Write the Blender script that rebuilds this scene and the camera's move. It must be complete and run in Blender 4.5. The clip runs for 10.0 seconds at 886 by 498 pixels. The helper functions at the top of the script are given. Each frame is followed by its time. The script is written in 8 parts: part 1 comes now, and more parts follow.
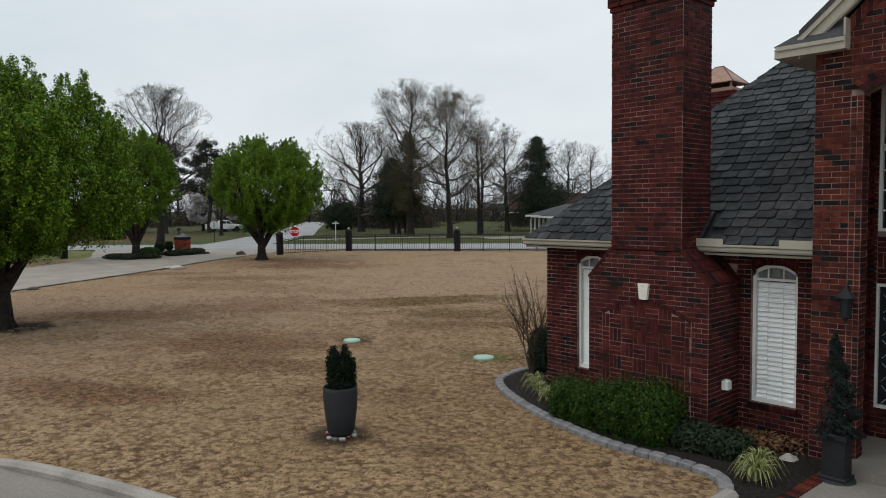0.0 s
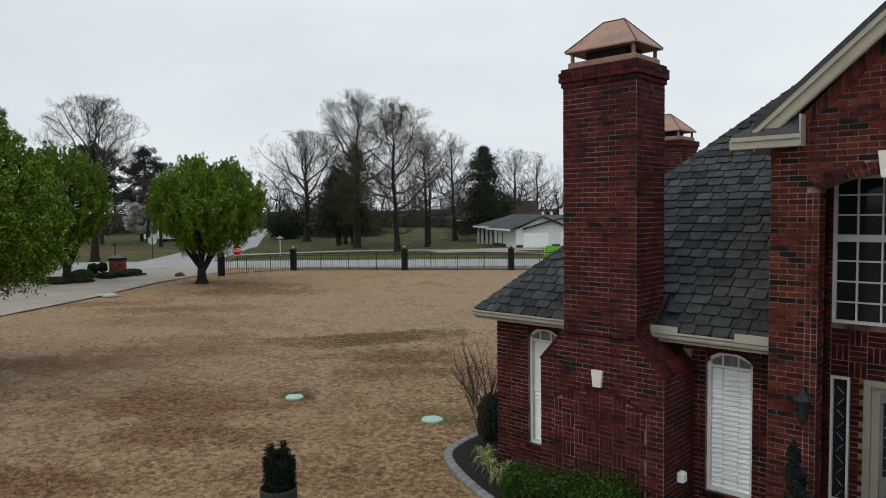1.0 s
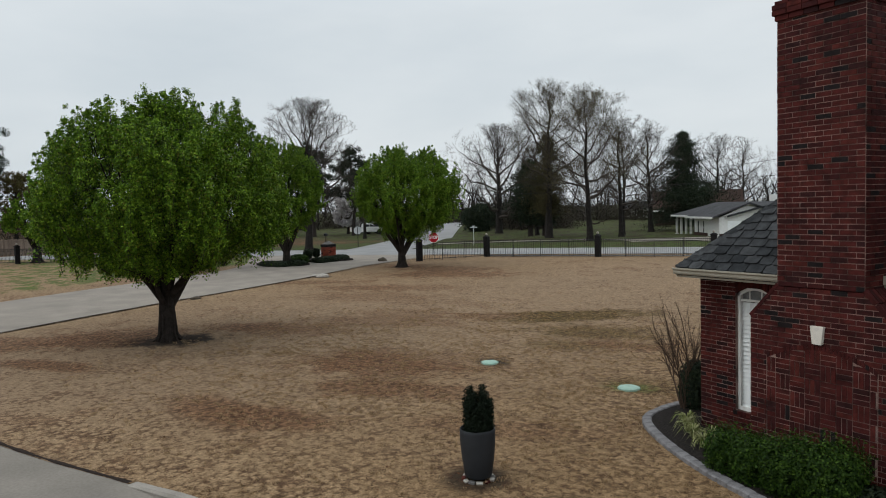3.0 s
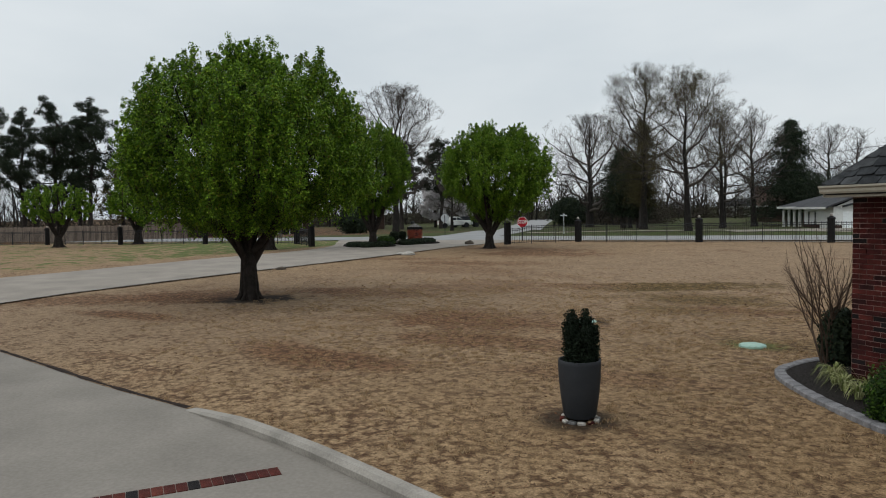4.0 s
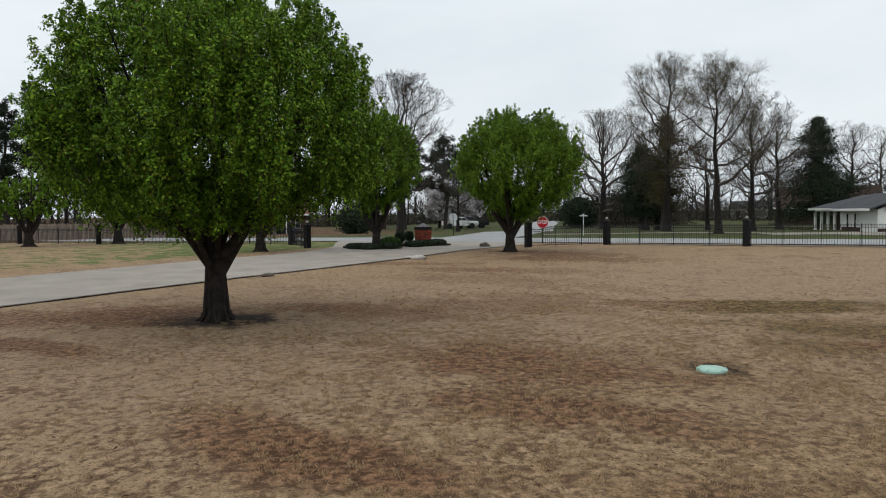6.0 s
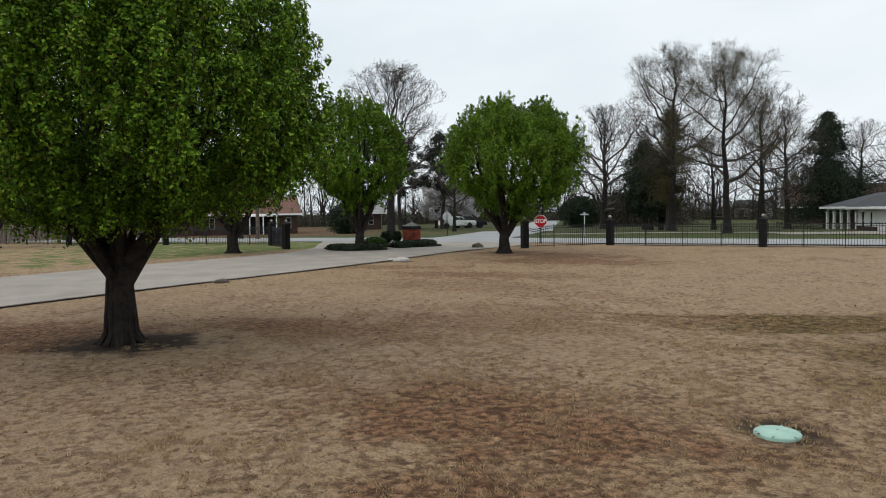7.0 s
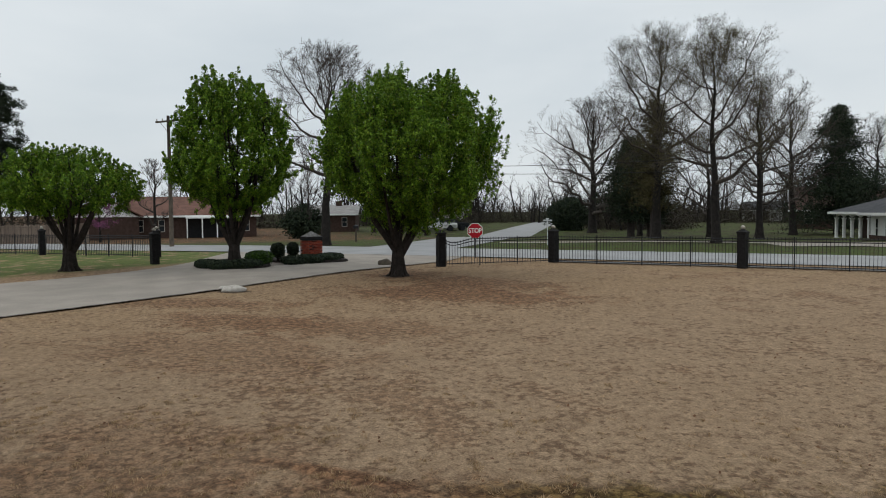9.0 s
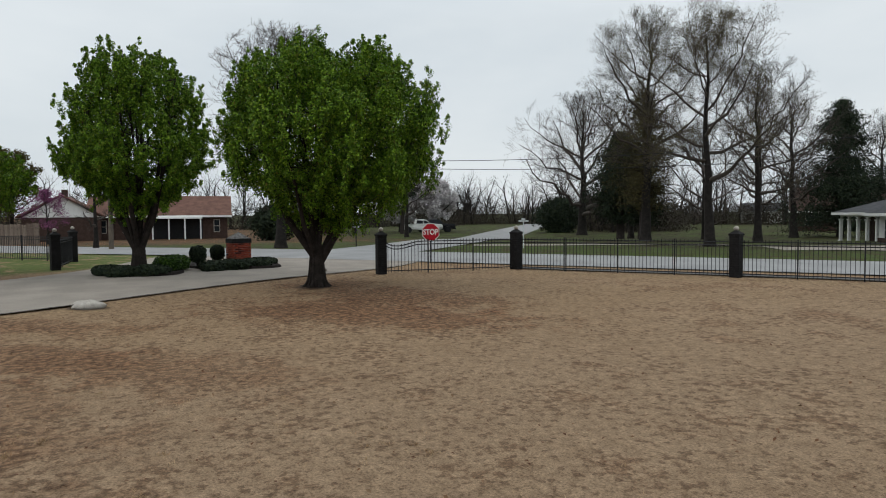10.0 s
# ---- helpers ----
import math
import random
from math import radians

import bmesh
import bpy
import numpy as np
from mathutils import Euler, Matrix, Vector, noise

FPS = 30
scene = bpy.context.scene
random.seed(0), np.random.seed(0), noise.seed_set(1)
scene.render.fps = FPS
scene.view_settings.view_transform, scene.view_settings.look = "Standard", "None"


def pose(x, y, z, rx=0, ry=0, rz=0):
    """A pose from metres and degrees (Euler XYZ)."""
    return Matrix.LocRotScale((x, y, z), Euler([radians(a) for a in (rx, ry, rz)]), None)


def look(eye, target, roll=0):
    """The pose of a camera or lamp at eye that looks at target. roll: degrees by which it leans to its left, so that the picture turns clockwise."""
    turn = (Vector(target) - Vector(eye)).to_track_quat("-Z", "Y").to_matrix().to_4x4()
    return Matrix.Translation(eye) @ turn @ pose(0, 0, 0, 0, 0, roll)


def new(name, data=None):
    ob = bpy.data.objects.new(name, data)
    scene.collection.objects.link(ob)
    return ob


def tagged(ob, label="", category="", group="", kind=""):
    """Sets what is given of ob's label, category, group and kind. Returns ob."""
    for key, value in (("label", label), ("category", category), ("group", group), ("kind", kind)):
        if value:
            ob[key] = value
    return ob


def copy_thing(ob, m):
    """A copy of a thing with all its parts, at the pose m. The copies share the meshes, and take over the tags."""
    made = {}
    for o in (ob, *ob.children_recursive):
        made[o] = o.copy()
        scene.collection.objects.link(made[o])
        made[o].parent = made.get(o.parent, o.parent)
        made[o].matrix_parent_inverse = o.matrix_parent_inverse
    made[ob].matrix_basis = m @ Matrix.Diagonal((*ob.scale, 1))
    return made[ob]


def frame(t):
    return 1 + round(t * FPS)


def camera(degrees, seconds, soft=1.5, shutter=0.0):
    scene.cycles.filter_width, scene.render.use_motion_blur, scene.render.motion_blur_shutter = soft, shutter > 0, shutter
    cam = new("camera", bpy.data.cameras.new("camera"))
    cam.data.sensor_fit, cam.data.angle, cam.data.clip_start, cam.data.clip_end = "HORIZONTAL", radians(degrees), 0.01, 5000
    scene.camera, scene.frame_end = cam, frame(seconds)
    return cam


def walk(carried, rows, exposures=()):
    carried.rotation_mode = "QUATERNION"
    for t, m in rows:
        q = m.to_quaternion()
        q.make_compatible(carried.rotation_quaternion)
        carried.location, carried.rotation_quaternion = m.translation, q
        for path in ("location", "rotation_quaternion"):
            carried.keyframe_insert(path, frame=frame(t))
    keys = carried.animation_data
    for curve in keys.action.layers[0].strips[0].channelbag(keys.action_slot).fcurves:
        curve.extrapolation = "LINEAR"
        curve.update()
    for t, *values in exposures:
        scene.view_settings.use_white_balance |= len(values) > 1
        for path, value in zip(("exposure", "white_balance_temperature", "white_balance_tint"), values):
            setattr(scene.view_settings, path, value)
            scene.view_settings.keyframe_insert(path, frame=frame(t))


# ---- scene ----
cam = camera(64.4, 10.0, 1.0)
PATH = [
    (0, (4.085, 0.498, 3.24), (2.614, 1.847, 3.124), -0.6),
    (0.5, (3.792, 0.815, 3.923), (2.422, 2.268, 3.812), -0.6),
    (1, (3.67, 0.948, 4.385), (2.303, 2.403, 4.272), -0.7),
    (1.5, (3.682, 0.957, 5.119), (2.315, 2.412, 5.006), -0.6),
    (2, (3.746, 0.87, 5.099), (2.29, 2.236, 4.985), -1.0),
    (2.5, (3.796, 0.833, 4.419), (2.227, 2.068, 4.306), -1.1),
    (3, (3.715, 0.801, 3.748), (2.009, 1.838, 3.634), -1.6),
    (3.2, (3.578, 0.855, 3.407), (1.814, 1.79, 3.298), -1.1),
    (4.3, (1.943, 1.645, 2.369), (0.12, 2.46, 2.264), -1.1),
    (4.5, (1.518, 1.863, 2.374), (-0.306, 2.678, 2.269), -1.0),
    (5, (0.272, 2.286, 2.351), (-1.55, 3.104, 2.249), -1.0),
    (5.2, (-0.295, 2.352, 2.34), (-2.116, 3.173, 2.238), -1.0),
    (6.3, (-3.423, 3.265, 2.27), (-5.244, 4.084, 2.168), -0.7),
    (6.5, (-3.964, 3.635, 2.247), (-5.787, 4.452, 2.144), -0.9),
    (7, (-5.319, 4.765, 2.181), (-7.141, 5.583, 2.079), -0.8),
    (7.5, (-6.594, 6.253, 2.334), (-8.417, 7.069, 2.229), -0.7),
    (8, (-8.016, 8.137, 2.69), (-9.838, 8.955, 2.585), -0.7),
    (8.5, (-9.093, 10.165, 2.733), (-10.914, 10.984, 2.627), -0.6),
    (9, (-10.526, 12.592, 2.549), (-12.362, 13.377, 2.444), -0.5),
    (9.5, (-12.112, 14.686, 2.475), (-13.947, 15.474, 2.375), -0.5),
    (10, (-13.827, 16.316, 2.394), (-15.663, 17.102, 2.294), -0.4),
]
walk(cam, [(t, look(eye, target, roll)) for t, eye, target, roll in PATH],
     [(0, 0.0), (1, 0.0), (1.5, -0.1), (2.5, -0.12), (4.5, -0.14), (5.2, -0.02), (6.5, 0.14), (7, 0.18), (7.5, 0.19), (8.5, -0.02), (9, -0.13), (10, -0.08)])

# ---- world and light ----
w = bpy.data.worlds.new("overcast_sky")
scene.world = w
w.use_nodes = True
wn, wl = w.node_tree.nodes, w.node_tree.links
wn.clear()
SUN_EL, SUN_AZ = radians(52), radians(205)
sky = wn.new("ShaderNodeTexSky")
sky.sky_type, sky.sun_disc, sky.sun_elevation, sky.sun_rotation = "NISHITA", False, SUN_EL, SUN_AZ
sky.air_density, sky.dust_density = 1.2, 3.0
dim = wn.new("ShaderNodeVectorMath"); dim.operation = "SCALE"; dim.inputs["Scale"].default_value = 0.08
co = wn.new("ShaderNodeTexCoord")
mp = wn.new("ShaderNodeMapping"); mp.inputs["Scale"].default_value = (1.0, 1.0, 3.2)
cl = wn.new("ShaderNodeTexNoise"); cl.inputs["Scale"].default_value = 1.5; cl.inputs["Detail"].default_value = 5; cl.inputs["Roughness"].default_value = 0.5
cr = wn.new("ShaderNodeValToRGB")
cr.color_ramp.elements[0].position, cr.color_ramp.elements[0].color = 0.32, (0.68, 0.755, 0.81, 1)
cr.color_ramp.elements[1].position, cr.color_ramp.elements[1].color = 0.62, (0.86, 0.915, 0.945, 1)
mx = wn.new("ShaderNodeMix"); mx.data_type = "RGBA"; mx.inputs["Factor"].default_value = 0.9
bg = wn.new("ShaderNodeBackground"); bg.inputs["Strength"].default_value = 1.0
wo = wn.new("ShaderNodeOutputWorld")
wl.new(sky.outputs["Color"], dim.inputs[0]); wl.new(dim.outputs["Vector"], mx.inputs["A"])
wl.new(co.outputs["Generated"], mp.inputs["Vector"]); wl.new(mp.outputs["Vector"], cl.inputs["Vector"])
wl.new(cl.outputs["Fac"], cr.inputs["Fac"]); wl.new(cr.outputs["Color"], mx.inputs["B"])
up = wn.new("ShaderNodeSeparateXYZ"); wl.new(co.outputs["Generated"], up.inputs[0])
zen = wn.new("ShaderNodeMapRange"); zen.inputs["From Min"].default_value, zen.inputs["From Max"].default_value = 0.26, 1.0
zen.inputs["To Min"].default_value, zen.inputs["To Max"].default_value = 1.0, 2.0
wl.new(up.outputs["Z"], zen.inputs["Value"])
lit = wn.new("ShaderNodeVectorMath"); lit.operation = "SCALE"
wl.new(mx.outputs["Result"], lit.inputs[0]); wl.new(zen.outputs["Result"], lit.inputs["Scale"])
wl.new(lit.outputs["Vector"], bg.inputs["Color"]); wl.new(bg.outputs["Background"], wo.inputs["Surface"])
sun = new("sun", bpy.data.lights.new("sun", "SUN"))
sun.data.energy, sun.data.angle, sun.data.color = 0.4, radians(25), (1.0, 0.96, 0.9)
sun.matrix_world = look((0, 0, 60), (60 * math.sin(SUN_AZ) * -1, 60 * math.cos(SUN_AZ) * -1, 60 - 60 * math.tan(SUN_EL)))


# ---- materials ----
def mat(name, base, rough=0.85, var=0.25, scale=6.0, fine=60.0, bump=0.2, metal=0.0, tint=None, spec=0.15, coords="Object"):
    """A surface with broad blotches and fine grain."""
    m = bpy.data.materials.new(name)
    m.use_nodes = True
    n, l = m.node_tree.nodes, m.node_tree.links
    p = n["Principled BSDF"]
    p.inputs["Roughness"].default_value, p.inputs["Metallic"].default_value = rough, metal
    p.inputs["Specular IOR Level"].default_value = spec
    tc = n.new("ShaderNodeTexCoord")
    a = n.new("ShaderNodeTexNoise"); a.inputs["Scale"].default_value = scale; a.inputs["Detail"].default_value = 4
    b = n.new("ShaderNodeTexNoise"); b.inputs["Scale"].default_value = fine; b.inputs["Detail"].default_value = 3
    l.new(tc.outputs[coords], a.inputs["Vector"]); l.new(tc.outputs[coords], b.inputs["Vector"])
    r1 = n.new("ShaderNodeValToRGB")
    lo = [c * (1 - var) for c in base]
    hi = [min(1, c * (1 + var)) for c in (tint or base)]
    r1.color_ramp.elements[0].position, r1.color_ramp.elements[0].color = 0.3, (*lo, 1)
    r1.color_ramp.elements[1].position, r1.color_ramp.elements[1].color = 0.7, (*hi, 1)
    l.new(a.outputs["Fac"], r1.inputs["Fac"])
    mr = n.new("ShaderNodeMapRange"); mr.inputs["From Min"].default_value, mr.inputs["From Max"].default_value = 0.3, 0.7
    mr.inputs["To Min"].default_value, mr.inputs["To Max"].default_value = 1 - var * 0.7, 1 + var * 0.7
    l.new(b.outputs["Fac"], mr.inputs["Value"])
    ml = n.new("ShaderNodeVectorMath"); ml.operation = "SCALE"
    l.new(r1.outputs["Color"], ml.inputs[0]); l.new(mr.outputs["Result"], ml.inputs["Scale"])
    l.new(ml.outputs["Vector"], p.inputs["Base Color"])
    if bump:
        bp = n.new("ShaderNodeBump"); bp.inputs["Strength"].default_value = bump; bp.inputs["Distance"].default_value = 0.02
        l.new(b.outputs["Fac"], bp.inputs["Height"]); l.new(bp.outputs["Normal"], p.inputs["Normal"])
    return m


def piece_random(m):
    """A number for each piece: from its object and its island."""
    n, l = m.node_tree.nodes, m.node_tree.links
    g, o = n.new("ShaderNodeNewGeometry"), n.new("ShaderNodeObjectInfo")
    s = n.new("ShaderNodeMath"); s.operation = "ADD"
    f = n.new("ShaderNodeMath"); f.operation = "FRACT"
    l.new(g.outputs["Random Per Island"], s.inputs[0]); l.new(o.outputs["Random"], s.inputs[1])
    l.new(s.outputs[0], f.inputs[0])
    return f.outputs[0]


def piece_mat(name, stops, rough=0.85, fine=90.0, var=0.25, bump=0.3, translucent=0.0, spec=0.1, constant=False):
    """A surface whose colour changes from piece to piece."""
    m = mat(name, (0.5, 0.5, 0.5), rough, var, 9.0, fine, bump, spec=spec)
    n, l = m.node_tree.nodes, m.node_tree.links
    p = n["Principled BSDF"]
    r = n.new("ShaderNodeValToRGB")
    r.color_ramp.interpolation = "CONSTANT" if constant else "LINEAR"
    while len(r.color_ramp.elements) < len(stops):
        r.color_ramp.elements.new(0.5)
    for e, (pos, c) in zip(r.color_ramp.elements, stops):
        e.position, e.color = pos, (*c, 1)
    l.new(piece_random(m), r.inputs["Fac"])
    old = p.inputs["Base Color"].links[0].from_socket
    x = n.new("ShaderNodeVectorMath"); x.operation = "MULTIPLY"
    y = n.new("ShaderNodeVectorMath"); y.operation = "SCALE"; y.inputs["Scale"].default_value = 2.0
    l.new(old, x.inputs[0]); l.new(r.outputs["Color"], x.inputs[1]); l.new(x.outputs["Vector"], y.inputs[0])
    l.new(y.outputs["Vector"], p.inputs["Base Color"])
    if translucent:
        t = n.new("ShaderNodeBsdfTranslucent"); mixs = n.new("ShaderNodeMixShader"); mixs.inputs["Fac"].default_value = translucent
        out = n["Material Output"]
        l.new(y.outputs["Vector"], t.inputs["Color"])
        l.new(p.outputs["BSDF"], mixs.inputs[1]); l.new(t.outputs["BSDF"], mixs.inputs[2]); l.new(mixs.outputs["Shader"], out.inputs["Surface"])
    return m


M_BRICK = piece_mat("red_brick", [(0.0, (0.0475, 0.0099, 0.0092)), (0.24, (0.0634, 0.0123, 0.0107)), (0.42, (0.0378, 0.0086, 0.0086)), (0.57, (0.0554, 0.0111, 0.0099)), (0.74, (0.0757, 0.0158, 0.0128)), (0.88, (0.0123, 0.0092, 0.0097)), (0.95, (0.0282, 0.0086, 0.0088))], rough=0.75, fine=120, var=0.45, constant=True)
M_BRICK_LIGHT = piece_mat("orange_red_brick", [(0.0, (0.062, 0.0136, 0.0099)), (0.22, (0.0832, 0.0181, 0.0117)), (0.4, (0.0408, 0.0095, 0.0084)), (0.58, (0.0711, 0.0159, 0.011)), (0.76, (0.1022, 0.0242, 0.0151)), (0.84, (0.0106, 0.0084, 0.0084)), (0.93, (0.0303, 0.0091, 0.0084))], rough=0.75, fine=120, var=0.45, constant=True)
M_PILLARBRICK = piece_mat("bright_red_brick", [(0.0, (0.20, 0.045, 0.028)), (0.4, (0.25, 0.058, 0.034)), (0.8, (0.16, 0.036, 0.024)), (0.94, (0.06, 0.02, 0.016))], rough=0.8, fine=90, var=0.3, constant=True)
M_GREYTRIM = mat("grey_door_moulding", (0.20, 0.195, 0.18), 0.5, 0.1, 4, 60, 0.05)
M_MORTAR = mat("mortar", (0.20, 0.138, 0.118), 0.95, 0.85, 3.2, 150, 0.3)
M_SHINGLE = piece_mat("slate_grey_shingle", [(0.0, (0.022, 0.024, 0.026)), (0.35, (0.040, 0.042, 0.044)), (0.7, (0.058, 0.060, 0.062)), (1.0, (0.030, 0.032, 0.034))], rough=0.9, fine=220, var=0.35, bump=0.4)
M_ROOFBASE = mat("roof_felt", (0.02, 0.022, 0.025), 0.95)
M_CREAM = mat("cream_painted_metal", (0.34, 0.3145, 0.255), 0.5, 0.08, 3, 40, 0.03)
M_WHITE = mat("white_paint", (0.72, 0.72, 0.69), 0.5, 0.06, 4, 60, 0.05)
M_BLIND = mat("white_blind", (0.86, 0.88, 0.87), 0.6, 0.05, 4, 60, 0.02)
M_COPPER = mat("aged_copper", (0.255, 0.148, 0.108), 0.6, 0.2, 4, 30, 0.06, metal=0.35, spec=0.4)
M_SEAM = mat("tarnished_copper", (0.085, 0.050, 0.040), 0.6, 0.2, 4, 30, 0.06, metal=0.3)
M_SWAG = mat("dim_grey_cloth", (0.20, 0.205, 0.205), 0.8, 0.2, 12, 60, 0.1)
M_STONE = mat("pale_limestone", (0.66, 0.62, 0.55), 0.85, 0.12, 8, 80, 0.15)
M_BLACK = mat("black_iron", (0.018, 0.018, 0.02), 0.55, 0.2, 10, 80, 0.05)
M_POSTBRICK = mat("blackened_brick", (0.013, 0.012, 0.012), 0.85, 0.35, 8, 60, 0.3)
M_CONCRETE = mat("concrete", (0.232, 0.203, 0.172), 0.9, 0.14, 0.8, 25, 0.12)
M_PAD = mat("weathered_pad_concrete", (0.188, 0.168, 0.144), 0.9, 0.14, 0.8, 25, 0.12)
M_ROAD = mat("worn_asphalt", (0.235, 0.233, 0.23), 0.92, 0.12, 0.5, 30, 0.12)
M_KERB = mat("concrete_kerb", (0.25, 0.228, 0.198), 0.9, 0.2, 2.5, 45, 0.25)
M_PAVER = piece_mat("grey_paver", [(0.0, (0.15, 0.145, 0.148)), (0.5, (0.20, 0.193, 0.195)), (1.0, (0.17, 0.163, 0.165))], rough=0.9, fine=70, bump=0.4)
M_MULCH = mat("black_mulch", (0.020, 0.016, 0.014), 0.95, 0.5, 25, 120, 0.9)
M_BARK = mat("dark_bark", (0.026, 0.021, 0.018), 0.95, 0.4, 7, 45, 0.8)
M_TWIGGREY = mat("grey_twig_bark", (0.060, 0.050, 0.043), 0.95, 0.3, 4, 30, 0.0)
M_BARKGREY = mat("grey_bark", (0.021, 0.018, 0.016), 0.95, 0.35, 4, 30, 0.5)
M_LEAF = piece_mat("spring_leaf", [(0.0, (0.0279, 0.0624, 0.0045)), (0.35, (0.0626, 0.1304, 0.0072)), (0.7, (0.114, 0.2155, 0.0117)), (0.93, (0.2292, 0.3544, 0.0288)), (1.0, (0.1229, 0.0945, 0.018))], rough=0.55, var=0.15, bump=0, translucent=0.14, spec=0.12)
M_BUD = piece_mat("young_bud", [(0.0, (0.070, 0.062, 0.024)), (0.5, (0.105, 0.098, 0.034)), (1.0, (0.085, 0.058, 0.034))], rough=0.7, var=0.2, bump=0, translucent=0.2)
M_NEEDLE = piece_mat("dark_needles", [(0.0, (0.012, 0.018, 0.012)), (0.6, (0.022, 0.032, 0.018)), (1.0, (0.035, 0.045, 0.022))], rough=0.7, var=0.2, bump=0)
M_NEEDLEB = piece_mat("brown_green_needles", [(0.0, (0.034, 0.030, 0.014)), (0.6, (0.065, 0.056, 0.023)), (1.0, (0.09, 0.074, 0.03))], rough=0.7, var=0.2, bump=0)
M_YEW = piece_mat("blackish_green_needles", [(0.0, (0.004, 0.007, 0.004)), (1.0, (0.014, 0.022, 0.012))], rough=0.7, var=0.2, bump=0)
M_BLUESPRUCE = piece_mat("blue_green_needles", [(0.0, (0.0063, 0.0105, 0.0091)), (1.0, (0.0182, 0.0266, 0.0238))], rough=0.7, var=0.2, bump=0)
M_BOX = piece_mat("boxwood_leaf", [(0.0, (0.009, 0.022, 0.004)), (0.6, (0.024, 0.055, 0.007)), (1.0, (0.062, 0.115, 0.014))], rough=0.5, var=0.2, bump=0, translucent=0.2)
M_BRUSH = piece_mat("bare_brush", [(0.0, (0.030, 0.025, 0.021)), (0.6, (0.055, 0.045, 0.036)), (1.0, (0.06, 0.058, 0.034))], rough=0.9, var=0.2, bump=0)
M_BLOSSOM = piece_mat("white_blossom", [(0.0, (0.45, 0.42, 0.42)), (1.0, (0.75, 0.72, 0.72))], rough=0.8, var=0.15, bump=0, translucent=0.3)
M_REDBUD = piece_mat("magenta_blossom", [(0.0, (0.16, 0.05, 0.12)), (1.0, (0.28, 0.10, 0.2))], rough=0.8, var=0.15, bump=0, translucent=0.3)
M_STRIPED = piece_mat("striped_blade", [(0.0, (0.112, 0.14, 0.035)), (0.6, (0.238, 0.252, 0.098)), (1.0, (0.336, 0.329, 0.182))], rough=0.6, var=0.2, bump=0, translucent=0.2)
M_POT = mat("charcoal_resin", (0.0273, 0.0292, 0.0325), 0.6, 0.1, 6, 60, 0.05)
M_TWIG = mat("tan_twig_bark", (0.085, 0.058, 0.042), 0.9, 0.3, 8, 60, 0.2)
M_LID = mat("pale_green_plastic", (0.266, 0.392, 0.322), 0.5, 0.1, 6, 40, 0.05)
M_RED = mat("red_reflective_sheet", (0.36, 0.012, 0.022), 0.5, 0.05, 3, 40, 0)
M_ALU = mat("bare_aluminium", (0.55, 0.56, 0.57), 0.45, 0.08, 3, 40, 0, metal=0.3)
M_WOODFENCE = piece_mat("weathered_board", [(0.0, (0.1275, 0.0975, 0.078)), (0.5, (0.18, 0.1425, 0.1155)), (1.0, (0.2325, 0.1875, 0.15))], rough=0.9, fine=30)
M_POLE = mat("creosoted_wood", (0.08, 0.065, 0.05), 0.9, 0.3, 3, 40, 0.4)
M_REDROOF = mat("red_brown_shingles", (0.125, 0.066, 0.050), 0.9, 0.25, 1.5, 25, 0.4)
M_GREYROOF = mat("grey_shingles", (0.05, 0.05, 0.053), 0.9, 0.25, 1.5, 25, 0.4)
M_PALEROOF = mat("pale_grey_shingles", (0.22, 0.21, 0.20), 0.9, 0.2, 1.5, 25, 0.3)
M_FARBRICK = mat("far_brick", (0.055, 0.034, 0.027), 0.9, 0.25, 3, 30, 0.2)
# black that stands in for unlit depth in porch and room, and flue soot
M_DARK = mat("shade_and_soot_black", (0.012, 0.012, 0.013), 0.6, 0.2, 3, 20, 0)
M_LITTER = piece_mat("fallen_leaf", [(0.0, (0.075, 0.0338, 0.0188)), (0.5, (0.1275, 0.0638, 0.0338)), (1.0, (0.195, 0.1275, 0.075))], rough=0.9, var=0.2, bump=0)
M_STRAW = piece_mat("straw_blade", [(0.0, (0.25, 0.166, 0.088)), (0.4, (0.33, 0.230, 0.130)), (0.8, (0.42, 0.306, 0.185)), (1.0, (0.33, 0.19, 0.11))], rough=0.9, var=0.15, bump=0, translucent=0.5)
M_ROCK = mat("field_stone", (0.36, 0.33, 0.29), 0.9, 0.25, 6, 50, 0.4)

M_GLASS = bpy.data.materials.new("window_glass")
M_GLASS.use_nodes = True
_p = M_GLASS.node_tree.nodes["Principled BSDF"]
_p.inputs["Base Color"].default_value = (0.02, 0.024, 0.028, 1); _p.inputs["Roughness"].default_value = 0.05; _p.inputs["Specular IOR Level"].default_value = 0.22


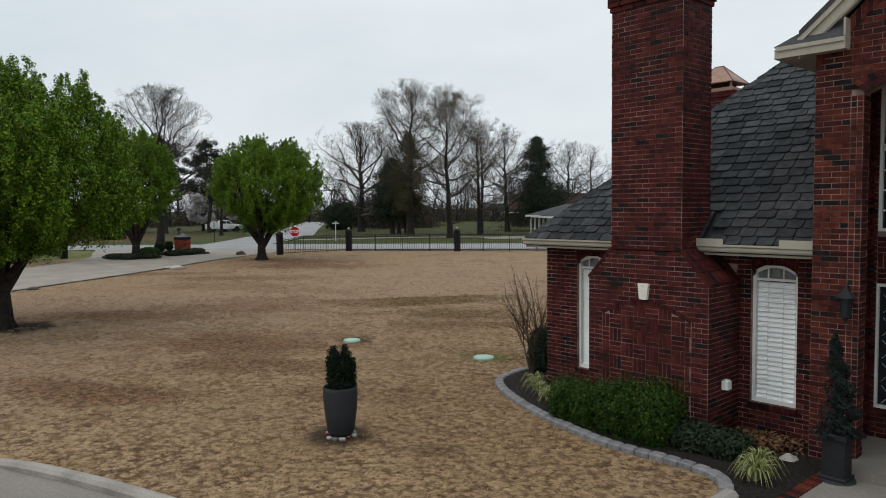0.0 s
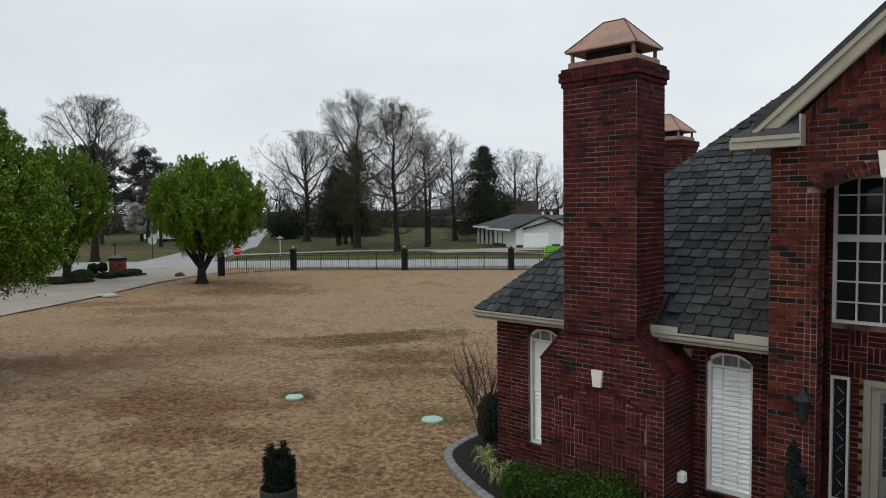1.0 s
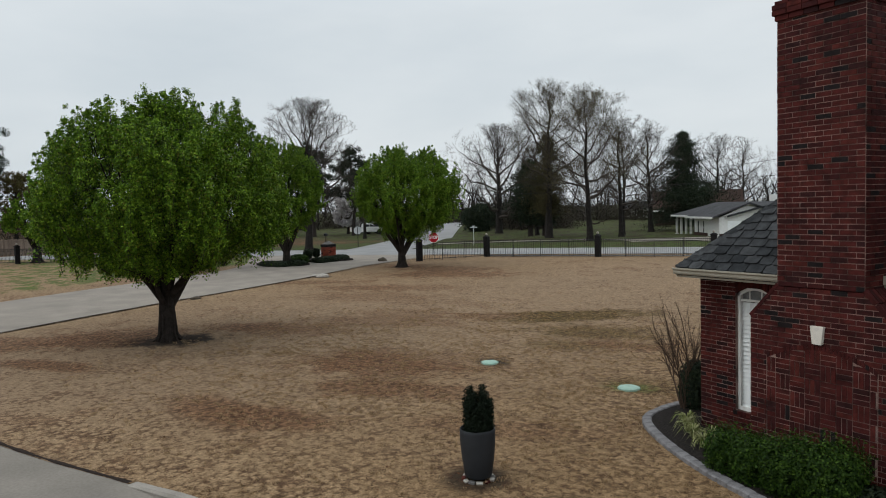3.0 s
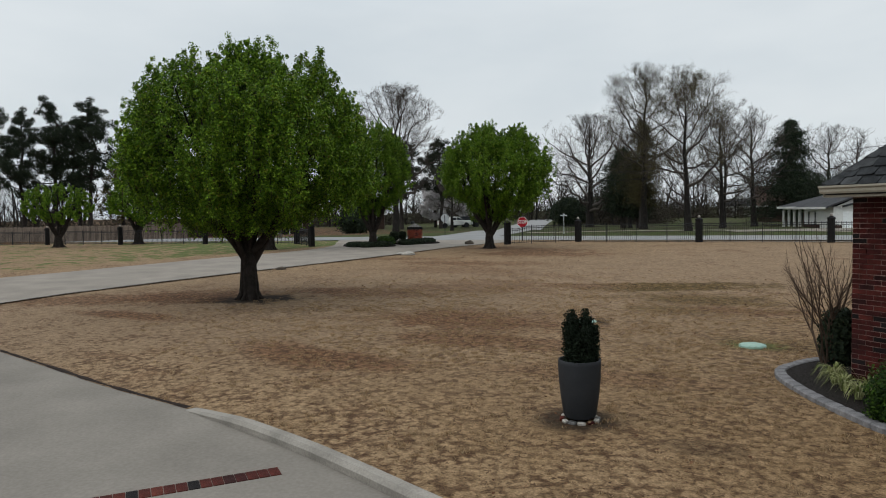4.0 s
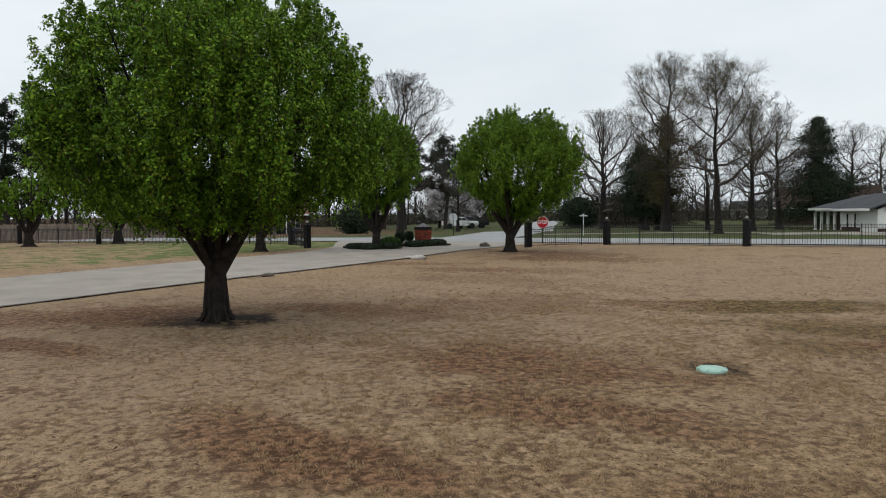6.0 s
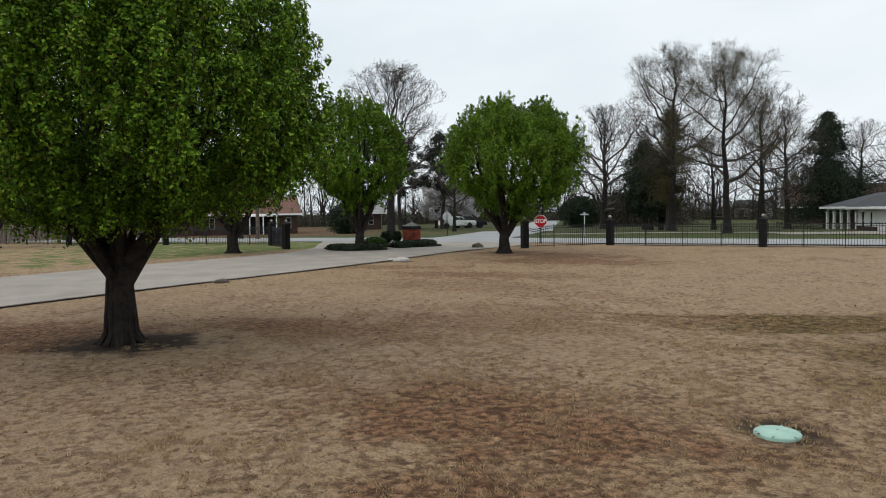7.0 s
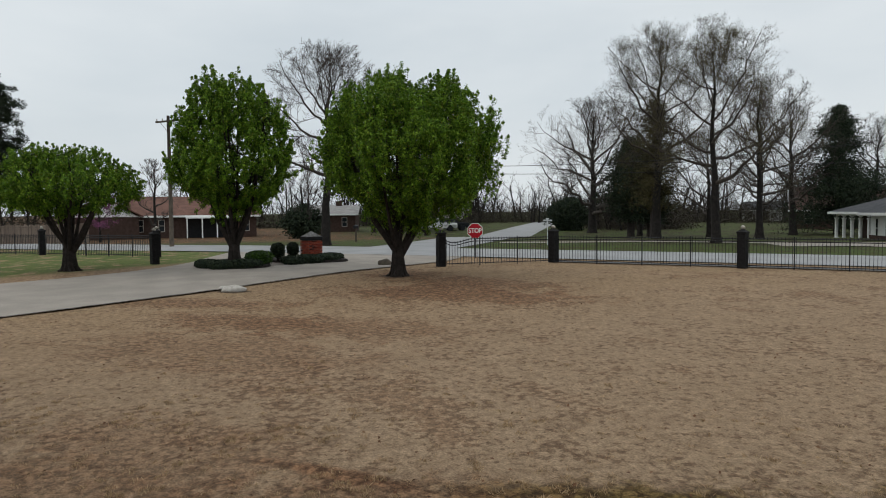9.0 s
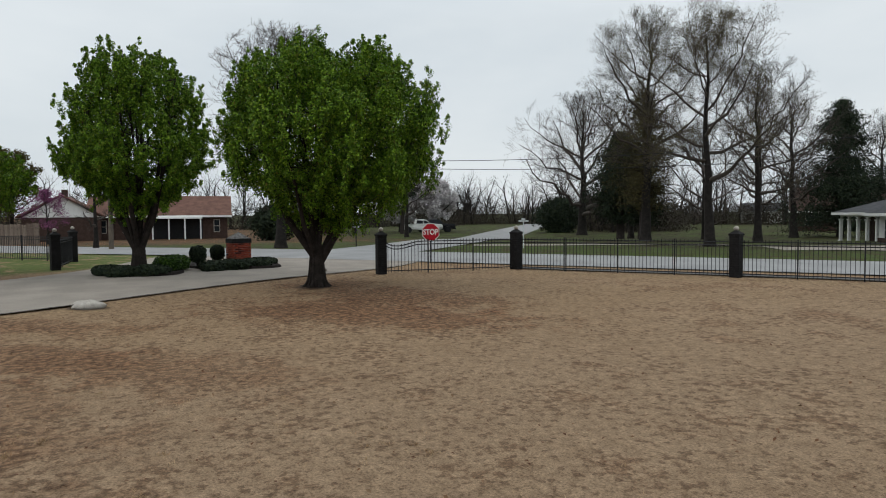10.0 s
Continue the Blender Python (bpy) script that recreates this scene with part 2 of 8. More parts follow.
def ground_material():
    """Dormant straw lawn with worn red soil, painted shade at tree feet, a green strip along the drive and a green lawn
    over the street.
    """
    m = bpy.data.materials.new("dormant_lawn")
    m.use_nodes = True
    n, l = m.node_tree.nodes, m.node_tree.links
    p = n["Principled BSDF"]; p.inputs["Roughness"].default_value = 0.95; p.inputs["Specular IOR Level"].default_value = 0.1
    tc = n.new("ShaderNodeTexCoord")
    V = tc.outputs["Object"]

    def nz(scale, detail=4, rough=0.55, vec=None, dist=0.0):
        t = n.new("ShaderNodeTexNoise")
        t.inputs["Scale"].default_value, t.inputs["Detail"].default_value, t.inputs["Roughness"].default_value = scale, detail, rough
        t.inputs["Distortion"].default_value = dist
        l.new(vec or V, t.inputs["Vector"])
        return t.outputs["Fac"]

    def ramp(fac, a, b, ca, cb):
        r = n.new("ShaderNodeValToRGB")
        r.color_ramp.elements[0].position, r.color_ramp.elements[0].color = a, (*ca, 1)
        r.color_ramp.elements[1].position, r.color_ramp.elements[1].color = b, (*cb, 1)
        l.new(fac, r.inputs["Fac"])
        return r.outputs["Color"]

    def rng(fac, a, b, c=0.0, d=1.0):
        r = n.new("ShaderNodeMapRange"); r.interpolation_type = "SMOOTHSTEP"
        r.inputs["From Min"].default_value, r.inputs["From Max"].default_value = a, b
        r.inputs["To Min"].default_value, r.inputs["To Max"].default_value = c, d
        l.new(fac, r.inputs["Value"])
        return r.outputs["Result"]

    def mix(fac, a, b):
        x = n.new("ShaderNodeMix"); x.data_type = "RGBA"
        l.new(fac, x.inputs["Factor"]); l.new(a, x.inputs["A"]); l.new(b, x.inputs["B"])
        return x.outputs["Result"]

    def math2(op, a, b):
        x = n.new("ShaderNodeMath"); x.operation = op
        for i, v in enumerate((a, b)):
            if isinstance(v, (int, float)):
                x.inputs[i].default_value = v
            else:
                l.new(v, x.inputs[i])
        return x.outputs[0]

    def spot(cx, cy, rx, ry, turn, edge=0.6):
        """A patch with a ragged rim: worn soil, stain, dirt and painted shade."""
        ragged = 2.6 if min(rx, ry) > 0.95 else 1.1
        mp = n.new("ShaderNodeMapping"); mp.vector_type = "TEXTURE"
        mp.inputs["Location"].default_value, mp.inputs["Scale"].default_value = (cx, cy, 0), (rx, ry, 50)
        mp.inputs["Rotation"].default_value = (0, 0, radians(turn))
        l.new(V, mp.inputs["Vector"])
        le = n.new("ShaderNodeVectorMath"); le.operation = "LENGTH"
        l.new(mp.outputs["Vector"], le.inputs[0])
        wob = math2("ADD", le.outputs["Value"], math2("MULTIPLY", math2("SUBTRACT", nz(1.3, 9, 0.72), 0.5), ragged))
        return rng(wob, 1.0, 1.0 - edge)

    warp = n.new("ShaderNodeTexNoise"); warp.inputs["Scale"].default_value, warp.inputs["Detail"].default_value = 9.0, 5
    l.new(V, warp.inputs["Vector"])
    pull = n.new("ShaderNodeVectorMath"); pull.operation = "MULTIPLY_ADD"; pull.inputs[1].default_value = (0.16, 0.16, 0.0)
    l.new(warp.outputs["Color"], pull.inputs[0]); l.new(V, pull.inputs[2])
    cell = n.new("ShaderNodeTexVoronoi"); cell.inputs["Scale"].default_value = 9.0
    l.new(pull.outputs["Vector"], cell.inputs["Vector"])
    lumps = rng(cell.outputs["Distance"], 0.80, 0.15, 0.40, 0.60)
    clump = math2("ADD", math2("MULTIPLY", nz(9.0, 8, 0.68, dist=0.3), 0.55), math2("MULTIPLY", lumps, 0.45))
    fine = nz(38.0, 6, 0.8)
    broad = nz(0.22, 4, 0.6)
    mid = nz(1.1, 5, 0.6)
    straw = ramp(clump, 0.40, 0.58, (0.122, 0.074, 0.036), (0.282, 0.184, 0.098))
    soil = ramp(clump, 0.43, 0.57, (0.050, 0.024, 0.012), (0.205, 0.108, 0.057))
    pale = ramp(clump, 0.40, 0.58, (0.152, 0.096, 0.052), (0.318, 0.216, 0.123))
    green = ramp(clump, 0.34, 0.66, (0.042, 0.062, 0.016), (0.115, 0.135, 0.038))
    # near-black tone for mulch, dirt and shade painted on the lawn
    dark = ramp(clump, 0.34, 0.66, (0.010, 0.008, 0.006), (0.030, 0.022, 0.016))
    olive = ramp(clump, 0.43, 0.57, (0.026, 0.016, 0.005), (0.150, 0.098, 0.036))
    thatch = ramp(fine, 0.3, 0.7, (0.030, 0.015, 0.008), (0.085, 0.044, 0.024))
    sx = n.new("ShaderNodeSeparateXYZ"); l.new(V, sx.inputs[0])
    X, Y = sx.outputs["X"], sx.outputs["Y"]
    bleached = ramp(math2("ADD", math2("MULTIPLY", clump, 0.5), math2("MULTIPLY", nz(3.2, 5, 0.6), 0.5)), 0.36, 0.62, (0.176, 0.118, 0.074), (0.276, 0.196, 0.127))
    col = mix(rng(broad, 0.42, 0.62), straw, pale)
    col = mix(math2("MULTIPLY", math2("MULTIPLY", rng(math2("ADD", X, math2("MULTIPLY", broad, 14.0)), 4.0, -8.0), 0.8), rng(X, -30.0, -21.0, 0.6, 1.0)), col, bleached)
    col = mix(math2("MULTIPLY", rng(math2("ADD", math2("MULTIPLY", math2("ADD", mid, broad), 0.3), math2("MULTIPLY", clump, -0.4)), 0.118, 0.165), 0.45), col, soil)
    for args, c, k in (((-11.6, 8.1, 2.9, 1.2, 35), soil, 0.95), ((-9.6, 7.2, 2.0, 1.0, 40), soil, 0.9), ((-11.6, 8.9, 3.6, 2.0, 40), soil, 0.5), ((-18.4, 8.2, 3.2, 1.6, 40), soil, 0.7), ((-12.6, 8.6, 1.8, 0.9, 20), soil, 0.85), ((-10.0, 3.9, 2.2, 0.9, 10), soil, 0.8), ((-8.4, 8.2, 1.5, 0.7, 25), soil, 0.6),
                       ((-29.0, 20.8, 5.2, 2.4, 40), soil, 0.8), ((-17.5, 11.5, 4.0, 1.6, 35), soil, 0.5), ((-25.0, 16.5, 3.5, 1.6, 45), soil, 0.5),
                       ((-35.0, 21.6, 2.6, 2.0, 0), soil, 0.6), ((-14.2, 17.0, 4.0, 1.5, 62), olive, 0.95), ((-11.6, 15.2, 2.6, 1.5, 30), olive, 0.85), ((-15.4, 16.5, 2.6, 0.4, 57), olive, 1.0), ((-14.6, 15.8, 2.2, 1.0, 57), olive, 0.9), ((-17.1, 14.3, 1.4, 0.2, 42), soil, 0.9), ((-31.5, 22.4, 4.6, 2.0, 30), soil, 0.7), ((-26.8, 14.6, 3.0, 1.6, 40), soil, 0.6), ((-19.6, 7.0, 2.0, 1.0, 40), soil, 0.7), ((-10.6, 13.4, 1.6, 0.9, 40), olive, 0.7), ((-9.6, 14.6, 1.8, 1.0, 30), soil, 0.8),
                       # dark: mulch and shade painted under pears and slab, dirt round lid and planter
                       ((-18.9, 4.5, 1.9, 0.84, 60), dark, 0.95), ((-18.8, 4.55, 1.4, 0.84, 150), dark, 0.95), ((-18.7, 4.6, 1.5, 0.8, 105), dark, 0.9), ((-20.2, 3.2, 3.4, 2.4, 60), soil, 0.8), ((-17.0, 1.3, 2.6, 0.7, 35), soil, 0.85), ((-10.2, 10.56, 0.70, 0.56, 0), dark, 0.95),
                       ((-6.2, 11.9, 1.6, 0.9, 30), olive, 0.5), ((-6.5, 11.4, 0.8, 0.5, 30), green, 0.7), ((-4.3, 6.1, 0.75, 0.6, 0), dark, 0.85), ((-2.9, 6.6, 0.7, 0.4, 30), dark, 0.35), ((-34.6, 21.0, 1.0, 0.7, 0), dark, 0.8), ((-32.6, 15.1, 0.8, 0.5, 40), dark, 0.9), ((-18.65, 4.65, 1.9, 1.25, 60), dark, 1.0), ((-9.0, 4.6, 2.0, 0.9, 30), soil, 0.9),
                       ((-21.0, 0.5, 5.0, 1.6, 65), soil, 0.7), ((-23.5, 13.8, 4.5, 2.2, 40), soil, 0.42), ((-18.6, 12.6, 2.8, 1.5, 40), soil, 0.4), ((-16.2, 14.4, 2.2, 1.0, 60), soil, 0.6), ((-30.5, 13.5, 5.0, 1.1, 56), soil, 0.6), ((-6.0, 7.6, 2.4, 0.7, 40), soil, 0.5)):
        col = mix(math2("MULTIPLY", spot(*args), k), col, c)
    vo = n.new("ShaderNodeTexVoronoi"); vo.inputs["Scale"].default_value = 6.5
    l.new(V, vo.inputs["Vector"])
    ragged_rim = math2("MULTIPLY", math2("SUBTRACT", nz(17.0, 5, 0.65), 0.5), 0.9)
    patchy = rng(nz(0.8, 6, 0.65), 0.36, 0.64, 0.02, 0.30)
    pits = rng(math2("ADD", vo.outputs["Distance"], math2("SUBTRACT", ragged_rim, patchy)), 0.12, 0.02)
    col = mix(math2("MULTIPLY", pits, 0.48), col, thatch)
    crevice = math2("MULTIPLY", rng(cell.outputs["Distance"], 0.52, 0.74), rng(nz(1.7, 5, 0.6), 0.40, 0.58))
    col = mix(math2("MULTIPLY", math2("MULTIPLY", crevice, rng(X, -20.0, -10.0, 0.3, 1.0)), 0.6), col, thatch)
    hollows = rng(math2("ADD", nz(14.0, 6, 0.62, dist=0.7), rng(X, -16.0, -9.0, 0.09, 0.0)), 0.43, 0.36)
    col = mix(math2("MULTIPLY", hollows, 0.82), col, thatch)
    # strip beyond the drive: patchy green turning to tan
    side = math2("ADD", math2("MULTIPLY", X, -0.83), math2("MULTIPLY", Y, -0.56))
    beyond = rng(side, 29.0, 31.0)
    col = mix(math2("MULTIPLY", beyond, rng(math2("ADD", mid, rng(Y, -2.0, 8.0, 0.0, 0.13)), 0.50, 0.62)), col, green)
    # across the street
    over = math2("ADD", math2("MULTIPLY", X, -0.62), math2("MULTIPLY", Y, 0.78))
    lush = ramp(clump, 0.34, 0.66, (0.026, 0.042, 0.010), (0.070, 0.088, 0.022))
    drab = ramp(mid, 0.34, 0.66, (0.020, 0.016, 0.008), (0.056, 0.043, 0.022))
    verge = mix(rng(mid, 0.46, 0.62), lush, drab)
    park = mix(rng(math2("ADD", mid, math2("MULTIPLY", broad, 0.6)), 0.70, 0.92), drab, lush)
    col = mix(rng(over, 50.5, 52.0), col, mix(rng(math2("ADD", over, math2("MULTIPLY", mid, 5.0)), 66.0, 69.0), verge, park))
    far = math2("ADD", math2("MULTIPLY", X, -0.82), math2("MULTIPLY", Y, 0.1))
    col = mix(math2("MULTIPLY", rng(far, 56.0, 62.0), rng(Y, 45.0, 30.0)), col, mix(rng(mid, 0.4, 0.6), soil, drab))
    sc = n.new("ShaderNodeVectorMath"); sc.operation = "SCALE"
    l.new(col, sc.inputs[0]); l.new(rng(fine, 0.34, 0.66, 0.60, 1.42), sc.inputs["Scale"])
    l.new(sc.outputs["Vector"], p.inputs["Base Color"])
    bp = n.new("ShaderNodeBump"); bp.inputs["Strength"].default_value = 0.75; bp.inputs["Distance"].default_value = 0.045
    l.new(math2("ADD", math2("MULTIPLY", clump, 1.6), math2("MULTIPLY", fine, 0.45)), bp.inputs["Height"]); l.new(bp.outputs["Normal"], p.inputs["Normal"])
    return m


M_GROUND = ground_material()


# ---- building tools ----
def smooth(a, b, v):
    t = max(0.0, min(1.0, (v - a) / (b - a)))
    return t * t * (3 - 2 * t)


def land(x, y):
    """Height of the ground: a faint rise towards the street, then a fall."""
    d = math.hypot(x, y - 5)
    return 0.25 * smooth(16, 40, d) - 0.5 * smooth(74, 92, d)


class Geo:
    """Collects vertices and faces for one mesh."""

    def __init__(self):
        self.v, self.f = [], []

    def add(self, verts, faces):
        k = len(self.v)
        self.v.extend(verts)
        self.f.extend([tuple(i + k for i in f) for f in faces])

    def box(self, x0, x1, y0, y1, z0, z1, m=None):
        vs = [(x, y, z) for z in (z0, z1) for x, y in ((x0, y0), (x1, y0), (x1, y1), (x0, y1))]
        if m is not None:
            vs = [tuple(m @ Vector(q)) for q in vs]
        self.add(vs, [(0, 3, 2, 1), (4, 5, 6, 7), (0, 1, 5, 4), (1, 2, 6, 5), (2, 3, 7, 6), (3, 0, 4, 7)])

    def chamfer(self, x0, x1, y0, y1, z0, z1, c, m=None):
        """A box with its upright and top edges cut."""
        a = [(x0 + c, y0), (x1 - c, y0), (x1, y0 + c), (x1, y1 - c), (x1 - c, y1), (x0 + c, y1), (x0, y1 - c), (x0, y0 + c)]
        cx, cy = (x0 + x1) / 2, (y0 + y1) / 2
        sx, sy = 1 - 2 * c / (x1 - x0), 1 - 2 * c / (y1 - y0)
        top = [(cx + (x - cx) * sx, cy + (y - cy) * sy) for x, y in a]
        vs = [(x, y, z0) for x, y in a] + [(x, y, z1 - c) for x, y in a] + [(x, y, z1) for x, y in top]
        if m is not None:
            vs = [tuple(m @ Vector(q)) for q in vs]
        fs = [tuple(range(7, -1, -1)), tuple(range(16, 24))]
        for k in (0, 8):
            fs += [(k + i, k + (i + 1) % 8, k + 8 + (i + 1) % 8, k + 8 + i) for i in range(8)]
        self.add(vs, fs)

    def lathe(self, rings, sides=24, cx=0.0, cy=0.0, cap=True):
        vs = []
        for r, z in rings:
            vs += [(cx + r * math.cos(2 * math.pi * i / sides), cy + r * math.sin(2 * math.pi * i / sides), z) for i in range(sides)]
        fs = []
        for k in range(len(rings) - 1):
            fs += [(k * sides + i, k * sides + (i + 1) % sides, (k + 1) * sides + (i + 1) % sides, (k + 1) * sides + i) for i in range(sides)]
        if cap:
            fs += [tuple(range(sides - 1, -1, -1)), tuple(range((len(rings) - 1) * sides, len(rings) * sides))]
        self.add(vs, fs)

    def tube(self, pts, radii, sides=5, closed=True):
        up = Vector((0.13, 0.21, 0.97))
        vs, n = [], len(pts)
        for i, q in enumerate(pts):
            d = (pts[min(i + 1, n - 1)] - pts[max(i - 1, 0)])
            d = d.normalized() if d.length > 1e-6 else Vector((0, 0, 1))
            a = d.cross(up)
            a = a.normalized() if a.length > 1e-3 else Vector((1, 0, 0))
            b = d.cross(a)
            r = radii[i]
            for k in range(sides):
                t = 2 * math.pi * k / sides
                vs.append(tuple(q + a * (r * math.cos(t)) + b * (r * math.sin(t))))
        fs = [(i * sides + k, i * sides + (k + 1) % sides, (i + 1) * sides + (k + 1) % sides, (i + 1) * sides + k) for i in range(n - 1) for k in range(sides)]
        if closed:
            fs += [tuple(range(sides)), tuple(range(n * sides - 1, (n - 1) * sides - 1, -1))]
        self.add(vs, fs)

    def prism(self, poly, z0, z1):
        n = len(poly)
        self.add([(x, y, z0) for x, y in poly] + [(x, y, z1) for x, y in poly],
                 [tuple(range(n - 1, -1, -1)), tuple(range(n, 2 * n))] + [(i, (i + 1) % n, n + (i + 1) % n, n + i) for i in range(n)])

    def mesh(self, name, material, soft=False):
        me = bpy.data.meshes.new(name)
        me.from_pydata([tuple(q) for q in self.v], [], self.f)
        me.materials.append(material)
        if soft:
            me.polygons.foreach_set("use_smooth", [True] * len(me.polygons))
        me.update()
        return me


def part(name, geo, material, parent=None, label="", soft=False, kind=""):
    """One mesh object under a thing or a part."""
    ob = new(name, geo.mesh(name, material, soft))
    ob.parent = parent
    return tagged(ob, label=label, kind=kind)


def thing(name, label, category, group="", kind="", at=(0, 0, 0), turn=0.0):
    e = new(name)
    e.matrix_world = pose(*at, 0, 0, turn)
    e.empty_display_size = 0.2
    return tagged(e, label, category, group, kind)


def single(name, geo, material, label, category, group="", kind="", soft=False):
    return tagged(part(name, geo, material, None, "", soft), label, category, group, kind)


def curve_through(pts, step=0.4):
    """Points at even steps on a smooth line through pts."""
    P = [Vector((*q, 0)) if len(q) == 2 else Vector(q) for q in pts]
    out = []
    for i in range(len(P) - 1):
        p0, p1, p2, p3 = P[max(i - 1, 0)], P[i], P[i + 1], P[min(i + 2, len(P) - 1)]
        k = max(2, int((p2 - p1).length / step))
        for j in range(k):
            t = j / k
            out.append(0.5 * (2 * p1 + (p2 - p0) * t + (2 * p0 - 5 * p1 + 4 * p2 - p3) * t * t + (3 * p1 - p0 - 3 * p2 + p3) * t ** 3))
    out.append(P[-1])
    return out


def ribbon(pts, half, dz, step=1.0, thick=0.0):
    """A strip on the ground along a line."""
    c = curve_through(pts, step)
    g = Geo()
    vs = []
    for i, q in enumerate(c):
        d = (c[min(i + 1, len(c) - 1)] - c[max(i - 1, 0)]).normalized()
        s = Vector((-d.y, d.x, 0))
        for k in (-1, -0.33, 0.33, 1):
            r = q + s * (half * k)
            vs.append((r.x, r.y, land(r.x, r.y) + dz))
    g.add(vs, [(i * 4 + k, i * 4 + k + 4, i * 4 + k + 5, i * 4 + k + 1)[::-1] for i in range(len(c) - 1) for k in range(3)])
    return g


# ---- ground ----
def graded(lo, hi, step, reach):
    a = list(np.arange(lo, hi + 0.01, step))
    s, x = step, hi
    while x < reach:
        s *= 1.35
        x += s
        a.append(x)
    s, x, b = step, lo, []
    while x > -reach:
        s *= 1.35
        x -= s
        b.append(x)
    return b[::-1] + a


g = Geo()
xs, ys = graded(-62, 14, 0.8, 2500), graded(-16, 62, 0.8, 2500)
nx = len(xs)
g.v = [(x, y, land(x, y) + (0.02 * noise.noise((x * 0.5, y * 0.5, 0)) - 0.01 if abs(x) < 70 and abs(y) < 70 else 0)) for y in ys for x in xs]
g.f = [(j * nx + i, j * nx + i + 1, (j + 1) * nx + i + 1, (j + 1) * nx + i) for j in range(len(ys) - 1) for i in range(nx - 1)]
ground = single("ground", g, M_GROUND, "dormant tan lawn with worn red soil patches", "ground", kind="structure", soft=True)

STREET = [(30, 88), (-5, 62), (-20, 50.5), (-31.2, 41.8), (-40.7, 34.2), (-50, 26.4), (-57, 20), (-64, 12), (-71, 4.5), (-80, -5), (-97, -24), (-130, -62)]
road = single("road", ribbon(STREET, 3.6, 0.035, 2.0), M_ROAD, "pale worn asphalt street", "road", kind="structure")
SIDE = [(-51.5, 27.0), (-57.5, 32.5), (-66, 39.5), (-78, 48.2), (-97, 61), (-125, 80), (-180, 118)]
single("road", ribbon(SIDE, 3.1, 0.030, 2.0), M_ROAD, "pale side road running off between lawns", "road", kind="structure")
single("pavement", ribbon([(-56.5, 36.8), (-54.3, 41), (-52.2, 46), (-47, 51), (-41, 53.2), (-35, 54), (-30, 54)], 1.0, 0.03), M_CONCRETE, "curved concrete front walk", "walk", kind="structure")

# long driveway to the gate
DS = [(-6.0, -13.0), (-15, -8), (-21.8, -1.6), (-23.6, 0.4), (-27, 5.2), (-29.4, 9.1), (-32.2, 13.6), (-34.5, 16.6), (-37.3, 20.2), (-39.0, 23.2), (-40.6, 25.6), (-43.0, 27.6)]
DN = [(-12, -22.0), (-24, -13.5), (-30.3, -3.0), (-33.0, 0.8), (-35.6, 4.4), (-37.6, 7.4), (-39.6, 10.3), (-42.0, 12.6), (-45.6, 14.6), (-50, 16.0), (-54.2, 17.4), (-57, 17.6)]
g = Geo()
a, b = curve_through(DS, 0.8), curve_through(DN, 0.8)
N = 90
vs = []
for i in range(N + 1):
    p, q = a[round(i * (len(a) - 1) / N)], b[round(i * (len(b) - 1) / N)]
    for k in range(7):
        r = p.lerp(q, k / 6)
        vs.append((r.x, r.y, land(r.x, r.y) + 0.024))
g.add(vs, [(i * 7 + k, i * 7 + k + 1, i * 7 + k + 8, i * 7 + k + 7) for i in range(N) for k in range(6)])
single("driveway", g, M_CONCRETE, "long pale concrete driveway curving to the gate", "driveway", kind="structure")

# parking pad before the house
EDGE = [(-30.0, -9.0), (-21.0, -4.8), (-11.7, -0.4), (-8.8, 0.95), (-6.9, 1.95), (-5.6, 2.5), (-4.6, 2.9), (-3.7, 3.2), (-2.0, 3.75), (-0.6, 4.5), (0.35, 5.7), (0.66, 7.0), (0.72, 7.9)]
e = curve_through(EDGE, 0.3)
poly = [(q.x, q.y) for q in e] + [(0.98, 7.95), (1.05, 9.72), (3.4, 9.72), (3.4, 7), (14, 5), (14, -14), (-6, -13), (-24, -13)]
g = Geo(); g.prism(poly, -0.12, 0.028)
pad = single("pavement", g, M_PAD, "broad pale concrete parking pad and front walk", "pavement", kind="structure")


def kerb_line(pts, half, z0, z1, c):
    q = curve_through(pts, 0.25)
    g = Geo()
    prof = [(-half, z0), (-half, z1 - c), (-half + c, z1), (half - c, z1), (half, z1 - c), (half, z0)]
    vs = []
    for i, r in enumerate(q):
        d = (q[min(i + 1, len(q) - 1)] - q[max(i - 1, 0)]).normalized()
        s = Vector((-d.y, d.x, 0))
        fade = min(1.0, i / 6 + 0.25)
        for u, z in prof:
            w = r + s * u
            vs.append((w.x, w.y, land(w.x, w.y) + (z * fade if z > 0 else z)))
    k = len(prof)
    g.add(vs, [(i * k + j, i * k + j + 1, i * k + k + j + 1, i * k + k + j)[::-1] for i in range(len(q) - 1) for j in range(k - 1)] + [tuple(range(k)), tuple(range(len(vs) - 1, len(vs) - k - 1, -1))])
    return g


single("kerb", kerb_line([(-6.85, 2.02), (-5.6, 2.55), (-4.6, 2.95), (-3.7, 3.25), (-2.0, 3.8), (-0.6, 4.55), (0.3, 5.7), (0.6, 7.0), (0.64, 7.9)], 0.09, -0.1, 0.13, 0.04), M_KERB, "rounded concrete kerb along the parking pad", "kerb", kind="structure")

# ---- brick walls ----
BRICK, COURSE, JOINT, PROUD = 0.193, 0.0685, 0.011, 0.006
brick_rng = random.Random(11)


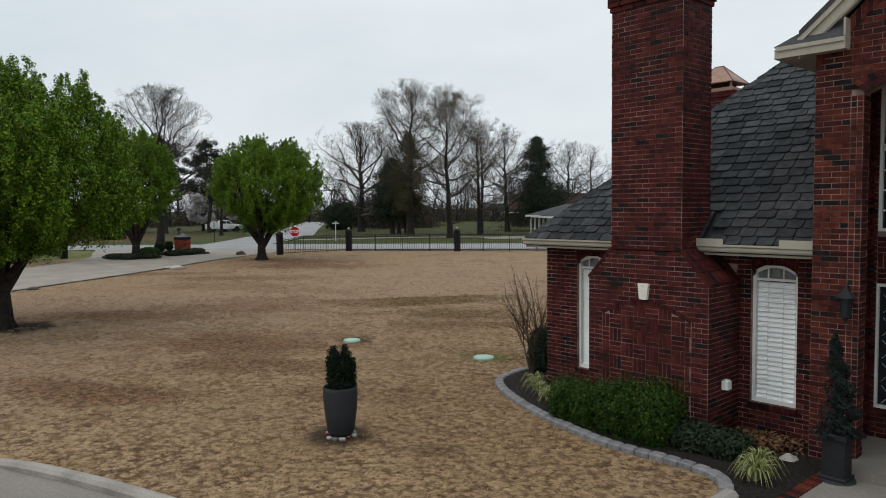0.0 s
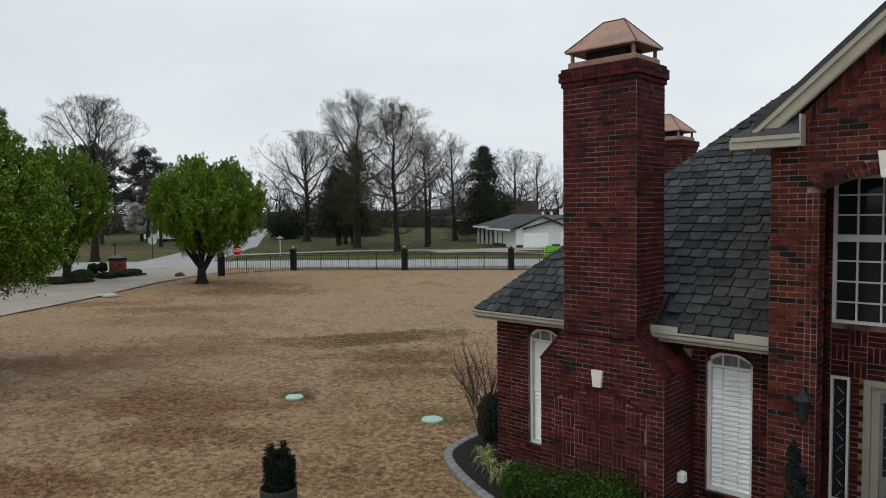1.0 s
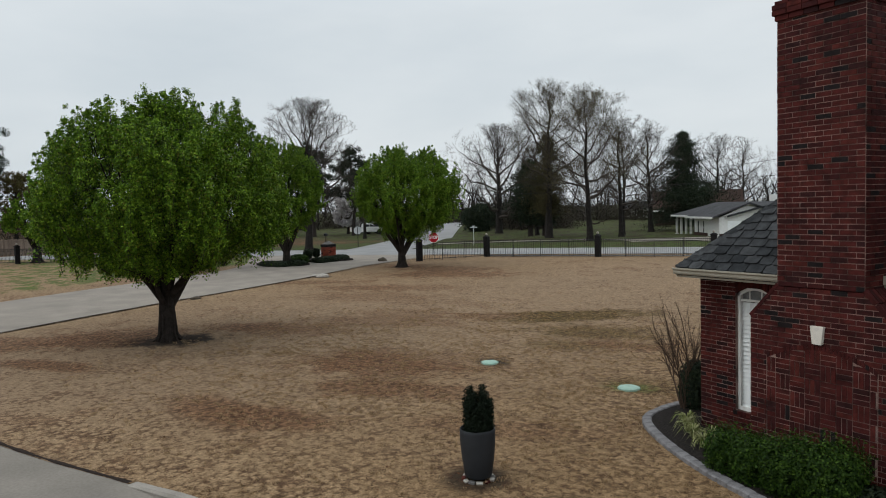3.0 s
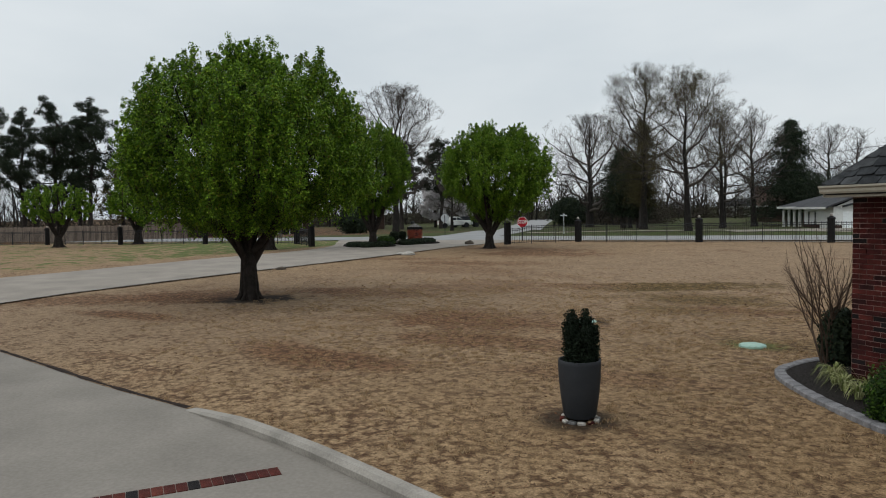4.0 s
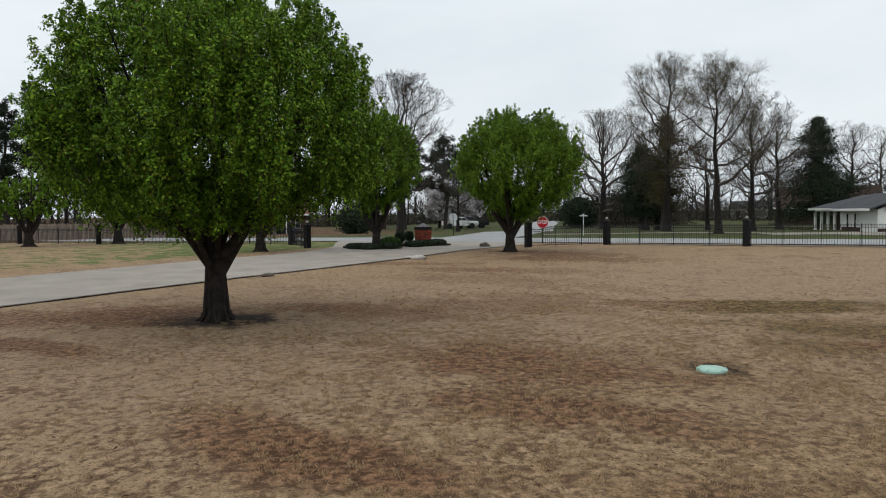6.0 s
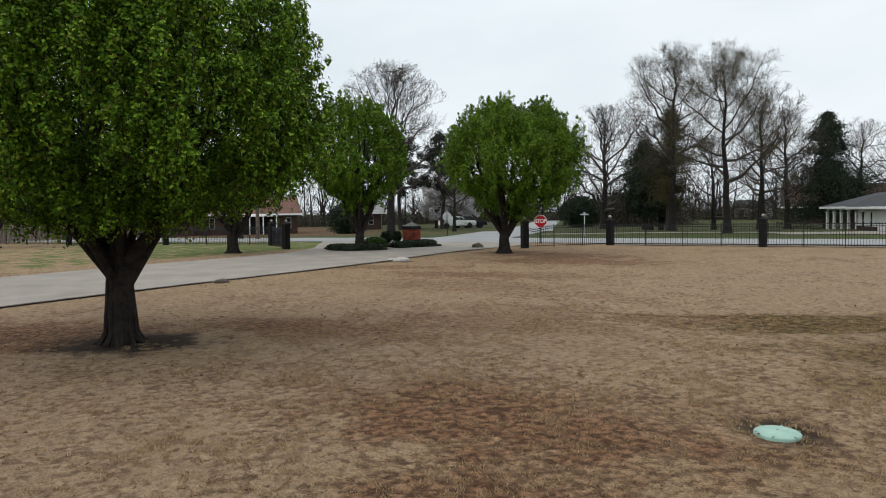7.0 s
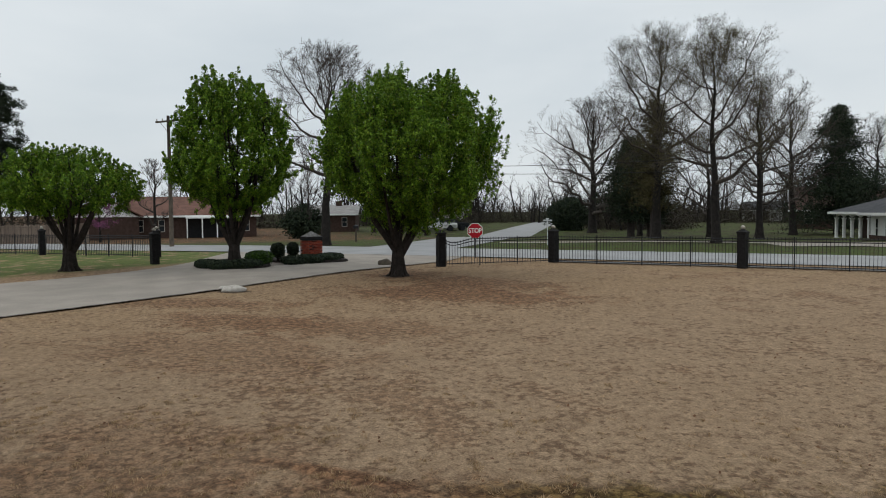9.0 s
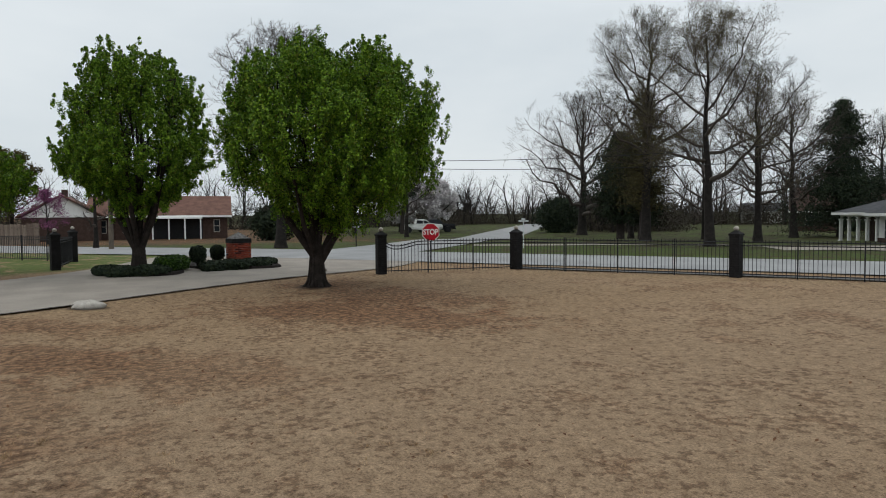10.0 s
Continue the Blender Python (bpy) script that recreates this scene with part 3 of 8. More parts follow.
class Bricks:
    """Lays bricks on one plane: o + u*U + v*Z, facing n."""

    def __init__(self, o, u, n):
        self.o, self.u, self.n = Vector(o), Vector(u), Vector(n)
        self.list = []

    def lay(self, u0, u1, v0, v1, d=0.0):
        j = brick_rng.uniform(-0.002, 0.003)
        self.list.append((u0 + JOINT / 2, u1 - JOINT / 2, v0 + JOINT / 2, v1 - JOINT / 2, PROUD + j + d))

    def running(self, u0, u1, v0, v1, keep=None, phase=0.0):
        row = 0
        v = v0
        while v < v1 - 0.03:
            h = min(COURSE, v1 - v)
            u = u0 - ((row % 2) * 0.5 + phase) * (BRICK + JOINT)
            while u < u1 - 0.02:
                a, b = max(u, u0), min(u + BRICK + JOINT, u1)
                if b - a > 0.05:
                    spans = [(a, b)]
                    if keep:
                        spans = keep(a, b, v, v + h)
                    for s in spans:
                        if s[1] - s[0] > 0.035:
                            self.lay(s[0], s[1], v, v + h)
                u += BRICK + JOINT
            row += 1
            v += COURSE

    def verts(self, q):
        u0, u1, v0, v1, d = q
        Z = Vector((0, 0, 1))
        out = []
        for w in (-0.03, d):
            for a, b in ((u0, v0), (u1, v0), (u1, v1), (u0, v1)):
                out.append(tuple(self.o + self.u * a + Z * b + self.n * w))
        return out

    FACES = [(4, 5, 6, 7), (0, 1, 5, 4), (1, 2, 6, 5), (2, 3, 7, 6), (3, 0, 4, 7)]

    def joined(self, g, some=None):
        for q in (self.list if some is None else some):
            g.add(self.verts(q), self.FACES)


def outside(boxes):
    """Keeps what of a brick lies outside the boxes (u0, u1, v0, v1)."""
    def keep(a, b, v0, v1):
        spans = [(a, b)]
        vm = (v0 + v1) / 2
        for u0, u1, w0, w1 in boxes:
            if w0 < vm < w1:
                nxt = []
                for s, t in spans:
                    if u0 > s:
                        nxt.append((s, min(t, u0)))
                    if u1 < t:
                        nxt.append((max(s, u1), t))
                spans = [q for q in nxt if q[1] > q[0]]
        return spans
    return keep


late = []  # brick pieces, linked at the end of the file
CX = -1.38  # middle of the chimney


# chimney core
def chimney():
    t = thing("chimney", "tall dark red brick chimney with stepped shoulders and a copper cap", "chimney")
    yF, yB, yS = 9.44, 10.37, 10.24
    hb, hs, zs, zt, ztop = 0.965, 0.565, 2.17, 2.62, 6.06
    g = Geo()
    prof = [(CX - hb, -0.1), (CX + hb, -0.1), (CX + hb, zs), (CX + hs, zt), (CX - hs, zt), (CX - hb, zs)]
    n = len(prof)
    g.add([(x, yF, z) for x, z in prof] + [(x, yB + 0.3, z) for x, z in prof],
          [tuple(range(n)), tuple(range(2 * n - 1, n - 1, -1))] + [(i, n + i, n + (i + 1) % n, (i + 1) % n) for i in range(n)])
    g.box(CX - hs, CX + hs, yF, yS, zt - 0.05, ztop)
    part("core", g, M_MORTAR, t, "pale mortar core")
    front = Bricks((CX, yF, 0), (1, 0, 0), (0, -1, 0))
    pu, pv0, pv1, rise = 0.72, 0.0, 1.62, 0.20  # arched basket-weave panel

    def arch(u):
        return pv1 + rise * (1 - (u / pu) ** 2)

    def keep(a, b, v0, v1):
        vm = (v0 + v1) / 2
        half = hs if vm > zt else (hb if vm < zs else hb + (hs - hb) * (vm - zs) / (zt - zs))
        a, b = max(a, -half), min(b, half)
        if b <= a:
            return []
        if vm < pv1 + rise:
            lim = pu if vm < pv1 else pu * math.sqrt(max(0, 1 - (vm - pv1) / rise))
            lim += 0.004 if vm < pv1 else 0.03
            return [(s, e) for s, e in ((a, min(b, -lim)), (max(a, lim), b)) if e > s]
        return [(a, b)]
    front.running(-hb, hb, 0, ztop, keep)
    # basket weave: three soldiers against three stretchers
    cell = BRICK + JOINT
    third = cell / 3
    rows = int((pv1 + rise) / cell) + 1
    for r in range(rows):
        for c in range(-5, 5):
            u, v = c * cell + cell * 0.1, r * cell
            if (r + c) % 2:
                for k in range(3):
                    a, b = max(u + k * third, -pu), min(u + (k + 1) * third, pu)
                    if b - a > 0.03:
                        top = min(v + cell, arch(min((abs(a) + abs(b)) / 2, pu)) + 0.02)
                        if top - v > 0.04:
                            front.lay(a, b, v, top, 0.001)
            else:
                a, b = max(u, -pu), min(u + cell, pu)
                if b - a > 0.03:
                    for k in range(3):
                        if v + (k + 1) * third <= arch((abs(a) + abs(b)) / 2) + 0.04:
                            front.lay(a, b, v + k * third, v + (k + 1) * third, 0.001)
    side = Bricks((CX + hb, yF, 0), (0, 1, 0), (1, 0, 0)); side.running(0.0, yB - yF, 0, zs)
    sideL = Bricks((CX - hb, yB, 0), (0, -1, 0), (-1, 0, 0)); sideL.running(0.0, yB - yF, 0, zs)
    shaft = Bricks((CX + hs, yF, 0), (0, 1, 0), (1, 0, 0)); shaft.running(0.0, yS - yF, zt - 0.3, ztop)
    shaftL = Bricks((CX - hs, yS, 0), (0, -1, 0), (-1, 0, 0)); shaftL.running(0.0, yS - yF, zt - 0.3, ztop)
    back = Bricks((CX + hs, yS, 0), (-1, 0, 0), (0, 1, 0)); back.running(0.0, 2 * hs, 3.2, ztop)
    late.append((t, [front], [side, shaft, sideL, shaftL, back], M_BRICK, 300))
    # arch band of upright bricks
    g = Geo()
    k = 30
    for i in range(k):
        u0, u1 = -pu + 2 * pu * i / k + 0.005, -pu + 2 * pu * (i + 1) / k - 0.005
        v = arch((u0 + u1) / 2)
        sl = -rise * 2 * ((u0 + u1) / 2) / pu ** 2
        vs = []
        for w in (0.03, -PROUD - 0.006):
            for uu, vv in ((u0, -0.005), (u1, -0.005), (u1, 0.055), (u0, 0.055)):
                um = (u0 + u1) / 2
                vs.append((CX + uu, yF + w, v + vv + sl * (uu - um)))
        g = Geo(); g.add(vs, Bricks.FACES)
        part("arch_brick", g, M_BRICK, t)
    # keystone
    g = Geo()
    vs = [(CX + u, yF + w, z) for w in (0.02, -0.055) for u, z in ((-0.06, 1.90), (0.06, 1.90), (0.085, 2.13), (-0.085, 2.13))]
    g.add(vs, [(4, 5, 6, 7), (0, 1, 5, 4), (1, 2, 6, 5), (2, 3, 7, 6), (3, 0, 4, 7)])
    part("keystone", g, M_STONE, t, "pale cast stone keystone")
    # sloped brick shoulders
    for s in (-1, 1):
        ang = math.atan2(zt - zs, hb - hs)
        L = math.hypot(zt - zs, hb - hs) + 0.02
        m = Matrix.Translation((CX + s * hs, yF - 0.02, zt + 0.012)) @ Matrix.Rotation(s * ang, 4, "Y")
        kx, ky = 3, 13
        for i in range(ky):
            w = (yB - yF + 0.02) / ky
            for q in range(kx):
                a, b = q * L / kx + 0.006, (q + 1) * L / kx - 0.006
                sh = Geo(); sh.box(min(s * a, s * b), max(s * a, s * b), i * w + 0.006, (i + 1) * w - 0.006, -0.03, 0.012 + brick_rng.uniform(0, 0.003), m)
                part("shoulder_brick", sh, M_BRICK, t)
    # corbelled head
    g = Geo()
    for k, (d, z0, z1) in enumerate(((0.025, ztop, ztop + 0.07), (0.05, ztop + 0.07, ztop + 0.14), (0.05, ztop + 0.14, ztop + 0.21), (0.025, ztop + 0.21, ztop + 0.26))):
        x0, x1, y0, y1 = CX - hs - d, CX + hs + d, yF - d, yS + d
        nb = 6
        for i in range(nb):
            for (ya, yb) in ((y0, y0 + 0.1), (y1 - 0.1, y1)):
                a = x0 + (x1 - x0) * i / nb
                g.box(a + 0.005, a + (x1 - x0) / nb - 0.005, ya, yb, z0 + 0.005, z1 - 0.005)
        for i in range(4):
            for (xa, xb) in ((x0, x0 + 0.1), (x1 - 0.1, x1)):
                a = y0 + (y1 - y0) * i / 4
                g.box(xa, xb, a + 0.005, a + (y1 - y0) / 4 - 0.005, z0 + 0.005, z1 - 0.005)
        g.box(x0 + 0.012, x1 - 0.012, y0 + 0.012, y1 - 0.012, z0, z1)
    part("corbel", g, M_BRICK, t, "stepped brick corbel courses")
    cap(t, CX, (yF + yS) / 2, ztop + 0.26, hs - 0.045, (yS - yF) / 2 - 0.045, 0.13, 0.43)
    return t


def cap(parent, cx, cy, z, hx, hy, gap, rise):
    """Copper chimney cap: collar, four posts and a hipped lid with a short ridge."""
    g = Geo()
    g.chamfer(cx - hx, cx + hx, cy - hy, cy + hy, z, z + 0.09, 0.012)
    c = part("cap_collar", g, M_COPPER, parent, "brown copper collar")
    for sx in (-1, 1):
        for sy in (-1, 1):
            g = Geo()
            x, y = cx + sx * (hx - 0.05), cy + sy * (hy - 0.05)
            g.box(x - 0.02, x + 0.02, y - 0.02, y + 0.02, z + 0.09, z + 0.09 + gap)
            part("cap_post", g, M_COPPER, parent)
    zt = z + 0.09 + gap
    g = Geo()
    ox, oy = hx + 0.03, hy + 0.03
    r = max(0.04, ox - oy)
    vs = [(cx - ox, cy - oy, zt), (cx + ox, cy - oy, zt), (cx + ox, cy + oy, zt), (cx - ox, cy + oy, zt),
          (cx - ox, cy - oy, zt + 0.02), (cx + ox, cy - oy, zt + 0.02), (cx + ox, cy + oy, zt + 0.02), (cx - ox, cy + oy, zt + 0.02),
          (cx - r, cy, zt + rise), (cx + r, cy, zt + rise)]
    g.add(vs, [(3, 2, 1, 0), (0, 1, 5, 4), (1, 2, 6, 5), (2, 3, 7, 6), (3, 0, 4, 7), (4, 5, 9, 8), (5, 6, 9), (6, 7, 8, 9), (7, 4, 8)])
    part("cap_lid", g, M_COPPER, parent, "hipped brown copper lid")
    for i, j in ((4, 8), (7, 8), (5, 9), (6, 9), (8, 9)):
        g = Geo(); g.tube([Vector(vs[i]), Vector(vs[j])], [0.011, 0.011], 6)
        part("hip_seam", g, M_SEAM, parent, "dark folded copper seam")
    g = Geo()
    g.box(cx - hx * 0.6, cx + hx * 0.6, cy - hy * 0.6, cy + hy * 0.6, z + 0.05, zt)
    part("flue", g, M_DARK, parent, "sooty black flue")


chimney()


def second_chimney():
    t = thing("chimney", "smaller red brick chimney with a copper cap behind the roof", "chimney")
    x0, x1, y0, y1, zt = -4.75, -3.62, 16.9, 17.8, 5.75
    g = Geo(); g.box(x0, x1, y0, y1, -0.1, zt); part("core", g, M_MORTAR, t)
    f = Bricks((x0, y0, 0), (1, 0, 0), (0, -1, 0)); f.running(0, x1 - x0, 2.5, zt)
    s = Bricks((x1, y0, 0), (0, 1, 0), (1, 0, 0)); s.running(0, y1 - y0, 2.5, zt)
    late.append((t, [], [f, s], M_BRICK, 0))
    g = Geo()
    for k, d in enumerate((0.02, 0.045, 0.045)):
        g.box(x0 - d, x1 + d, y0 - d, y1 + d, zt + k * 0.07, zt + k * 0.07 + 0.064)
    part("corbel", g, M_BRICK, t)
    cap(t, (x0 + x1) / 2, (y0 + y1) / 2, zt + 0.21, 0.52, 0.42, 0.12, 0.46)


second_chimney()

# ---- house ----
house = thing("house", "dark red brick house with slate grey hipped roof and arched entry", "house")
YW, YG, YR = 10.37, 9.80, 10.86
WIN = [(-3.26, -2.64), (-0.25, 0.37)]
WZ0, WZ1, WARCH = 0.46, 2.30, 0.12

# main wall with thickness and openings
g = Geo()
xsplit = [-3.92, WIN[0][0], WIN[0][1], WIN[1][0], WIN[1][1], 0.98]
for i in range(5):
    a, b = xsplit[i], xsplit[i + 1]
    if i in (1, 3):
        g.box(a, b, YW, YW + 0.25, -0.1, WZ0)
        g.box(a, b, YW, YW + 0.25, WZ1 + WARCH, 2.62)
    else:
        g.box(a, b, YW, YW + 0.25, -0.1, 2.62)
g.box(-3.92, -3.67, YW + 0.25, 21.0, -0.1, 2.62)
g.box(-3.92, 12.0, 20.75, 21.0, -0.1, 2.62)
part("wall", g, M_MORTAR, house, "mortar bed of the brick wall")
mw = Bricks((-3.92, YW, 0), (1, 0, 0), (0, -1, 0))
mw.running(0, 4.67, 0, 2.55, outside([(WIN[0][0] + 3.92, WIN[0][1] + 3.92, WZ0 - 0.075, WZ1 + WARCH), (WIN[1][0] + 3.92, WIN[1][1] + 3.92, WZ0 - 0.075, WZ1 + WARCH), (1.62, 3.46, -1, 2.4)]))
for a, b in WIN:  # sloping rowlock sill
    for k in range(9):
        w_ = (b - a + 0.06) / 9
        mw.lay(a - 0.03 + 3.92 + k * w_, a - 0.03 + 3.92 + (k + 1) * w_, WZ0 - 0.075, WZ0 - 0.002, 0.035)
lw = Bricks((-3.92, 21.0, 0), (0, -1, 0), (-1, 0, 0)); lw.running(0, 21 - YW, 0, 2.55)
late.append((house, [mw], [lw], M_BRICK, 0))


def blind_window(a, b):
    t = thing("window", "tall white arched window with closed white slat blinds", "window", "arched windows", "structure")
    y = YW + 0.10

    def top(x, r=WARCH, z=WZ1):
        u = (x - (a + b) / 2) / ((b - a) / 2)
        return z + r * (1 - u * u)
    g = Geo()
    fw = 0.045
    g.box(a, a + fw, y - 0.05, y + 0.05, WZ0, WZ1 + 0.02); g.box(b - fw, b, y - 0.05, y + 0.05, WZ0, WZ1 + 0.02)
    g.box(a + fw, b - fw, y - 0.055, y + 0.05, WZ0, WZ0 + 0.05)
    k = 12
    for i in range(k):
        x0, x1 = a + (b - a) * i / k, a + (b - a) * (i + 1) / k
        vs = [(x, yy, top(x) + d) for yy in (y - 0.05, y + 0.05) for x, d in ((x0, -0.055), (x1, -0.055), (x1, 0.0), (x0, 0.0))]
        g.add(vs, [(0, 1, 2, 3), (7, 6, 5, 4), (0, 4, 5, 1), (3, 2, 6, 7), (0, 3, 7, 4), (1, 5, 6, 2)])
    part("window_frame", g, M_WHITE, t, "white frame")
    g = Geo()
    for i in (1, 2):
        x = a + (b - a) * i / 3
        g.box(x - 0.009, x + 0.009, y - 0.045, y - 0.03, WZ1 - 0.085, top(x) - 0.04)
        g.box(x - 0.0035, x + 0.0035, y - 0.04, y - 0.034, WZ0 + 0.05, WZ1 - 0.12)
    g.box(a + fw, b - fw, y - 0.033, y - 0.004, WZ1 - 0.12, WZ1 - 0.085)
    part("muntin", g, M_WHITE, t)
    # no glass here: a black plate gives the room's darkness behind the slats
    g = Geo(); g.box(a + fw, b - fw, y + 0.042, y + 0.046, WZ0 + 0.03, WZ1 + WARCH - 0.03)
    part("pane", g, M_DARK, t, "black sheet standing in for the unlit room")
    nsl = 24
    for i in range(nsl):
        z = WZ0 + 0.06 + (WZ1 - 0.13 - WZ0 - 0.06) * i / nsl
        m = Matrix.Translation(((a + b) / 2, y + 0.02, z + 0.022)) @ Matrix.Rotation(radians(63), 4, "X")
        g = Geo(); g.box(-(b - a) / 2 + fw, (b - a) / 2 - fw, -0.041, 0.041, -0.0015, 0.0015, m)
        part("blind_slat", g, M_BLIND, t)
    g = Geo()  # swagged valance in the arched head
    for i in range(9):
        x0, x1 = a + fw + (b - a - 2 * fw) * i / 9, a + fw + (b - a - 2 * fw) * (i + 1) / 9
        dp = 0.012 * (i % 2)
        vs = [(x0, y + 0.02 + dp, WZ1 - 0.09), (x1, y + 0.032 - dp, WZ1 - 0.09), (x1, y + 0.032 - dp, top(x1) - 0.05), (x0, y + 0.02 + dp, top(x0) - 0.05)]
        g.add(vs, [(0, 1, 2, 3)])
    part("valance", g, M_SWAG, t, "pale swagged valance")
    # arched head and reveal in brick
    for i in range(k):
        g = Geo()
        x0, x1 = a + (b - a) * i / k + 0.004, a + (b - a) * (i + 1) / k - 0.004
        vs = [(x, yy, z) for yy in (YW + 0.2, YW - 0.012) for x, z in ((x0, top(x0) + 0.002), (x1, top(x1) + 0.002), (x1, WZ1 + WARCH + 0.06), (x0, WZ1 + WARCH + 0.06))]
        g.add(vs, Bricks.FACES)
        part("arch_brick", g, M_BRICK, house)


for a, b in WIN:
    blind_window(a, b)


def shingle_rows(o, u, s, width, rows, clip, exposure=0.172, w=0.245):
    """Overlapping thick shingles with clipped lower corners; u runs along the eave, s up the slope."""
    n_ = u.cross(s).normalized()
    pieces = []
    for r in range(rows):
        x = -((r * 0.37) % 1.0) * w
        while x < width:
            ww = w * brick_rng.uniform(0.84, 1.16)
            a, b = x + 0.007, x + ww - 0.007
            v0 = r * exposure + brick_rng.uniform(-0.010, 0.010)
            v1 = (r + 1) * exposure + 0.05
            lo, hi = clip((r + 0.5) * exposure)
            a2, b2 = max(a, lo), min(b, hi)
            if b2 - a2 > 0.03:
                t = brick_rng.uniform(0.024, 0.036)
                c = min(0.028, (b2 - a2) / 3)
                low = [(a2, v0 + c), (a2 + c, v0), (b2 - c, v0), (b2, v0 + c), (b2, v1), (a2, v1)]
                pts = [o + u * p + s * q + n_ * 0.002 for p, q in low]
                tops = [p + n_ * (t if i < 4 else 0.003) for i, p in enumerate(pts)]
                pieces.append([tuple(p) for p in pts + tops])
            x += ww
    return pieces


SH_FACES = [(6, 7, 8, 9, 10, 11), (0, 1, 7, 6), (1, 2, 8, 7), (2, 3, 9, 8), (3, 4, 10, 9), (5, 0, 6, 11)]
# main hipped roof
EX, EY, EZ, PITCH, RY = -4.02, 9.93, 2.68, 0.955, 15.4
RZ = EZ + PITCH * (RY - EY)
RX = EX + (RY - EY)
BY = 2 * RY - EY
g = Geo()
HX = 0.87
HZ = EZ + PITCH * (HX - EX)
vs = [(EX, EY, EZ), (HX, EY, EZ), (HX, EY + HX - EX, HZ), (EX, EY, EZ - 0.1), (HX, EY, EZ - 0.1)]
g.add(vs, [(0, 1, 2), (0, 3, 4, 1)])
vs = [(EX, EY, EZ), (RX, RY, RZ), (EX, BY, EZ), (13, RY, RZ), (13, BY, EZ), (HX, EY + HX - EX, HZ), (3.1, EY + HX - EX, HZ), (3.1, EY, EZ), (13, EY, EZ)]
g.add(vs, [(0, 5, 1, 2), (1, 3, 4, 2), (5, 6, 3, 1), (6, 7, 8, 3)])
part("roof", g, M_ROOFBASE, house, "hipped roof deck")
L_ = math.hypot(1, PITCH)
front_sh = shingle_rows(Vector((EX, EY - 0.03, EZ + 0.0)), Vector((1, 0, 0)), Vector((0, 1, PITCH)) / L_, 6.6, int((RY - EY) * L_ / 0.172), lambda v: (v / L_ - 0.02, 5.0))
left_sh = shingle_rows(Vector((EX - 0.03, BY, EZ)), Vector((0, -1, 0)), Vector((1, 0, PITCH)) / L_, BY - EY, int((RY - EY) * L_ / 0.172), lambda v: (v / L_, BY - EY - v / L_))
sh_clear = [q for q in front_sh if not (CX - 0.6 < q[0][0] < CX + 0.6 and q[0][1] < 10.35)]
# hip cap
g = Geo()
for i in range(30):
    s0, s1 = i * 0.175 - 0.02, i * 0.175 + 0.19
    for ax in (0, 1):
        pts = []
        for s_, w_, lift in ((s0, 0.0, 0.075), (s1, 0.0, 0.055), (s1, 0.16, 0.045), (s0, 0.16, 0.062)):
            x, y = EX + s_ + (w_ if ax else 0), EY + s_ + (0 if ax else w_)
            pts.append((x, y, EZ + PITCH * s_ + lift))
        low = [(x, y, z - 0.04) for x, y, z in pts]
        g.add(pts + low, [(0, 1, 2, 3), (3, 2, 1, 0), (0, 3, 7, 4), (2, 6, 7, 3)])
part("hip_cap", g, M_SHINGLE, house, "row of hip shingles")


def gutter(x0, x1, y, zt, name="gutter"):
    g = Geo()
    prof = [(0, -0.105), (-0.06, -0.105), (-0.075, -0.08), (-0.075, -0.045), (-0.10, -0.025), (-0.10, 0.0), (-0.088, 0.0), (-0.088, -0.02), (0, -0.02)]
    n_ = len(prof)
    g.add([(x, y + a, zt + b) for x in (x0, x1) for a, b in prof], [(i, (i + 1) % n_, n_ + (i + 1) % n_, n_ + i)[::-1] for i in range(n_)] + [tuple(range(n_)), tuple(range(2 * n_ - 1, n_ - 1, -1))])
    return part(name, g, M_CREAM, house, "cream painted metal gutter")


gutter(EX - 0.02, CX - 0.575, EY, EZ + 0.02)
gutter(CX + 0.575, 0.75, EY, EZ + 0.02)
g = Geo()
g.box(EX, CX - 0.575, EY, YW, EZ - 0.135, EZ - 0.105); g.box(CX + 0.575, 0.75, EY, YW, EZ - 0.135, EZ - 0.105)
g.box(EX, -3.92, YW, BY, EZ - 0.135, EZ - 0.105); g.box(EX - 0.02, EX + 0.02, EY, BY, EZ - 0.13, EZ)
part("soffit", g, M_CREAM, house, "cream soffit boards")
for a, b in ((CX + 0.575, CX + 0.96), (0.33, 0.75), (CX - 0.70, CX - 0.575)):
    g = Geo(); g.box(a, b, EY - 0.102, EY - 0.09, EZ - 0.01, EZ + 0.10)
    part("splash_guard", g, M_CREAM, house, "cream metal splash guard on the gutter")
# stepped flashing beside the shaft
g = Geo()
m = Matrix.Translation((CX + 0.60, EY, EZ + 0.05)) @ Matrix.Rotation(math.atan(PITCH), 4, "X")
g.box(-0.035, 0.02, 0, 0.55, 0.0, 0.06, m)
part("flashing", g, M_BLACK, house, "dark metal flashing")

# gabled entry block
GC, GL, GR = 1.98, 0.75, 3.21
OL, OR_, OS, OA = 1.285, 2.675, 4.55, 0.17
GZ = 5.10
g = Geo()
g.box(GL, OL, YG, YG + 0.24, -0.1, GZ); g.box(OR_, GR, YG, YG + 0.24, -0.1, GZ)
kk = 16


def oarch(x):
    u = (x - GC) / ((OR_ - OL) / 2)
    return OS + OA * (1 - u * u)


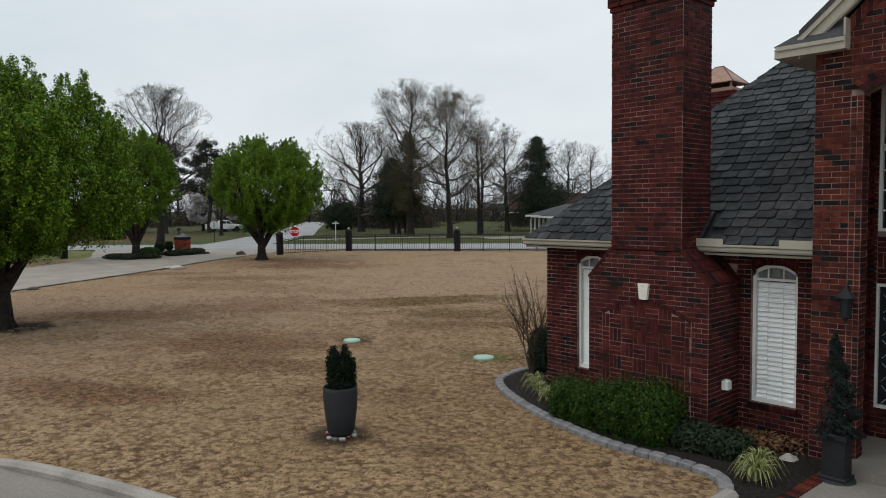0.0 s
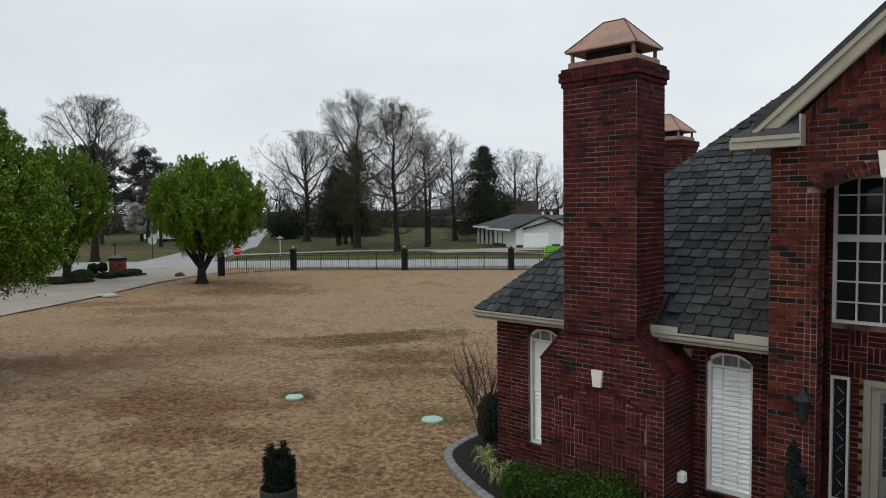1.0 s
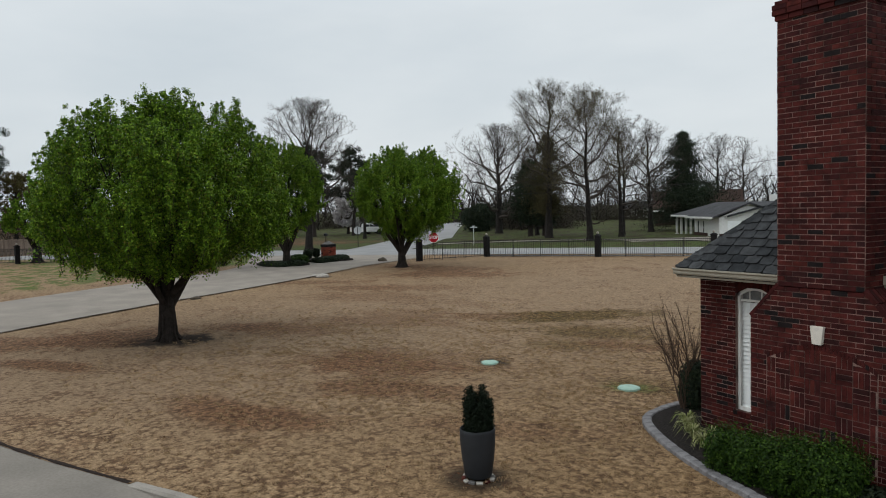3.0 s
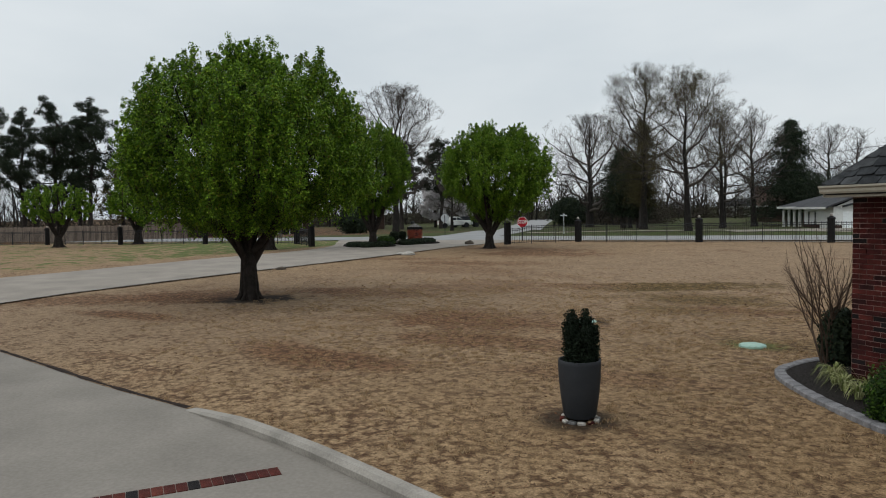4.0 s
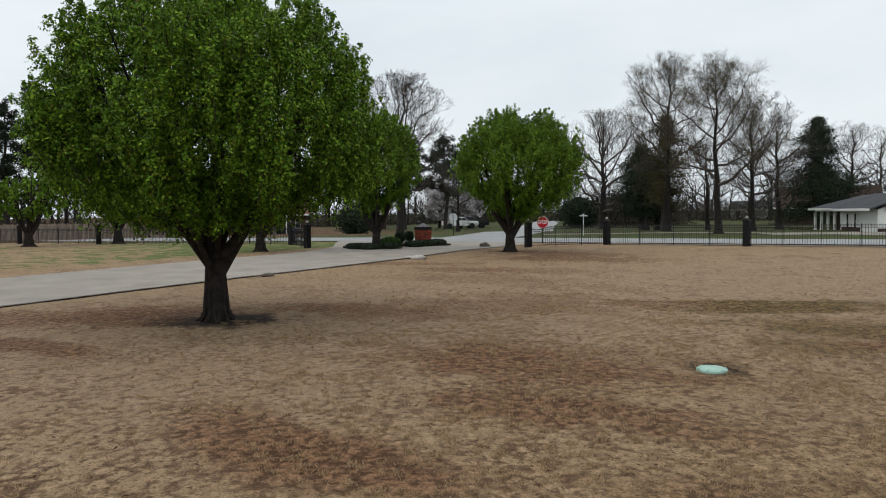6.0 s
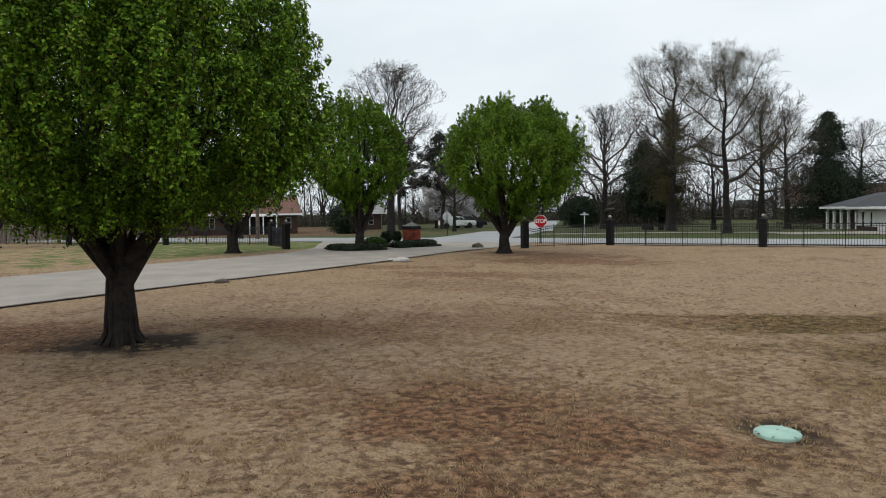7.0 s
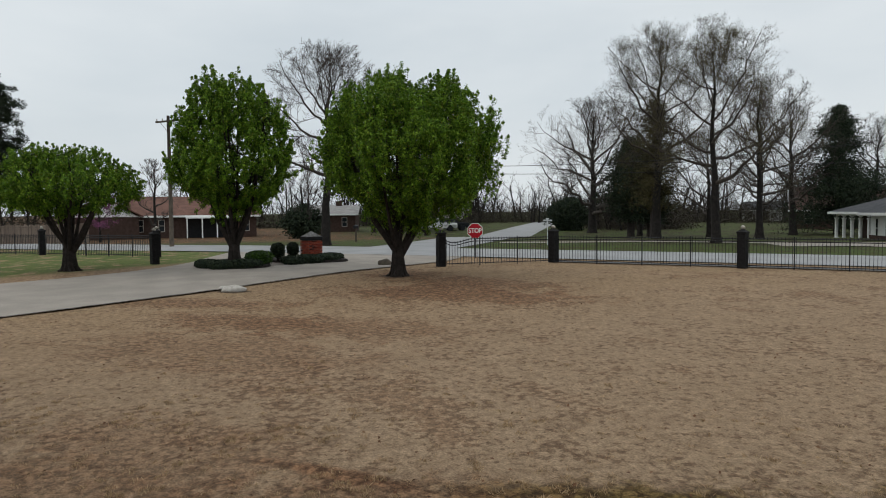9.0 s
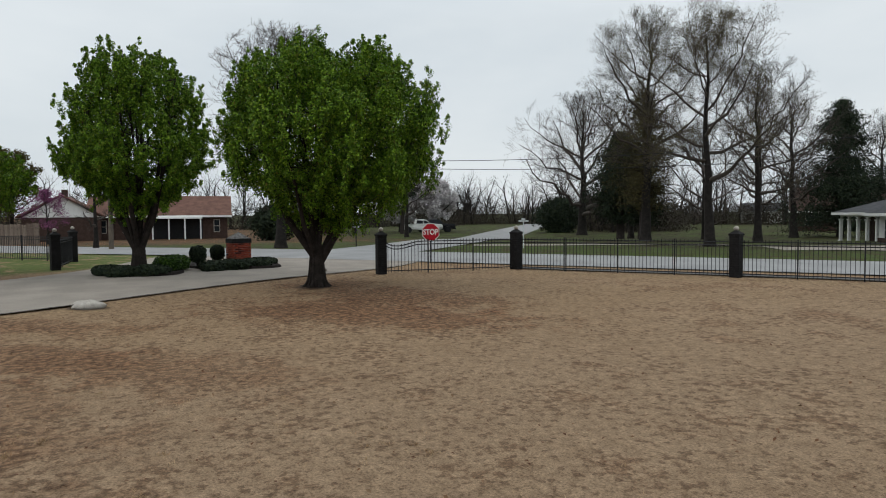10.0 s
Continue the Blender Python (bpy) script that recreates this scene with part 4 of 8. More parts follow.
for i in range(kk):
    x0, x1 = OL + (OR_ - OL) * i / kk, OL + (OR_ - OL) * (i + 1) / kk
    vs = [(x, y, z) for y in (YG, YG + 0.24) for x, z in ((x0, oarch(x0)), (x1, oarch(x1)), (x1, GZ), (x0, GZ))]
    g.add(vs, [(0, 1, 2, 3), (7, 6, 5, 4), (0, 4, 5, 1), (3, 2, 6, 7), (0, 3, 7, 4), (1, 5, 6, 2)])
AZ = 6.28
vs = [(x, y, z) for y in (YG, YG + 0.24) for x, z in ((GL, GZ), (GR, GZ), (GC, AZ))]
g.add(vs, [(0, 1, 2), (5, 4, 3), (0, 3, 4, 1), (1, 4, 5, 2), (2, 5, 3, 0)])
g.box(GL, GL + 0.24, YG + 0.24, 15, -0.1, GZ); g.box(GR - 0.24, GR, YG + 0.24, 15, -0.1, GZ)
g.box(GL + 0.24, OL + 0.27 - 0.42, YR, YR + 0.2, -0.1, 5.0)
part("entry_wall", g, M_MORTAR, house, "mortar bed of the tall entry gable")
gw = Bricks((GL, YG, 0), (1, 0, 0), (0, -1, 0))
band = 0.135
ol, orr = OL - GL - band, OR_ - GL + band


def gkeep(a, b, v0, v1):
    vm = (v0 + v1) / 2
    lim0, lim1 = 0.0, GR - GL
    if vm > GZ - 0.05:
        half = (AZ - 0.16 - vm) / ((AZ - GZ) / (GC - GL))
        lim0, lim1 = GC - GL - half, GC - GL + half
    a, b = max(a, lim0), min(b, lim1)
    if b <= a:
        return []
    top = OS + OA + band
    if vm < top:
        if vm < OS:
            c, d = ol, orr
        else:
            h = ((OR_ - OL) / 2 + band) * math.sqrt(max(0, 1 - (vm - OS) / (OA + band)))
            c, d = GC - GL - h, GC - GL + h
        return [(s, e) for s, e in ((a, min(b, c)), (max(a, d), b)) if e > s]
    return [(a, b)]


gw.running(0, GR - GL, 0, AZ, gkeep)
for s in (0, 1):  # two stacks of headers beside the opening
    for k in range(int(OS / COURSE)):
        for q in range(2):
            a = ol + q * band / 2 if s == 0 else orr - band + q * band / 2
            gw.lay(a, a + band / 2, k * COURSE, (k + 1) * COURSE)
late.append((house, [], [gw], M_BRICK_LIGHT, 0))
g = Geo()
for q in range(2):
    for i in range(22):
        t0, t1 = i / 22 + 0.003, (i + 1) / 22 - 0.003
        vs = []
        for w_ in (0.03, -0.012):
            for t_, d_ in ((t0, 0), (t1, 0), (t1, 1), (t0, 1)):
                x = OL + (OR_ - OL) * t_
                k = (q + d_ * 0.92) * band / 2
                dx = (x - GC) / ((OR_ - OL) / 2)
                vs.append((x + dx * k, YG + w_, oarch(x) + k))
        g = Geo(); g.add(vs, Bricks.FACES)
        part("arch_brick", g, M_BRICK_LIGHT, house)
g = Geo()
vs = [(GC + u, YG + w_, z) for w_ in (0.02, -0.06) for u, z in ((-0.075, oarch(GC) - 0.05), (0.075, oarch(GC) - 0.05), (0.11, oarch(GC) + 0.24), (-0.11, oarch(GC) + 0.24))]
g.add(vs, Bricks.FACES)
part("keystone", g, M_STONE, house, "pale cast stone keystone")
# reveal of the opening
rv = Bricks((OL, YG, 0), (0, 1, 0), (1, 0, 0)); rv.running(0, 0.24, 0, OS)
late.append((house, [], [rv], M_BRICK, 0))
# soldier band following the rake
g = Geo()
sl = (AZ - GZ) / (GC - GL)
for s in (-1, 1):
    for i in range(20):
        t0, t1 = i / 20, (i + 1) / 20
        x0, x1 = GC + s * (GC - GL) * (1 - t0), GC + s * (GC - GL) * (1 - t1)
        z0, z1 = GZ + (AZ - GZ) * t0, GZ + (AZ - GZ) * t1
        if s > 0:
            x0, x1, z0, z1 = x1, x0, z1, z0
        e_ = 0.006
        vs = [(x, YG + w_, z) for w_ in (0.02, -0.014) for x, z in ((x0 + e_, z0 - 0.20), (x1 - e_, z1 - 0.20), (x1 - e_, z1 - 0.01), (x0 + e_, z0 - 0.01))]
        g = Geo(); g.add(vs, Bricks.FACES)
        part("rake_brick", g, M_BRICK_LIGHT, house)
# gable roof, rake boards, cornice returns
g = Geo()
for s in (-1, 1):
    xe = GC + s * (GC - 0.60)
    ze = 6.56 - 0.87 * abs(xe - GC)
    for y0, y1, d in ((YG - 0.16, 15.0, 0.0),):
        vs = [(xe, y0, ze), (GC, y0, 6.56), (GC, y1, 6.56), (xe, y1, ze), (xe, y0, ze - 0.07), (GC, y0, 6.49), (GC, y1, 6.49), (xe, y1, ze - 0.07)]
        fs = [(0, 1, 2, 3), (7, 6, 5, 4), (0, 4, 5, 1), (1, 5, 6, 2), (2, 6, 7, 3), (3, 7, 4, 0)]
        g.add(vs, fs if s > 0 else [f[::-1] for f in fs])
part("gable_roof", g, M_GREYROOF, house, "steep gable roof edge")
for s in (-1, 1):
    g = Geo()
    for d0, d1, yy, th in ((0.07, 0.15, YG - 0.15, 0.03), (0.15, 0.32, YG - 0.12, 0.035)):
        xa, xb = GC + s * (GC - 0.58), GC
        vs = [(x, y, z) for y in (yy, yy + th) for x, z in ((xa, 6.56 - 0.87 * abs(xa - GC) - d1), (xb, 6.56 - d1), (xb, 6.56 - d0), (xa, 6.56 - 0.87 * abs(xa - GC) - d0))]
        g.add(vs, [(0, 1, 2, 3), (7, 6, 5, 4), (0, 4, 5, 1), (3, 2, 6, 7), (0, 3, 7, 4), (1, 5, 6, 2)])
    xa = GC + s * (GC - 0.58)
    vs = [(x, y, 6.56 - 0.87 * abs(x - GC) - 0.30) for x, y in ((xa, YG - 0.13), (GC, YG - 0.13), (GC, YG), (xa, YG))]
    g.add(vs, [(0, 1, 2, 3)])
    part("rake_board", g, M_CREAM, house, "cream rake board")
    xo, xi = GC + s * (GC - 0.31), GC + s * (GC - 1.12)
    g = Geo()
    g.chamfer(min(xo, xi), max(xo, xi), YG - 0.17, YG + 0.0, 5.06, 5.19, 0.015)
    g.box(min(xo, xi) + 0.03 * (s < 0), max(xo, xi) - 0.03 * (s > 0), YG - 0.19, YG - 0.165, 5.15, 5.20)
    g.box(min(xo, GC + s * (GC - GL)), max(xo, GC + s * (GC - GL)), YG, 14, 5.06, 5.19)
    part("cornice_return", g, M_CREAM, house, "cream boxed cornice return")
    g = Geo()
    o = Vector((xo, YG - 0.18, 5.20))
    vs = [(xo, YG - 0.19, 5.20), (xi, YG - 0.19, 5.20), (xi, YG, 5.44), (xo + s * -0.42, YG, 5.44), (xo, YG, 5.20), (xi, YG, 5.20)]
    fs = [(0, 1, 2, 3), (0, 3, 4), (1, 5, 2), (0, 4, 5, 1)]
    g.add(vs, fs)
    part("return_roof", g, M_GREYROOF, house, "small shingled roof over the cornice return")
    g = Geo(); g.box(min(xi, xi + s * 0.012), max(xi, xi + s * 0.012) + 0.01, YG - 0.18, YG, 5.06, 5.42)
    part("return_end", g, M_CREAM, house)

# recessed porch
g = Geo()
g.box(0.99, 3.0, YR, YR + 0.2, -0.1, 0.56); g.box(0.99, 1.17, YR, YR + 0.2, 0.56, 5.0); g.box(1.17, 2.79, YR, YR + 0.2, 2.20, 2.88)
g.box(2.79, 3.0, YR, YR + 0.2, 0.56, 5.0); g.box(1.17, 2.79, YR, YR + 0.2, 4.74, 5.0); g.box(1.40, 1.55, YR, YR + 0.2, 0.56, 2.2); g.box(2.45, 2.60, YR, YR + 0.2, 0.56, 2.2)
part("porch_wall", g, M_MORTAR, house, "mortar bed of the porch wall")
pw = Bricks((0.99, YR, 0), (1, 0, 0), (0, -1, 0))
pw.running(0, 2.01, 0.16, 5.0, outside([(0.18, 1.80, 2.18, 4.74), (0.18, 1.80, 0.56, 2.2)]))
pw.running(0.41, 0.56, 0.56, 2.2)
cell = BRICK + JOINT
for r in range(3):
    for c in range(8):
        u, v = 0.18 + c * cell, 2.20 + r * cell
        if (r + c) % 2:
            for k in range(3):
                if u + (k + 1) * cell / 3 < 1.81:
                    pw.lay(u + k * cell / 3, u + (k + 1) * cell / 3, v, v + cell)
        elif u + cell < 1.85:
            for k in range(3):
                pw.lay(u, u + cell, v + k * cell / 3, v + (k + 1) * cell / 3)
late.append((house, [], [pw], M_BRICK, 0))
g = Geo(); g.box(0.99, 3.0, YG - 0.02, YR, 0.0, 0.155); g.box(OL - 0.05, OR_ + 0.05, YG - 0.36, YG - 0.02, 0.0, 0.152)
part("porch_floor", g, M_PAD, house, "concrete porch floor and step")
g = Geo(); g.box(0.99, 3.0, YG + 0.24, YR, 4.95, 5.0); part("porch_ceiling", g, M_CREAM, house)


def entry_window():
    t = thing("window", "tall white gridded window over the front door", "window", kind="structure")
    y = YR + 0.05
    x0, x1, z0, z1 = 1.17, 2.79, 2.88, 4.74
    g = Geo()
    g.box(x0, x0 + 0.04, y - 0.05, y + 0.04, z0, z1); g.box(x1 - 0.04, x1, y - 0.05, y + 0.04, z0, z1)
    g.box(x0 + 0.04, x1 - 0.04, y - 0.05, y + 0.04, z0, z0 + 0.04); g.box(x0 + 0.04, x1 - 0.04, y - 0.05, y + 0.04, z1 - 0.04, z1)
    g.box(x0 + 0.04, x1 - 0.04, y - 0.055, y + 0.03, 3.915, 4.005)
    part("window_frame", g, M_WHITE, t)
    g = Geo()
    for i in range(1, 6):
        x = x0 + (x1 - x0) * i / 6
        g.box(x - 0.011, x + 0.011, y - 0.03, y, z0 + 0.04, z1 - 0.04)
    for z in (3.15, 3.41, 3.67, 4.25, 4.50):
        g.box(x0 + 0.04, x1 - 0.04, y - 0.027, y - 0.002, z - 0.010, z + 0.010)
    part("muntin", g, M_WHITE, t)
    g = Geo(); g.box(x0 + 0.04, x1 - 0.04, y + 0.0, y + 0.006, z0 + 0.04, z1 - 0.04)
    part("pane", g, M_GLASS, t, "dark reflecting glass")


entry_window()


def front_door():
    t = thing("door", "cream framed front door with dark leaded glass and sidelights", "door", kind="structure")
    y = YR + 0.04
    for a, b in ((1.17, 1.39), (2.61, 2.79)):
        g = Geo()
        g.box(a, a + 0.03, y - 0.05, y + 0.03, 0.56, 2.20); g.box(b - 0.03, b, y - 0.05, y + 0.03, 0.56, 2.20)
        g.box(a + 0.03, b - 0.03, y - 0.05, y + 0.03, 0.56, 0.60); g.box(a + 0.03, b - 0.03, y - 0.05, y + 0.03, 2.16, 2.20)
        s = part("sidelight", g, M_WHITE, t, "white framed sidelight")
        g = Geo(); g.box(a + 0.03, b - 0.03, y, y + 0.006, 0.60, 2.16); part("pane", g, M_GLASS, s)
        g = Geo()
        for k in range(10):
            z = 0.66 + k * 0.15
            m = Matrix.Translation(((a + b) / 2, y - 0.006, z)) @ Matrix.Rotation(radians(50 if k % 2 else -50), 4, "Y")
            g.box(-0.06, 0.06, -0.003, 0.003, -0.003, 0.003, m)
        part("leading", g, M_ALU, s, "silver leading lines")
    g = Geo()
    g.box(1.55, 1.63, y - 0.07, y + 0.05, 0.30, 2.20); g.box(2.37, 2.45, y - 0.07, y + 0.05, 0.30, 2.20); g.box(1.63, 2.37, y - 0.07, y + 0.05, 2.12, 2.20)
    part("door_frame", g, M_CREAM, t)
    g = Geo()
    g.box(1.63, 1.72, y - 0.02, y + 0.03, 0.32, 2.12); g.box(2.28, 2.37, y - 0.02, y + 0.03, 0.32, 2.12); g.box(1.72, 2.28, y - 0.02, y + 0.03, 0.32, 0.45); g.box(1.72, 2.28, y - 0.02, y + 0.03, 2.06, 2.12)
    d = part("leaf", g, M_CREAM, t, "cream door leaf")
    g = Geo(); g.chamfer(1.72, 2.28, y - 0.012, y + 0.02, 0.45, 1.0, 0.01); g.chamfer(1.78, 2.22, y - 0.02, y, 0.52, 0.93, 0.012)
    part("door_panel", g, M_GREYTRIM, d, "grey moulded lower panel")

    def head(x):
        return 1.90 + 0.10 * math.cos((x - 2.0) / 0.28 * math.pi / 2)
    g = Geo()
    for k in range(8):  # grey surround with an arched head
        x0, x1 = 1.72 + 0.07 * k, 1.72 + 0.07 * (k + 1)
        vs = [(x, yy, z) for yy in (y - 0.014, y + 0.02) for x, z in ((x0, head(x0)), (x1, head(x1)), (x1, 2.06), (x0, 2.06))]
        g.add(vs, [(0, 1, 2, 3), (7, 6, 5, 4), (0, 4, 5, 1), (3, 2, 6, 7)])
    g.box(1.72, 1.76, y - 0.014, y + 0.02, 1.0, 1.90); g.box(2.24, 2.28, y - 0.014, y + 0.02, 1.0, 1.90)
    part("glass_surround", g, M_GREYTRIM, d, "grey arched glass surround")
    g = Geo(); g.box(1.76, 2.24, y + 0.004, y + 0.01, 1.0, 2.0); part("pane", g, M_GLASS, d)
    for k in range(6):
        z = 1.08 + 0.14 * k
        g = Geo(); g.tube([Vector((1.77 + 0.047 * i, y - 0.001, z + 0.025 * math.sin(i * 0.9 + k))) for i in range(11)], [0.0035] * 11, 4)
        part("leading", g, M_ALU, d, "curved silver leading line")
    g = Geo(); g.tube([Vector((2.30, y - 0.05, 1.2)), Vector((2.30, y - 0.06, 1.35))], [0.012, 0.012], 6); part("door_handle", g, M_BLACK, d)


front_door()


def plaque():
    t = thing("house_plaque", "dark house plaque with a pale rim over the door", "sign", at=(2.0, YR - 0.012, 2.49))
    g = Geo(); g.chamfer(-0.15, 0.15, -0.016, 0.0, -0.085, 0.07, 0.006); g.chamfer(-0.10, 0.10, -0.016, 0.0, 0.07, 0.10, 0.006)
    part("rim", g, M_CREAM, t, "pale rim")
    g = Geo(); g.box(-0.137, 0.137, -0.02, -0.015, -0.073, 0.068); part("plate", g, M_BLACK, t, "dark plate")
    for k in range(4):
        g = Geo(); g.box(-0.10 + k * 0.055, -0.072 + k * 0.055, -0.024, -0.019, -0.04, 0.035); part("bar", g, M_CREAM, t)


plaque()
g = Geo(); g.tube([Vector((0.81, YW - 0.035, 0.12)), Vector((0.81, YW - 0.035, 2.60))], [0.022, 0.022], 8)
single("downpipe", g, M_BLACK, "thin dark downpipe in the corner of the brick wall", "pipe")



# ---- trees ----
def grow(rng, p, d, length, r, level, cfg, lines, tips):
    """One limb and its side limbs, as lines of points with radii."""
    segs = cfg["segs"][min(level, len(cfg["segs"]) - 1)]
    pts, rad = [p.copy()], [r]
    q, dd = p.copy(), d.copy()
    end = r * cfg["taper"]
    for i in range(segs):
        wob = cfg["wander"]
        dd = (dd + Vector((rng.gauss(0, wob), rng.gauss(0, wob), rng.gauss(0, wob) + cfg["lift"] * (1 if level else 0)))).normalized()
        q = q + dd * (length / segs)
        pts.append(q.copy()); rad.append(r + (end - r) * (i + 1) / segs)
    lines.append((pts, rad, level))
    if level >= cfg["levels"]:
        tips.append((q.copy(), dd.copy()))
        return
    kids = cfg["kids"][min(level, len(cfg["kids"]) - 1)]
    n_ = rng.randint(*kids)
    a0 = rng.uniform(0, 6.28)
    start = cfg["start"] if level == 0 else 0.25
    for k in range(n_):
        f = start + (1 - start) * (k + rng.uniform(0.2, 0.9)) / n_
        x = min(f * segs, segs - 1e-3)
        i = int(x)
        base = pts[i].lerp(pts[i + 1], x - i)
        rr = rad[i] + (rad[i + 1] - rad[i]) * (x - i)
        ax = (pts[i + 1] - pts[i]).normalized()
        side = ax.cross(Vector((0.3, 0.2, 0.9)) if abs(ax.z) < 0.9 else Vector((1, 0, 0))).normalized()
        az = a0 + k * 2.4 + rng.uniform(-0.4, 0.4)
        out = Matrix.Rotation(az, 3, ax) @ side
        spread = radians(rng.uniform(*cfg["spread"]))
        nd = (ax * math.cos(spread) + out * math.sin(spread)).normalized()
        ln = length * rng.uniform(*cfg["ratio"]) * (1.15 - 0.5 * f if level == 0 else 1.0 - 0.3 * f)
        grow(rng, base, nd, ln, min(rr * 0.72, max(rr * cfg["thin"], cfg["min_r"])), level + 1, cfg, lines, tips)
    if cfg.get("fork", True):
        grow(rng, q, dd, length * rng.uniform(*cfg["ratio"]) * 0.8, end, level + 1, cfg, lines, tips)


def limbs_geo(lines, thin_sides=3):
    g = Geo()
    for pts, rad, lv in lines:
        g.tube(pts, rad, 9 if rad[0] > 0.12 else (5 if rad[0] > 0.03 else thin_sides), closed=False)
    return g


def leaf_mesh(name, centres, normals, sizes, material, rng, fold=0.25, slim=0.6):
    """Many small folded leaves, each of two triangles."""
    n_ = len(centres)
    c, nn, s = np.asarray(centres, float), np.asarray(normals, float), np.asarray(sizes, float)
    nn /= np.linalg.norm(nn, axis=1, keepdims=True) + 1e-9
    ref = rng.normal(size=(n_, 3))
    a = np.cross(nn, ref); a /= np.linalg.norm(a, axis=1, keepdims=True) + 1e-9
    b = np.cross(nn, a)
    v = np.empty((n_, 4, 3))
    v[:, 0] = c - a * s[:, None]
    v[:, 1] = c + b * (s * slim)[:, None] + nn * (s * fold)[:, None]
    v[:, 2] = c + a * s[:, None]
    v[:, 3] = c - b * (s * slim)[:, None] + nn * (s * fold)[:, None]
    f = np.arange(n_ * 4).reshape(n_, 4)
    tri = np.concatenate([f[:, [0, 1, 2]], f[:, [0, 2, 3]]], axis=1).reshape(-1, 3)
    me = bpy.data.meshes.new(name)
    me.vertices.add(n_ * 4); me.vertices.foreach_set("co", v.ravel())
    me.loops.add(len(tri) * 3); me.loops.foreach_set("vertex_index", tri.ravel().astype(np.int32))
    me.polygons.add(len(tri)); me.polygons.foreach_set("loop_start", np.arange(0, len(tri) * 3, 3, dtype=np.int32))
    me.materials.append(material)
    me.update(calc_edges=True)
    return me


def lump(u, seed, k=1.7):
    return noise.noise((u.x * k + seed * 7.3, u.y * k - seed * 3.1, u.z * k + seed))


def pear_tree(x, y, height, rx, crown0, trunk_r, seed, leaves, label, lobes=(), leaf=0.075, fork_h=1.0, flat=0.5, lean=0.0, off=(0.0, 0.0), hollow=0.0, heads_n=330):
    """Ornamental pear: short trunk, fan of upright limbs, dense rounded crown."""
    rng, nr = random.Random(seed), np.random.default_rng(seed)
    t = thing("tree", label, "tree", "pear trees in leaf", at=(x, y, land(x, y)))
    hz = (height - crown0) / 2
    cz = crown0 + hz
    # crown surface as radius along a direction
    def reach(u):
        lowcut = 1.0 if u.z > -0.2 else 1.0 - 0.15 * smooth(0.2, 1.0, -u.z)
        r = 0.955 + 0.11 * lump(u, seed, 2.2) + 0.08 * lump(u, seed + 5, 5.5) + 0.11 * noise.noise((u.x * 5.5 + seed, u.y * 5.5, u.z * 1.2))
        for off_, half_, dep in lobes:  # furrow between two rounded halves
            r -= dep * smooth(half_, 0.0, abs(0.41 * u.x + 0.91 * u.y - off_)) * smooth(0.45, 0.9, u.z)
        sx = (abs(u.x) ** 2.5 + abs(u.y) ** 2.5 + abs(u.z) ** 2.5) ** (-1 / 2.5)
        return r * lowcut * (1 + flat * (sx - 1))
    lines = []
    trunk = [Vector((0, 0, -0.1)), Vector((0.02, 0, 0.12)), Vector((0.03 + lean * 0.3, 0.01, fork_h * 0.55)), Vector((lean, 0.02, fork_h))]
    trunk += [Vector((lean, 0.02, fork_h * 1.35)), Vector((lean, 0.02, fork_h * 1.9))]
    lines.append((trunk, [trunk_r * 1.5, trunk_r * 1.12, trunk_r * 0.95, trunk_r * 0.9, trunk_r * 0.62, trunk_r * 0.3], 0))
    for k in range(7):  # root flare
        a = k * 0.9 + rng.uniform(-0.2, 0.2)
        lines.append(([Vector((0, 0, 0.28)), Vector((math.cos(a) * trunk_r * 1.2, math.sin(a) * trunk_r * 1.2, 0.07)), Vector((math.cos(a) * trunk_r * 2.1, math.sin(a) * trunk_r * 2.1, -0.03))], [trunk_r * 0.5, trunk_r * 0.28, trunk_r * 0.1], 1))
    for k in range(11):  # furrowed ridges running down the trunk
        a = k * 0.571 + rng.uniform(-0.1, 0.1)
        cx_, cy_ = math.cos(a), math.sin(a)
        lines.append(([Vector((cx_ * trunk_r * 1.7, cy_ * trunk_r * 1.7, -0.04)), Vector((cx_ * trunk_r * 1.12, cy_ * trunk_r * 1.12, 0.2)), Vector((lean * 0.4 + cx_ * trunk_r * 0.93, cy_ * trunk_r * 0.93, fork_h * 0.6)), Vector((lean + cx_ * trunk_r * 0.85, cy_ * trunk_r * 0.85, fork_h))], [trunk_r * 0.16, trunk_r * 0.2, trunk_r * 0.14, trunk_r * 0.08], 1))
    centres = []
    nlimb = 11
    for k in range(nlimb):
        a = k * 2.4 + rng.uniform(-0.3, 0.3)
        if k in (1, 2):
            a = 1.35 + math.pi * (k - 1) + rng.uniform(-0.25, 0.25)
        tilt = rng.uniform(0.15, 1.0) if k else 0.0
        u = Vector((math.cos(a) * math.sin(tilt), math.sin(a) * math.sin(tilt), math.cos(tilt)))
        tgt = Vector((u.x * rx * 0.8, u.y * rx * 0.8, cz + u.z * hz * 0.75))
        p0 = Vector((lean, 0.02, fork_h * rng.uniform(0.62, 0.95)))
        if 0 < k < 6:  # main limbs flare widely out of the trunk
            tgt = Vector((math.cos(a) * rx * 0.62, math.sin(a) * rx * 0.62, cz + hz * rng.uniform(0.25, 0.6)))
        mid = p0.lerp(tgt, 0.45) + Vector((u.x, u.y, 0)) * rx * 0.12
        pts = [p0, p0.lerp(mid, 0.5) + Vector((u.x, u.y, 0)) * 0.06 * rx, mid, mid.lerp(tgt, 0.5) + Vector((rng.gauss(0, .12), rng.gauss(0, .12), 0)), tgt]
